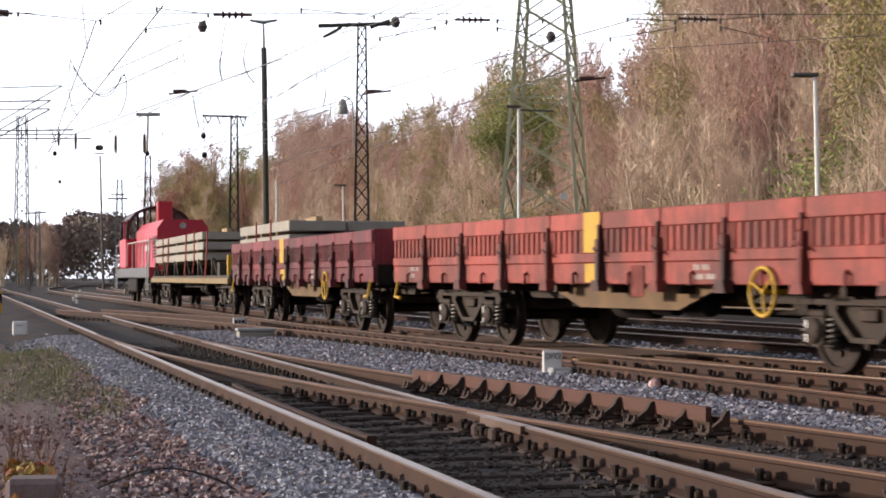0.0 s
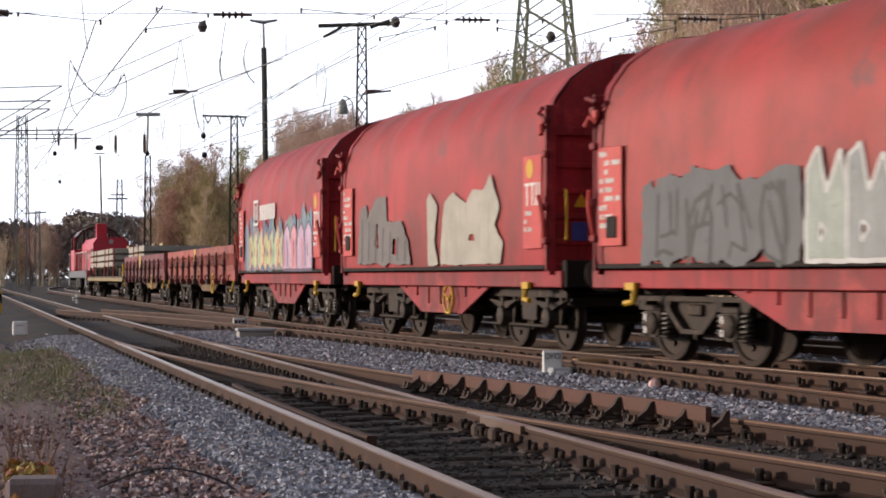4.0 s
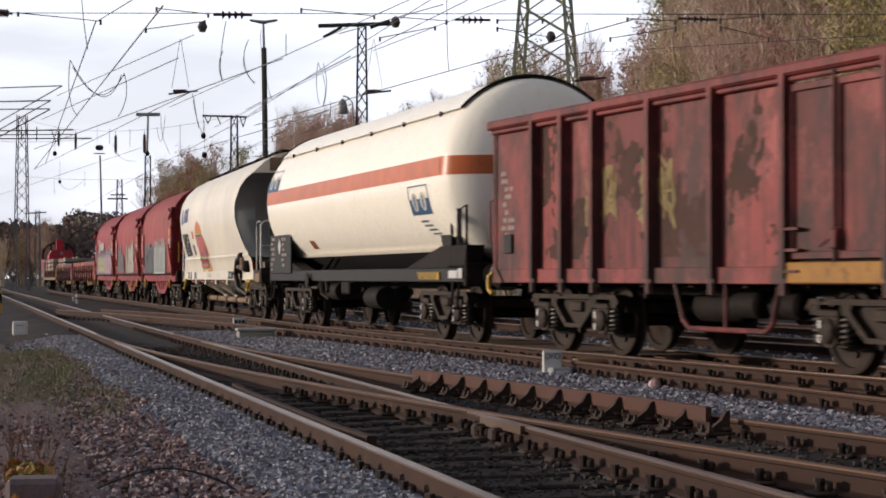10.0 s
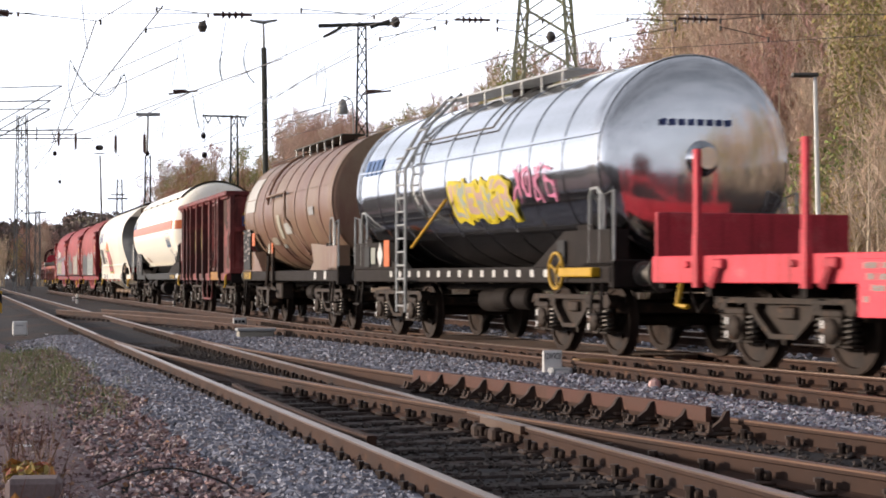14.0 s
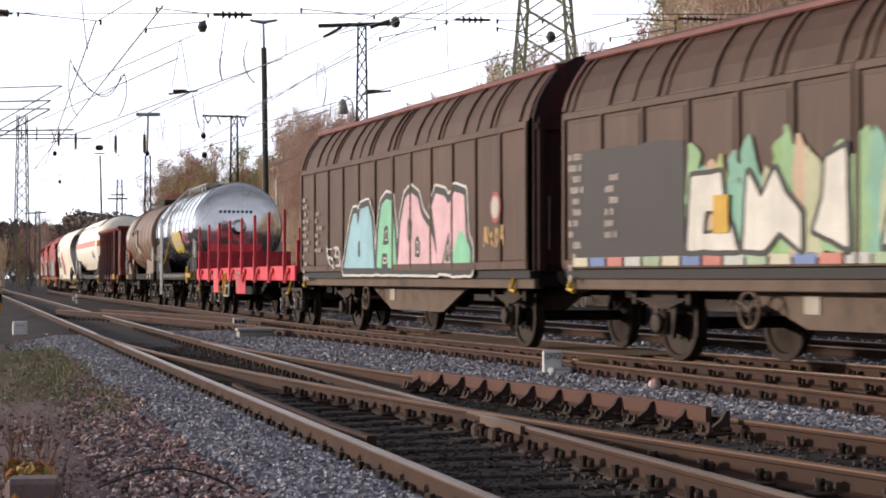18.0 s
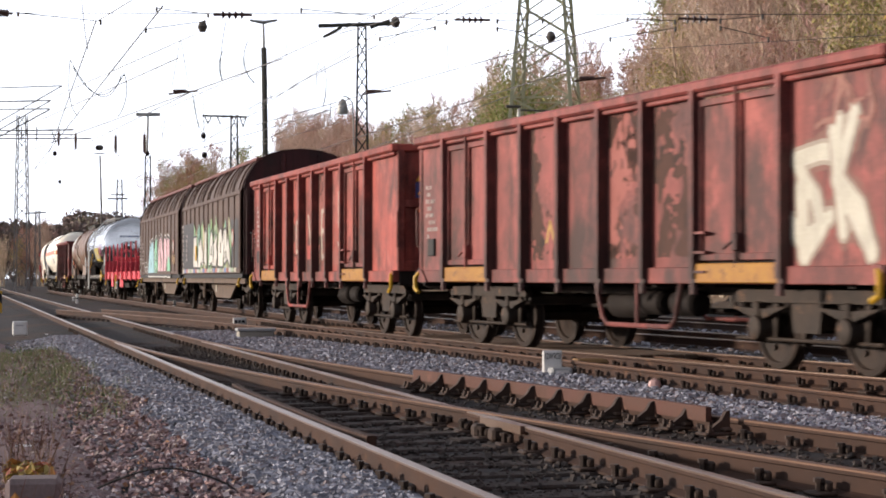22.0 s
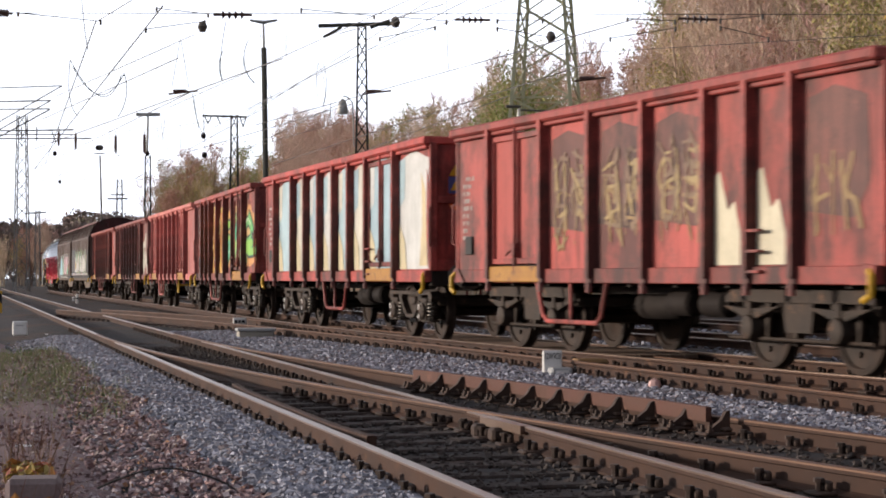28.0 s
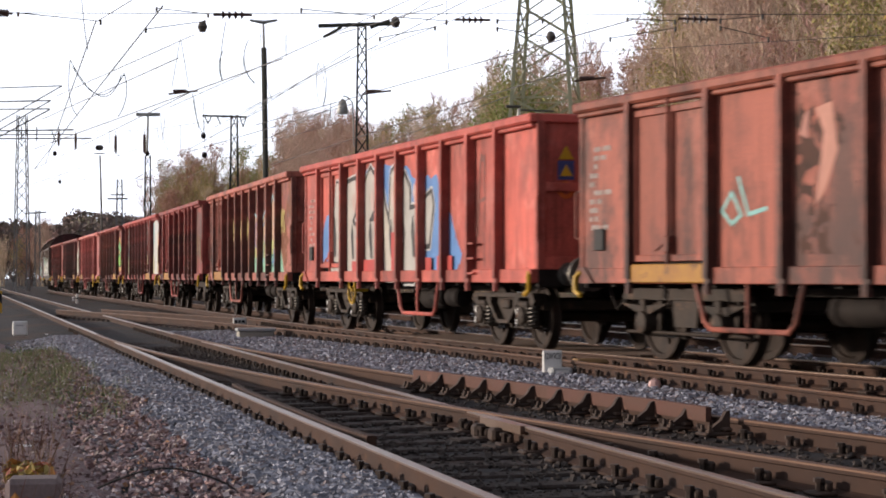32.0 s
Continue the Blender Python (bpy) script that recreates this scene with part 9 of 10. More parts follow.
# ---- low-sided and flat wagons ----
def low_wagon(length, base, label, band_back=0.0):
    w = thing("low_sided_wagon", label, "goods wagon", "low-sided wagons")
    skin = body_paint("low_side_skin", base, tuple(c * .65 for c in base), tuple(min(1, c * 1.3) for c in base), .45)
    dull = body_paint("stanchion_skin", tuple(c * .55 for c in base), tuple(c * .4 for c in base), tuple(c * .7 for c in base))
    h = length / 2 - .62
    underframe(w, length, .72, 1.02, BOGIE_STEEL)
    add_bogie(w, h - 2.6), add_bogie(w, -h + 2.6)
    ends(w, length)
    part("floor", Shape().box(-h, h, -1.3, 1.3, 1.06, 1.15), DARK_STEEL, w)
    for sy in (1, -1):
        turn = pose(0, 0, 0) if sy > 0 else pose(0, 0, 0, 0, 0, 180)
        n = 10
        for i in range(n):
            a, b = h - 2 * h * i / n - .015, h - 2 * h * (i + 1) / n + .015
            d = part("side_board", Shape().box(b, a, 1.36, 1.40, 1.62, 1.84, .012).box(b, a, 1.36, 1.395, 1.2, 1.33, .012).box(b, a, 1.33, 1.36, 1.3, 1.65), skin, w, "hinged steel side board", turn)
            rib = Shape()
            k = 9
            for j in range(k):
                x = b + (a - b) * (j + .5) / k
                rib.box(x - .035, x + .035, 1.36, 1.388, 1.33, 1.62, .006)
            part("ribs", rib, skin, d, kind="stuff")
            if i:
                st = Shape().box(a - .03, a + .09, 1.40, 1.47, .92, 1.5, .015).box(a + .0, a + .06, 1.41, 1.45, 1.5, 1.68, .012).slab([(a - .1, .84), (a + .16, .84), (a + .12, .98), (a - .06, .98)], 'y', 1.38, 1.5)
                st.rod((a + .12, 1.46, 1.38), (a - .12, 1.5, 1.3), .02)
                part("side_stanchion", st, dull, w, "dark stanchion with a swing latch", turn)
            part("hook", Shape().tube([((a + b) / 2 + .05, 1.36, 1.08), ((a + b) / 2, 1.43, 1.05), ((a + b) / 2, 1.43, .92)], .025), skin, w, at=turn)
        part("side_sill", Shape().box(-h, h, 1.28, 1.375, .93, 1.2, .012), skin, w, "dirty side sill", turn)
        part("yellow_band", Shape().box(-.2 + h * .1 - band_back, .28 + h * .1 - band_back, 1.40, 1.406, 1.33, 1.845).box(-.2 + h * .1 - band_back, .28 + h * .1 - band_back, 1.376, 1.384, .95, 1.19), YELLOW, w, "yellow painted band", turn)
        part("truss", Shape().slab([(-2.6, .95), (2.6, .95), (1.4, .62), (-1.4, .62)], 'y', 1.0, 1.05), material("ochre_beam", (.2, .12, .06), .8, 0, (.12, .08, .05), .5, 2), w, "ochre dusty centre beam", turn)
        for sx in (1, -1):
            part("corner_step", Shape().tube([(sx * (h - .2), 1.36, .98), (sx * (h - .2), 1.42, .7), (sx * (h - .45), 1.42, .68)], .03), YELLOW, w, "yellow corner step", turn)
        plate(w, -h * .1, 1.38, .78, .35, .38, skin, "hanging rusty plate", "plate")
    for sx in (1, -1):
        part("end_board", Shape().box(sx * (h - .05), sx * h, -1.36, 1.36, 1.1, 1.86, .01).box(sx * h, sx * (h + .05), -.9, -.8, 1.1, 1.8).box(sx * h, sx * (h + .05), .8, .9, 1.1, 1.8), skin, w, "steel end board")
    hand_wheel(w, -h * .5, 1.42, .86, .26)
    small_print(w, 1.377, h - .8, 1.12, 2, 101, .8), small_print(w, 1.377, -h * .3, 1.1, 2, 102, .9)
    return w


WOOD = material("pale_timber", (.42, .3, .17), .8, 0, (.32, .22, .13), .5, 6, (1, 5, 5))


def beam_stack(x0, x1, z, rows, dx=0.0):
    """Stacked precast beams, in the space of the wagon that carries them."""
    t = thing("beam_stack", "stack of grey precast concrete beams on timber battens", "building material", "loads of concrete beams")
    for k in range(rows):
        for j in range(2):
            y, m = -1.28 + j * 1.3, random.uniform(-.12, .12) + dx * k
            part("beam", Shape().box(x0 + m, x1 + m, y, y + 1.26, z + k * .3, z + k * .3 + .22, .015), CONCRETE, t, "grey precast concrete beam")
        for x in (x0 + 1.2, (x0 + x1) / 2, x1 - 1.2):
            part("batten", Shape().box(x, x + .12, -1.28, 1.28, z + k * .3 - .08, z + k * .3), WOOD, t, "pale timber batten")
    for x in (x0 + 1.0, x1 - 2.2):
        part("batten", Shape().box(x, x + 1.1, .3, .45, z + rows * .3 - .08, z + rows * .3 + .05, .01), WOOD, t, "pale timber batten")
    for x in (x0 + 2.0, x1 - 2.5):
        part("strap", Shape().tube([(x, 1.33, z - .4), (x - .1, 1.30, z), (x - .1, 1.30, z + rows * .3)], .02), colour(.6, .1, .08), t, "red lashing strap")
    return t


def load_wagon(length):
    w = thing("flat_wagon", "flat wagon with a yellow-edged frame stacked with concrete beams", "goods wagon")
    h = length / 2 - .62
    dark = material("dark_frame", (.045, .035, .03), .75, 0, (.08, .06, .045), .5, 2)
    underframe(w, length, .7, 1.0, dark)
    add_bogie(w, h - 2.2), add_bogie(w, -h + 2.2)
    ends(w, length)
    part("floor", Shape().box(-h, h, -1.35, 1.35, 1.0, 1.07), dark, w)
    part("side_sill", Shape().box(-h, h, 1.3, 1.4, .85, 1.0, .01).box(-h, h, -1.4, -1.3, .85, 1.0, .01), material("ochre_sill", (.32, .23, .1), .7, 0, (.2, .14, .07), .5, 3), w, "ochre dusty side sill")
    for i in range(7):
        x = h - .6 - i * (2 * h - 1.2) / 6
        for sy in (1, -1):
            part("stanchion", Shape().box(x - .05, x + .05, sy * 1.22, sy * 1.32, 1.07, 1.55, .01).rod((x, sy * 1.27, 1.55), (x - .25, sy * 1.2, 1.12), .03), dark, w, "folding stanchion")
    part("bulkhead", Shape().box(-h + .3, -h + .45, -1.35, 1.35, 1.07, 1.6, .02), YELLOW, w, "yellow end bulkhead")
    part("support", Shape().box(-h + 3.0, -h + 3.5, -1.2, 1.2, 1.07, 1.43).box(h - 3.5, h - 3.0, -1.2, 1.2, 1.07, 1.43), dark, w)
    for x in (-h + 5, h - 5, 0):
        part("strap", Shape().tube([(x, 1.36, 1.0), (x - .12, 1.33, 1.45), (x - .12, 1.31, 2.32)], .025), colour(.6, .1, .08), w, "red lashing strap")
    return w


def stake_wagon(length):
    w = thing("flat_wagon", "bright red flat wagon with upright stakes and a headboard", "goods wagon")
    red = body_paint("stake_red", (.95, .1, .13), (.8, .08, .1), (1.0, .2, .2), .2)
    h = length / 2 - .62
    underframe(w, length, .7, 1.0)
    add_bogie(w, h - 2.2), add_bogie(w, -h + 2.2)
    ends(w, length)
    part("floor", Shape().box(-h, h, -1.33, 1.33, 1.02, 1.1), SLEEPER, w, "worn plank floor")
    for sx in (1, -1):
        part("headboard", Shape().box(sx * (h - .06), sx * h, -1.36, 1.36, 1.1, 1.78, .012).box(sx * h, sx * (h + .05), -1.3, 1.3, 1.4, 1.5, .01), red, w, "red steel headboard")
    for sy in (1, -1):
        turn = pose(0, 0, 0) if sy > 0 else pose(0, 0, 0, 0, 0, 180)
        part("side_sill", Shape().box(-h, h, 1.34, 1.40, .95, 1.26, .012), red, w, "red side sill", turn)
        n = 8
        for i in range(n):
            x = h - 1.05 - i * (2 * h - 2.1) / (n - 1)
            part("stake", Shape().slab([(x - .06, 1.40), (x - .05, 1.47), (x + .05, 1.47), (x + .06, 1.40)], 'z', .9, 1.5).slab([(x - .05, 1.405), (x - .04, 1.46), (x + .04, 1.46), (x + .05, 1.405)], 'z', 1.5, 2.45), red, w, "red steel stake", turn)
            part("stake_latch", Shape().box(x - .55, x - .32, 1.40, 1.46, 1.1, 1.22, .02).rod((x - .42, 1.45, 1.12), (x - .3, 1.47, .92), .03).rod((x - .46, 1.45, 1.12), (x - .36, 1.47, .9), .025), red, w, "latch of the stake", turn)
            part("lashing_ring", Shape().box(x + .2, x + .3, 1.40, 1.44, 1.12, 1.2, .02), red, w, "lashing ring", turn)
        for x, wd in ((h - 4.0, 1.0), (h - 8.3, 1.6)):
            part("board", Shape().box(x - wd, x, 1.41, 1.425, .62, 1.2, .008), red, w, "red label board hanging from the sill", turn)
        for sx in (1, -1):
            part("corner_step", Shape().tube([(sx * (h - .6), 1.36, .95), (sx * (h - .6), 1.42, .7), (sx * (h - .82), 1.42, .68)], .03), YELLOW, w, "yellow corner step", turn)
        part("truss", Shape().slab([(-2.8, .95), (2.8, .95), (1.6, .6), (-1.6, .6)], 'y', 1.0, 1.05), DARK_STEEL, w, at=turn)
    hand_wheel(w, h - 6.2, 1.42, .84, .3)
    part("step", Shape().tube([(h - 6.4, 1.4, 1.0), (h - 6.4, 1.42, .55), (h - 7.0, 1.42, .55), (h - 7.0, 1.4, 1.0)], .03).rod((h - 6.4, 1.42, .8), (h - 7.0, 1.42, .8), .025), GALV, w, "grey step frame")
    small_print(w, 1.43, h - 4.1, 1.1, 4, 111, .8), small_print(w, 1.43, h - 8.4, 1.1, 4, 112, 1.3)
    return w


# ---- sliding-wall wagons ----
def sliding_wagon(label, style):
    length = 14.1
    w = thing("sliding_wall_wagon", label, "goods wagon", "sliding-wall wagons")
    skin = material("brown_aluminium", (.07, .034, .022), .6, .0, (.098, .051, .034), .55, 1.0, bump=.06, third=(.036, .022, .017), third_at=.6, third_scale=.8, streak=(.12, .075, .052), lift=.12, each=.12)
    red = body_paint("end_red", (.09, .025, .026), (.05, .018, .018), (.14, .04, .035))
    h = length / 2 - .52
    part("floor", Shape().box(-h, h, -1.3, 1.3, 1.1, 1.2), DARK_STEEL, w)
    side = [(1.43, 1.12), (1.44, 3.05), (1.43, 3.16), (1.37, 3.36), (1.27, 3.56), (1.14, 3.74), (1.0, 3.87)]
    for sy in (1, -1):
        turn = pose(0, 0, 0) if sy > 0 else pose(0, 0, 0, 0, 0, 180)
        for wall in (0, 1):
            a, b = (h - .06, .02) if wall == 0 else (-.02, -h + .06)
            sl = part("sliding_wall", Shape().sweep(len(side), [[(x, y + (.02 if wall else 0), z) for y, z in side] for x in (b, a)], False), skin, w, "ribbed sliding side wall", turn)
            for i in range(7):
                x = a - (a - b) * i / 6
                x = min(a - .05, max(b + .05, x))
                off = .02 if wall else 0
                part("wall_rib", Shape().box(x - .04, x + .04, 1.43 + off, 1.475 + off, 1.14, 3.05, .012), skin, sl)
                if i < 6:
                    part("wall_panel", Shape().box(x - (a - b) / 6 + .1, x - .1, 1.435 + off, 1.45 + off, 1.25, 2.98, .006), skin, sl)
            for i in range(11):
                x = a - .06 - (a - b - .12) * (i // 2 * 2 + (0 if i % 2 == 0 else .32 if i % 4 == 1 else 1.0)) / 10.4
                out = .032 if i % 2 == 0 else .022
                curve = [(1.43, 3.14), (1.37, 3.36), (1.27, 3.56), (1.14, 3.74), (1.03, 3.85)]
                rib = Shape().slab([(y + off + out, z + out * .4) for y, z in curve] + [(y + off - .02, z - .02) for y, z in reversed(curve)], 'x', x - .028, x + .028)
                part("roof_rib", rib, skin, sl, "rib over the rounded roof edge")
            part("wall_rail", Shape().box(b, a, 1.43 + off, 1.47 + off, 3.03, 3.13, .012).box(b, a, 1.43 + off, 1.465 + off, 1.12, 1.24, .01), skin, sl)
        part("roof_edge", Shape().box(-h, h, .92, 1.1, 3.83, 3.92, .02), material("roof_edge", (.22, .08, .075), .6, 0, (.14, .05, .045), .5, 2), w, "pinkish-red roof rail", turn)
        brown = bpy.data.materials.get("sill_brown") or material("sill_brown", (.11, .075, .055), .75, 0, (.16, .11, .08), .5, 2, third=(.07, .05, .04), third_at=.58, lift=.2)
        part("side_sill", Shape().box(-h + .1, h - .1, 1.24, 1.36, .86, 1.0, .012), brown, w, "brown dusty side sill", turn)
        part("belly_plate", Shape().slab([(-2.75, .87), (2.75, .87), (1.45, .46), (-1.45, .46)], 'y', 1.0, 1.05), brown, w, "brown trapezoid belly plate", turn)
        # black strip paints in the shade of the gap below the walls
        part("guide_rail", Shape().box(-h + .1, h - .1, 1.3, 1.42, 1.0, 1.11), BLACK, w, "black strip for the dark gap under the wall", turn)
        if sy > 0:
            hand_wheel(w, 2.2, 1.3, .66, .2, brown)
            plate(w, 1.5, 1.056, .62, .3, .2, colour(.55, .5, .42), "pale data plate")
        part("corner_step", Shape().tube([(h - .2, 1.36, 1.1), (h - .2, 1.44, .86), (h - .35, 1.44, .84)], .035), YELLOW, w, "yellow corner step", turn)
        part("corner_step", Shape().tube([(-h + .8, 1.36, 1.1), (-h + .8, 1.44, .84), (-h + .6, 1.44, .82)], .035), YELLOW, w, "yellow corner step", turn)
    roof = [(1.05, 3.86), (.8, 4.0), (.45, 4.10), (0, 4.14), (-.45, 4.10), (-.8, 4.0), (-1.05, 3.86)]
    part("roof", Shape().sweep(len(roof), [[(x, y, z) for y, z in roof] for x in (-h, h)], False, True), skin, w, "curved roof")
    outline = [(1.40, 1.1), (1.40, 3.14), (1.34, 3.36), (1.24, 3.56), (1.12, 3.74), (1.02, 3.86)] + roof[1:-1] + [(-1.02, 3.86), (-1.12, 3.74), (-1.24, 3.56), (-1.34, 3.36), (-1.40, 3.14), (-1.40, 1.1)]
    for sx in (1, -1):
        e = part("end_wall", Shape().slab(outline, 'x', sx * (h - .05), sx * h), red, w, "dark red ribbed end wall")
        for y in (-1.3, -.45, .45, 1.3):
            part("end_rib", Shape().box(sx * h, sx * (h + .06), y - .05, y + .05, 1.1, 3.2 if abs(y) > 1 else 4.0, .01), red, e)
        part("end_rib", Shape().box(sx * h, sx * (h + .05), -1.38, 1.38, 3.0, 3.1, .01), red, e)
        rim = [(y * 1.015, z + .02) for y, z in outline[1:-1]]
        part("end_rim", Shape().sweep(len(rim), [[(sx * (h - .04), y, z) for y, z in rim], [(sx * (h + .03), y, z) for y, z in rim]], False), red, w)
        warning(w, sx * (h + .07) - .07, .95, 2.75)
        part("grab_rail", Shape().tube([(sx * (h + .05), 1.2, 1.4), (sx * (h + .15), 1.22, 1.4), (sx * (h + .15), 1.22, 2.1), (sx * (h + .05), 1.2, 2.1)], .018), DARK_STEEL, w)
    underframe(w, length, .75, 1.05)
    for sx in (1, -1):
        b = part("axle_guard", AXLE_GUARD, None, w, "single axle with leaf springs", pose(sx * 4.6, 0, 0))
        WHEELS.append(part("wheelset", WHEELSET, None, b, at=pose(0, 0, .46)))
    ends(w, length)
    y = 1.452
    small_print(w, 1.484, h - .3, 2.5, 12, 121 + style, .35, gap=.14), small_print(w, 1.484, h - 1.3, 2.2, 6, 131 + style, .4, gap=.14)
    ring = Shape().lathe([(1.5, .0), (1.506, .22)], (-5.28, 0, 2.0), 'y', 20, False)
    part("round_sign", ring, colour(.6, .12, .1), w, "round white sign with a red edge")
    part("round_sign", Shape().lathe([(1.507, .0), (1.512, .16)], (-5.28, 0, 2.0), 'y', 20, False), colour(.72, .7, .62), w, "round white sign")
    face = lambda z: 1.478
    if style == 0:
        blue, mint, rose = (.4, .72, .82), (.3, .78, .5), (.95, .6, .66)
        alphabet = [([(3.1, 1.18), (2.93, 1.4), (2.64, 1.91), (2.42, 2.16), (2.2, 2.16), (2.1, 1.9), (1.95, 2.22), (1.45, 2.26), (1.2, 2.0), (1.05, 1.18)], blue, [[(2.1, 1.62), (1.98, 1.7), (1.95, 1.4), (2.1, 1.35)]]),
                    ([(.9, 1.18), (.81, 1.75), (.6, 2.24), (.3, 2.34), (-.05, 2.3), (-.2, 1.76), (-.31, 1.18)], mint, [[(.52, 1.55), (.42, 1.86), (.22, 1.9), (.15, 1.58)], [(.62, 1.18), (.55, 1.42), (.25, 1.42), (.2, 1.18)]]),
                    ([(-.36, 1.18), (-.54, 1.92), (-.8, 2.3), (-1.12, 2.4), (-1.5, 2.28), (-1.7, 2.0), (-2.2, 1.75), (-2.5, 1.35), (-2.5, 1.16)], rose, [[(-.95, 1.6), (-.92, 1.92), (-1.06, 2.02), (-1.2, 1.9), (-1.15, 1.62)], [(-1.35, 1.35), (-1.35, 1.62), (-1.5, 1.7), (-1.66, 1.55), (-1.6, 1.33)]]),
                    ([(-2.54, 1.2), (-2.38, 1.8), (-2.23, 2.13), (-2.45, 2.32), (-2.88, 2.26), (-3.09, 2.13), (-3.36, 2.3), (-3.83, 2.24), (-3.89, 1.7), (-4.0, 1.45), (-3.5, 1.16)], rose, [[(-2.7, 1.16), (-3.1, 1.74), (-3.15, 1.4), (-3.3, 1.16)]]),
                    ([(-3.25, 1.15), (-3.3, 1.42), (-3.56, 1.68), (-3.76, 1.72), (-4.11, 1.42), (-4.1, 1.16)], mint, [])]
        letters(w, face, alphabet, ((.15, (.88, .86, .8)), (.11, (.03, .03, .03))), .002, 141)
        graffiti(w, face, 4.3, 3.3, 1.2, 1.6, [(.7, .7, .68)], (.4, .4, .4), 146, 2, None, fat=.06)
        graffiti(w, face, -4.7, -5.6, 1.45, 1.75, [(.65, .4, .15)], (.5, .3, .1), 147, 4, None, fat=.05)
    else:
        cl = ((.3, .55, .2), (.55, .62, .25), (.25, .55, .42), (.7, .5, .34), (.6, .62, .4), (.35, .6, .3))
        sprayed(w, face, [(6.2, 1.25), (6.2, 2.6), (3.3, 2.6), (3.3, 1.25)], (.03, .026, .028), "dark painted-out field", .0, 0, (), .03)
        sprayed(w, face, [(-4.75, 1.25), (-4.75, 2.45), (-6.1, 2.45), (-6.1, 1.25)], (.034, .03, .032), "dark painted-out field", .0, 0, (), .03)
        spray_cloud(w, face, 3.2, -4.8, 1.25, 2.66, cl, 151)
        chalk = (.9, .88, .8)
        alphabet = [([(3.2, 1.32), (3.11, 2.15), (2.48, 2.16), (2.39, 1.79), (2.13, 1.31)], chalk, [[(2.85, 1.5), (2.8, 1.75), (2.6, 1.75), (2.6, 1.5)]]),
                    ([(2.01, 1.31), (1.91, 2.14), (1.65, 1.85), (1.38, 2.15), (1.2, 1.9), (.9, 1.68), (.9, 1.3), (1.3, 1.5), (1.6, 1.3)], chalk, []),
                    ([(.67, 1.49), (.5, 1.8), (.44, 2.2), (.11, 2.3), (.06, 1.29), (.35, 1.4)], chalk, []),
                    ([(-.51, 1.31), (-.72, 1.94), (-1.0, 2.26), (-1.27, 2.13), (-1.4, 1.3), (-1.0, 1.45)], chalk, [[(-.85, 1.6), (-.95, 1.85), (-1.1, 1.85), (-1.1, 1.6)]]),
                    ([(-1.45, 1.33), (-1.6, 1.7), (-1.45, 1.9), (-1.75, 1.95), (-1.72, 2.25), (-1.9, 1.98), (-2.2, 2.12), (-2.05, 1.85), (-2.25, 1.6), (-1.97, 1.33)], chalk, []),
                    ([(-2.4, 1.32), (-2.5, 1.8), (-2.65, 2.18), (-3.05, 2.28), (-3.33, 1.84), (-3.5, 2.28), (-3.64, 1.94), (-3.4, 1.31), (-2.99, 1.31)], chalk, [[(-2.8, 1.65), (-2.85, 1.95), (-3.05, 1.9), (-3.0, 1.65)]]),
                    ([(-3.7, 1.36), (-3.7, 2.22), (-4.0, 2.24), (-4.19, 1.76), (-4.4, 2.06), (-4.74, 1.59), (-4.74, 1.31), (-4.3, 1.5)], chalk, [[(-3.9, 1.5), (-3.9, 1.7), (-4.1, 1.7), (-4.1, 1.5)]])]
        letters(w, face, alphabet, ((.06, (.03, .03, .03)),), .02, 152)
        for k in range(26):
            x = 6.1 - k * .46
            part("graffiti", Shape().box(x - .4, x, 1.48, 1.49 + .0005 * (k % 2), 1.15, 1.26), colour(*((.75, .7, .55), (.2, .3, .6), (.7, .25, .2), (.7, .72, .7), (.45, .6, .4), (.8, .78, .7))[(k * 7 + k // 5) % 6]), w, "sprayed colour patch along the sill")
        plate(w, 2.6, 1.51, 1.5, .32, .42, YELLOW, "small yellow plate")
        s = Shape()
        for (y0, z0), (y1, z1) in (((1.25, 2.1), (.7, 1.8)), ((1.1, 1.75), (.8, 2.15)), ((1.2, 1.95), (.6, 1.95)), ((.9, 2.6), (.75, 2.4)), ((.75, 2.65), (.85, 2.35))):
            s.rod((-h - .075, y0, z0), (-h - .075, y1, z1), .025, .025, 4)
        part("graffiti", s, colour(.6, .6, .62), w, "white scrawl on the end wall")
    return w


def axle_guard_shape():
    s = Shape()
    for sy in (1, -1):
        s.slab([(-.35, .95), (-.2, .3), (-.13, .3), (-.16, .72), (.16, .72), (.13, .3), (.2, .3), (.35, .95)], 'y', sy * .98, sy * 1.01)
        s.box(-.14, .14, sy * .88, sy * 1.08, .32, .60, .03)
        s.lathe([(sy * 1.07, .12), (sy * 1.14, .11), (sy * 1.15, .06)], (0, 0, .46), 'y', 14)
        for k in range(5):
            s.box(-.62 + k * .1, .62 - k * .1, sy * .96, sy * 1.06, .74 - k * .025, .762 - k * .025)
        for sx in (1, -1):
            s.box(sx * .6, sx * .72, sy * .95, sy * 1.07, .68, .98, .015)
            s.box(sx * .4, sx * .46, sy * .7, sy * .82, .3, .8, .01)
    return s


AXLE_GUARD = axle_guard_shape().mesh("axle_guard", BOGIE_STEEL)


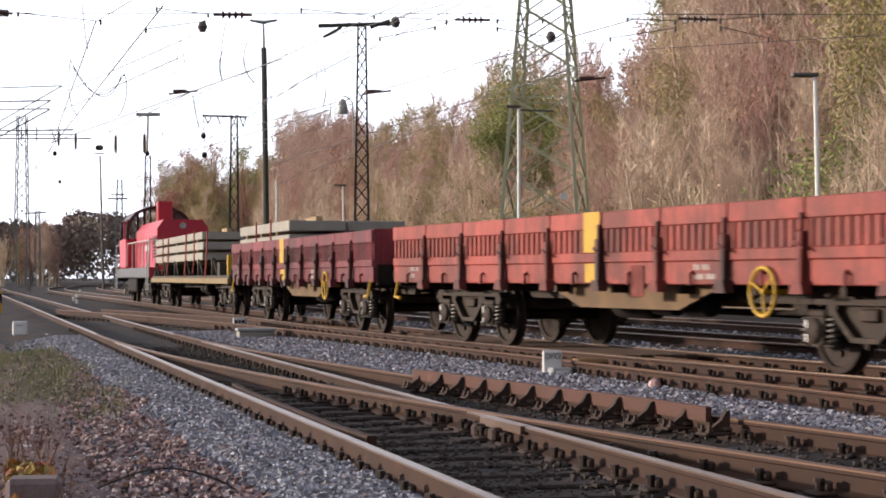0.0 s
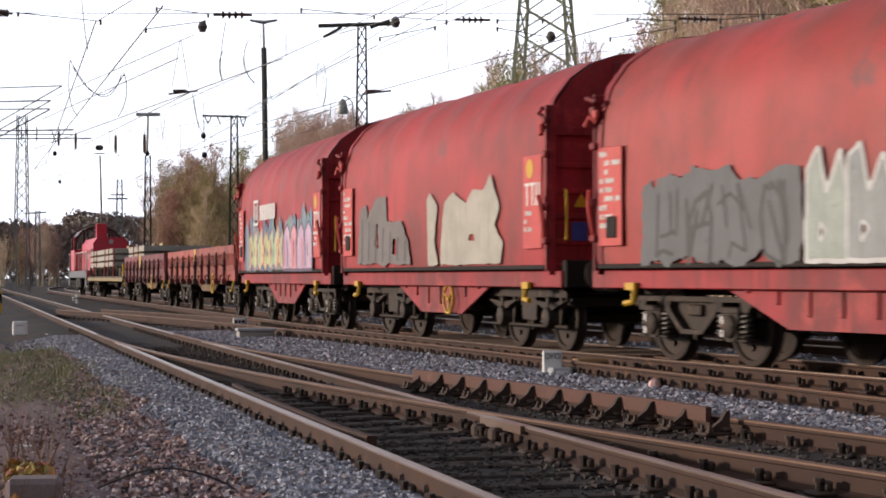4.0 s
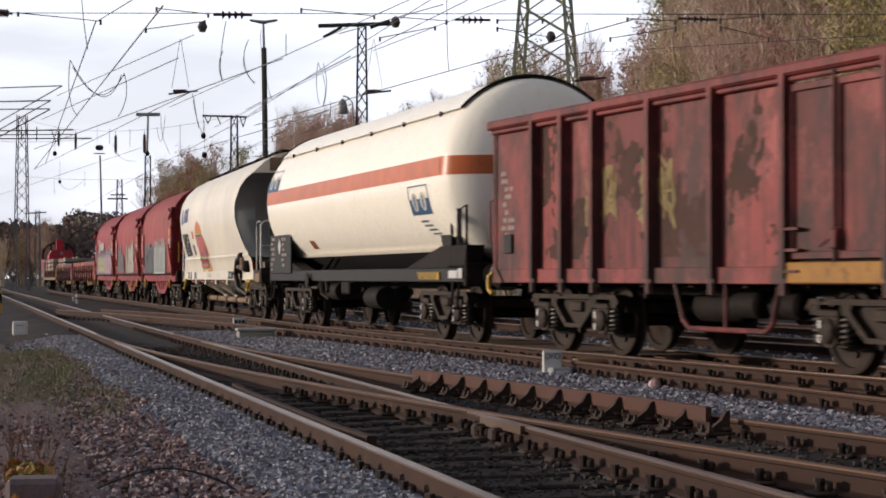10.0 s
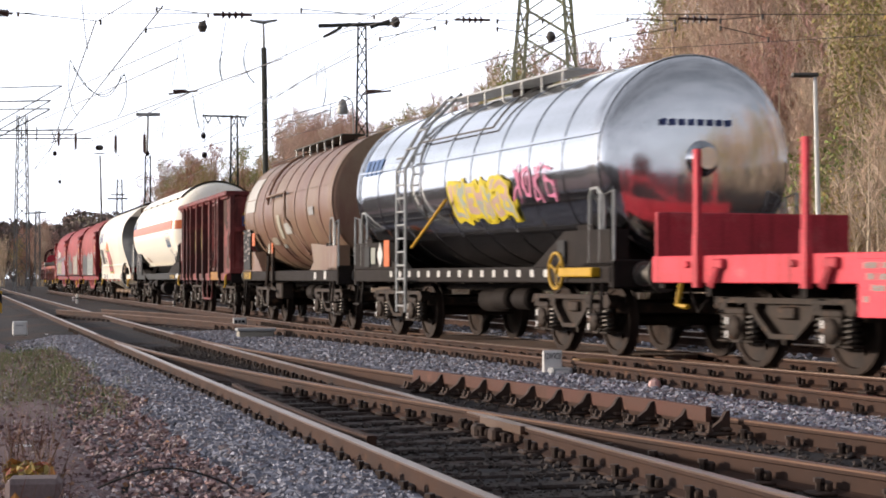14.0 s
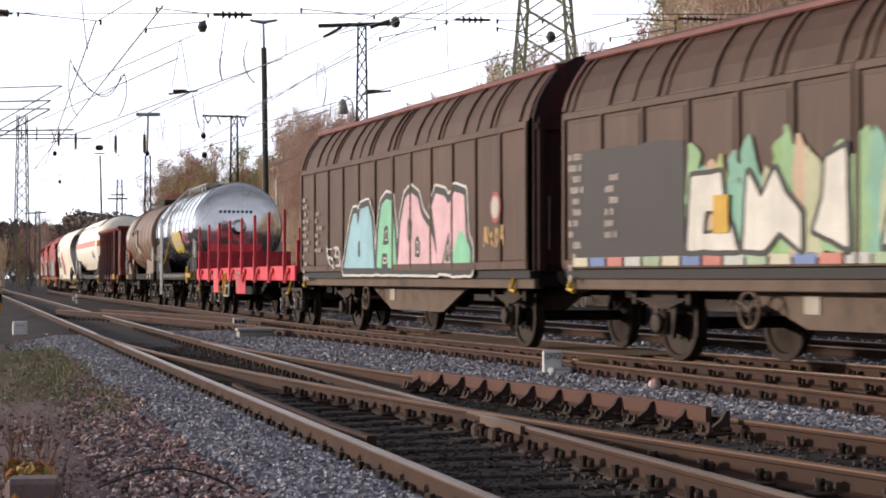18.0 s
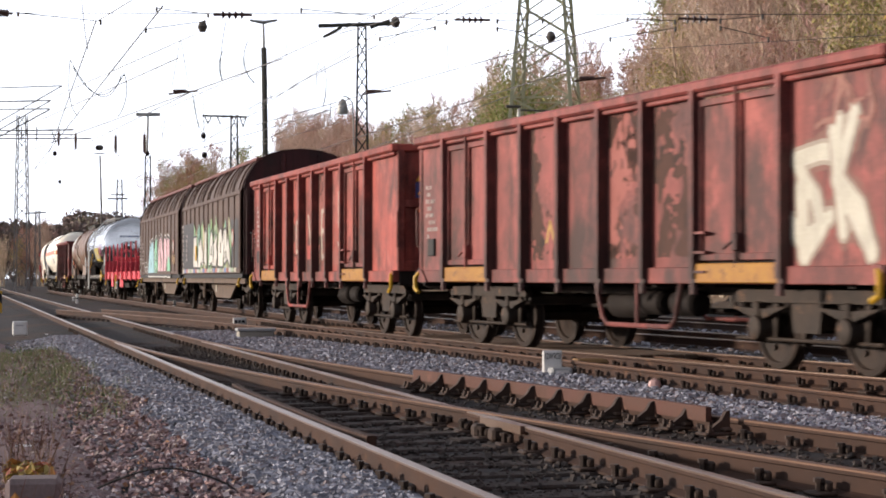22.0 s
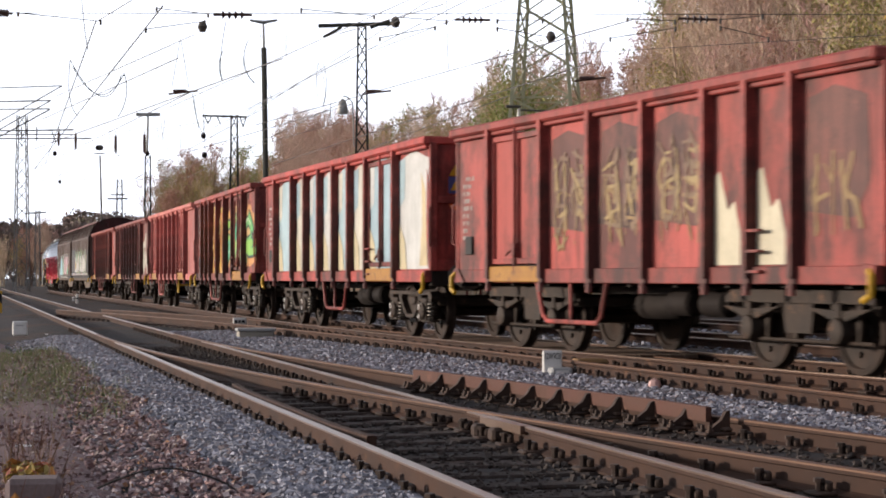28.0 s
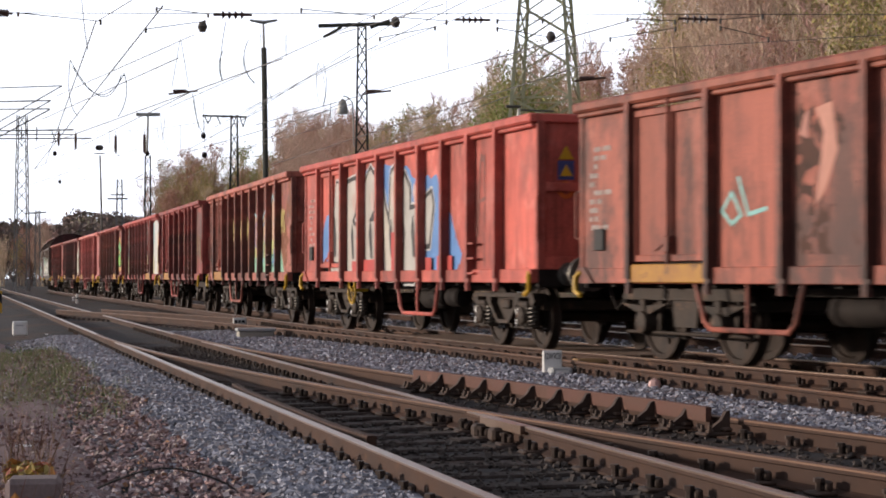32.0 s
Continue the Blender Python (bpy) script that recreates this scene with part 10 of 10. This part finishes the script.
# ---- locomotive ----
def locomotive(length):
    w = thing("locomotive", "red diesel shunting locomotive with a dark glazed cab", "locomotive")
    red = material("loco_red", (.6, .03, .06), .4, 0, (.5, .026, .05), .5, .8, bump=.03, third=(.3, .03, .03), third_at=.68, third_scale=1, lift=.05)
    grey = paint("loco_grey", (.12, .12, .13))
    h = length / 2 - .6
    f = Shape().box(-h, h, -1.35, 1.35, 1.0, 1.4, .03)
    part("frame", f, grey, w, "dark grey frame")
    for sy in (1, -1):
        part("skirt", Shape().box(-1.8, 1.8, sy * 1.0, sy * 1.3, .45, 1.0, .05), DARK_STEEL, w, "dark fuel tank side")
    long_hood = Shape().slab([(-.95, 1.4), (.95, 1.4), (.95, 2.85), (.72, 3.18), (-.72, 3.18), (-.95, 2.85)], 'x', -h + .9, 1.9)
    lh = part("long_hood", long_hood, red, w, "red engine hood")
    for sy in (1, -1):
        for k in range(6):
            x = -h + 1.5 + k * 1.12
            g = Shape().box(x, x + .85, sy * .95, sy * .965, 1.6, 2.6, .004)
            d = part("hood_door", g, red, lh)
        gr = Shape()
        for k in range(7):
            gr.box(-h + 1.0, -h + 2.1, sy * .965, sy * .98, 1.75 + k * .12, 1.83 + k * .12)
        part("grille", gr, BLACK, lh, "black louvred grille")
    part("exhaust", Shape().box(-.2, .35, -.3, .3, 3.15, 4.1, .04), red, w, "tall red exhaust stack")
    part("lamp", Shape().lathe([(-.02, .0), (-.05, .1), (0, .12)], (-h + .88, 0, 2.95), 'x', 16), colour(.7, .7, .68), w, "round headlamp")
    for y in (-.75, .75):
        part("lamp", Shape().lathe([(-.02, .0), (-.05, .09), (0, .1)], (-h + .02, y, 1.25), 'x', 14), colour(.7, .68, .6), w, "round lower headlamp")
    part("cab", Shape().box(2.0, 4.9, -1.38, 1.38, 1.4, 2.62, .04), red, w, "red lower cab")
    arch = [(1.38, 2.6), (1.36, 3.05), (1.24, 3.42), (.98, 3.72), (.55, 3.93), (0, 4.0)]
    arch = arch + [(-y, z) for y, z in reversed(arch[:-1])]
    inner = [(y * .95, z - .07) for y, z in arch]
    dark = paint("cab_roof_maroon", (.07, .02, .022), .4)
    top = [p for p in arch if p[1] > 3.3]
    low = [p for p in inner if p[1] > 3.23]
    part("roof", Shape().slab(top + low[::-1], 'x', 1.9, 5.0), dark, w, "dark arched cab roof")
    for x in (2.0, 4.82):
        part("window_frame", Shape().slab(arch + [(y * .9, z - .1) for y, z in reversed(arch)], 'x', x, x + .1), dark, w, "dark arched window frame")
        for y in (-.62, .62):
            part("window_post", Shape().box(x + .01, x + .09, y - .05, y + .05, 2.6, 3.86, .01), dark, w)
    for sy in (1, -1):
        for x in (2.05, 3.4, 4.8):
            part("window_post", Shape().slab([(x - .07, 2.6), (x + .07, 2.6), (x + .07, 3.4), (x - .07, 3.4)], 'y', sy * 1.27, sy * 1.34), red if x == 3.4 else dark, w)
    part("control_desk", Shape().box(2.9, 3.9, -.8, .8, 2.6, 3.0, .05), BLACK, w, "dark control desk behind the windows")
    part("wiper", Shape().rod((1.96, .8, 2.95), (2.0, .65, 3.35), .02), WHITE, w)
    part("short_hood", Shape().slab([(-1.0, 1.4), (1.0, 1.4), (1.0, 2.5), (.8, 2.7), (-.8, 2.7), (-1.0, 2.5)], 'x', 4.9, h - .7), red, w, "short red front hood")
    rails = Shape()
    for sy in (1, -1):
        rails.tube([(-h + .1, sy * 1.32, 1.4), (-h + .1, sy * 1.32, 2.4), (1.7, sy * 1.32, 2.4), (1.95, sy * 1.32, 1.5)], .028)
        rails.tube([(5.0, sy * 1.32, 1.4), (5.05, sy * 1.32, 2.45), (h - .1, sy * 1.32, 2.4), (h - .1, sy * 1.32, 1.4)], .028)
        for k in range(5):
            x = -h + .9 + k * 1.5
            rails.rod((x, sy * 1.32, 1.4), (x, sy * 1.32, 2.4), .02)
        for sx in (1, -1):
            rails.tube([(sx * (h - .3), sy * 1.36, .55), (sx * (h - .3), sy * 1.36, 1.5)], .025).tube([(sx * (h - .9), sy * 1.36, .55), (sx * (h - .9), sy * 1.36, 1.5)], .025)
    for sx in (1, -1):
        rails.tube([(sx * (h - .1), -1.32, 2.4), (sx * (h - .1), -.5, 2.4), (sx * (h - .1), -.5, 1.4)], .025).tube([(sx * (h - .1), 1.32, 2.4), (sx * (h - .1), .5, 2.4), (sx * (h - .1), .5, 1.4)], .025)
    part("hand_rail", rails, colour(.75, .74, .72), w, "white walkway hand rails")
    for sx in (1, -1):
        for sy in (1, -1):
            s = Shape()
            for k in range(3):
                s.box(sx * (h - .9), sx * (h - .3), sy * 1.15, sy * 1.38, .55 + k * .28, .59 + k * .28)
            part("step", s, grey, w, "grey entry steps")
    part("striped_beam", Shape().box(-h - .02, -h, -1.35, 1.35, 1.0, 1.4).box(h, h + .02, -1.35, 1.35, 1.0, 1.4), red, w, "red buffer beam")
    bars(w, .985, [(-2.2, 1.4, 2.05, .22)], WHITE, "worn_lettering", "white lettering on the hood")
    add_bogie(w, 4.0), add_bogie(w, -4.0)
    ends(w, length)
    return w

# ---- the train ----
STARTS = [61.0, 45.3, 23.68, 7.2, -10.1, -21.75, -33.77, -45.65, -63.5, -79.18, -92.75, -104.95, -117.65, -135.59, -149.15, -163.5,
          -177.92, -192.15, -206.5, -220.0, -233.95, -247.1, -261.7, -276.35, -290.3]
LENGTHS = [a - b for a, b in zip(STARTS, STARTS[1:])]
opens = make_open_wagons()
first_load, second_load = beam_stack(-4.0, 9.6, 1.52, 3), beam_stack(.8, 7.2, 1.42, 3, -.1)
VEHICLES = [
    locomotive(LENGTHS[0]), load_wagon(LENGTHS[1]),
    low_wagon(LENGTHS[2], (.25, .05, .055), "dull maroon low-sided wagon with concrete beams aboard"),
    low_wagon(LENGTHS[3], (.42, .1, .065), "orange-red low-sided wagon with a yellow band", .55),
    coil_wagon("coil wagon with a red hood and colourful graffiti", (.47, .04, .045), 1, 0),
    coil_wagon("coil wagon with a red hood and grey sprayed letters", (.5, .055, .05), 2, 1),
    coil_wagon("coil wagon with a creased red hood and dark graffiti", (.5, .08, .06), 3, 2),
    hopper_wagon(LENGTHS[7]), gas_tank(LENGTHS[8]), opens['first'], oil_tank(LENGTHS[10], False), oil_tank(LENGTHS[11], True), stake_wagon(LENGTHS[12]),
    sliding_wagon("brown sliding-wall wagon with pastel block letters", 0), sliding_wagon("brown sliding-wall wagon with white and green graffiti", 1),
    opens['letters'], opens['scrawl'], opens['salmon'], opens['yellow_green'], opens['white'], opens['fields'], opens['green'], opens['grey'], opens['last']]
MIDS = [(a + b) / 2 for a, b in zip(STARTS, STARTS[1:])]
MIDS[5], MIDS[6], MIDS[7] = MIDS[5] + .2, MIDS[6] + .6, MIDS[7] + .25
MIDS[9] = -85.3
MIDS[15:] = [-170.95, -185.27, -199.6, -212.82, -227.0, -240.33, -254.65, -269.3, -282.78]
CONSIST = [(v, m, d * .33) for v, m, d in zip(VEHICLES, MIDS, LENGTHS)]
CONSIST += [(first_load, *CONSIST[1][1:]), (second_load, *CONSIST[2][1:])]


# ---- movement ----
def motions():
    for w, mid, half in CONSIST:
        rows = []
        for i in range(65):
            t = i * .5
            s = mid + rolled(t)
            (ax, ay, _), (bx, by, _) = on_line(s + half), on_line(s - half)
            rows.append((t, pose((ax + bx) / 2, (ay + by) / 2, 0, 0, 0, math.degrees(math.atan2(ay - by, ax - bx)))))
        walk(w, rows)
    spins = [i / 15 for i in range(481)]
    turns = [(t, math.degrees(rolled(t) / .46)) for t in spins]
    for wheel in WHEELS:
        x, y, z = wheel.matrix_basis.translation
        walk(wheel, [(t, pose(x, y, z, 0, a, 0)) for t, a in turns])


motions()
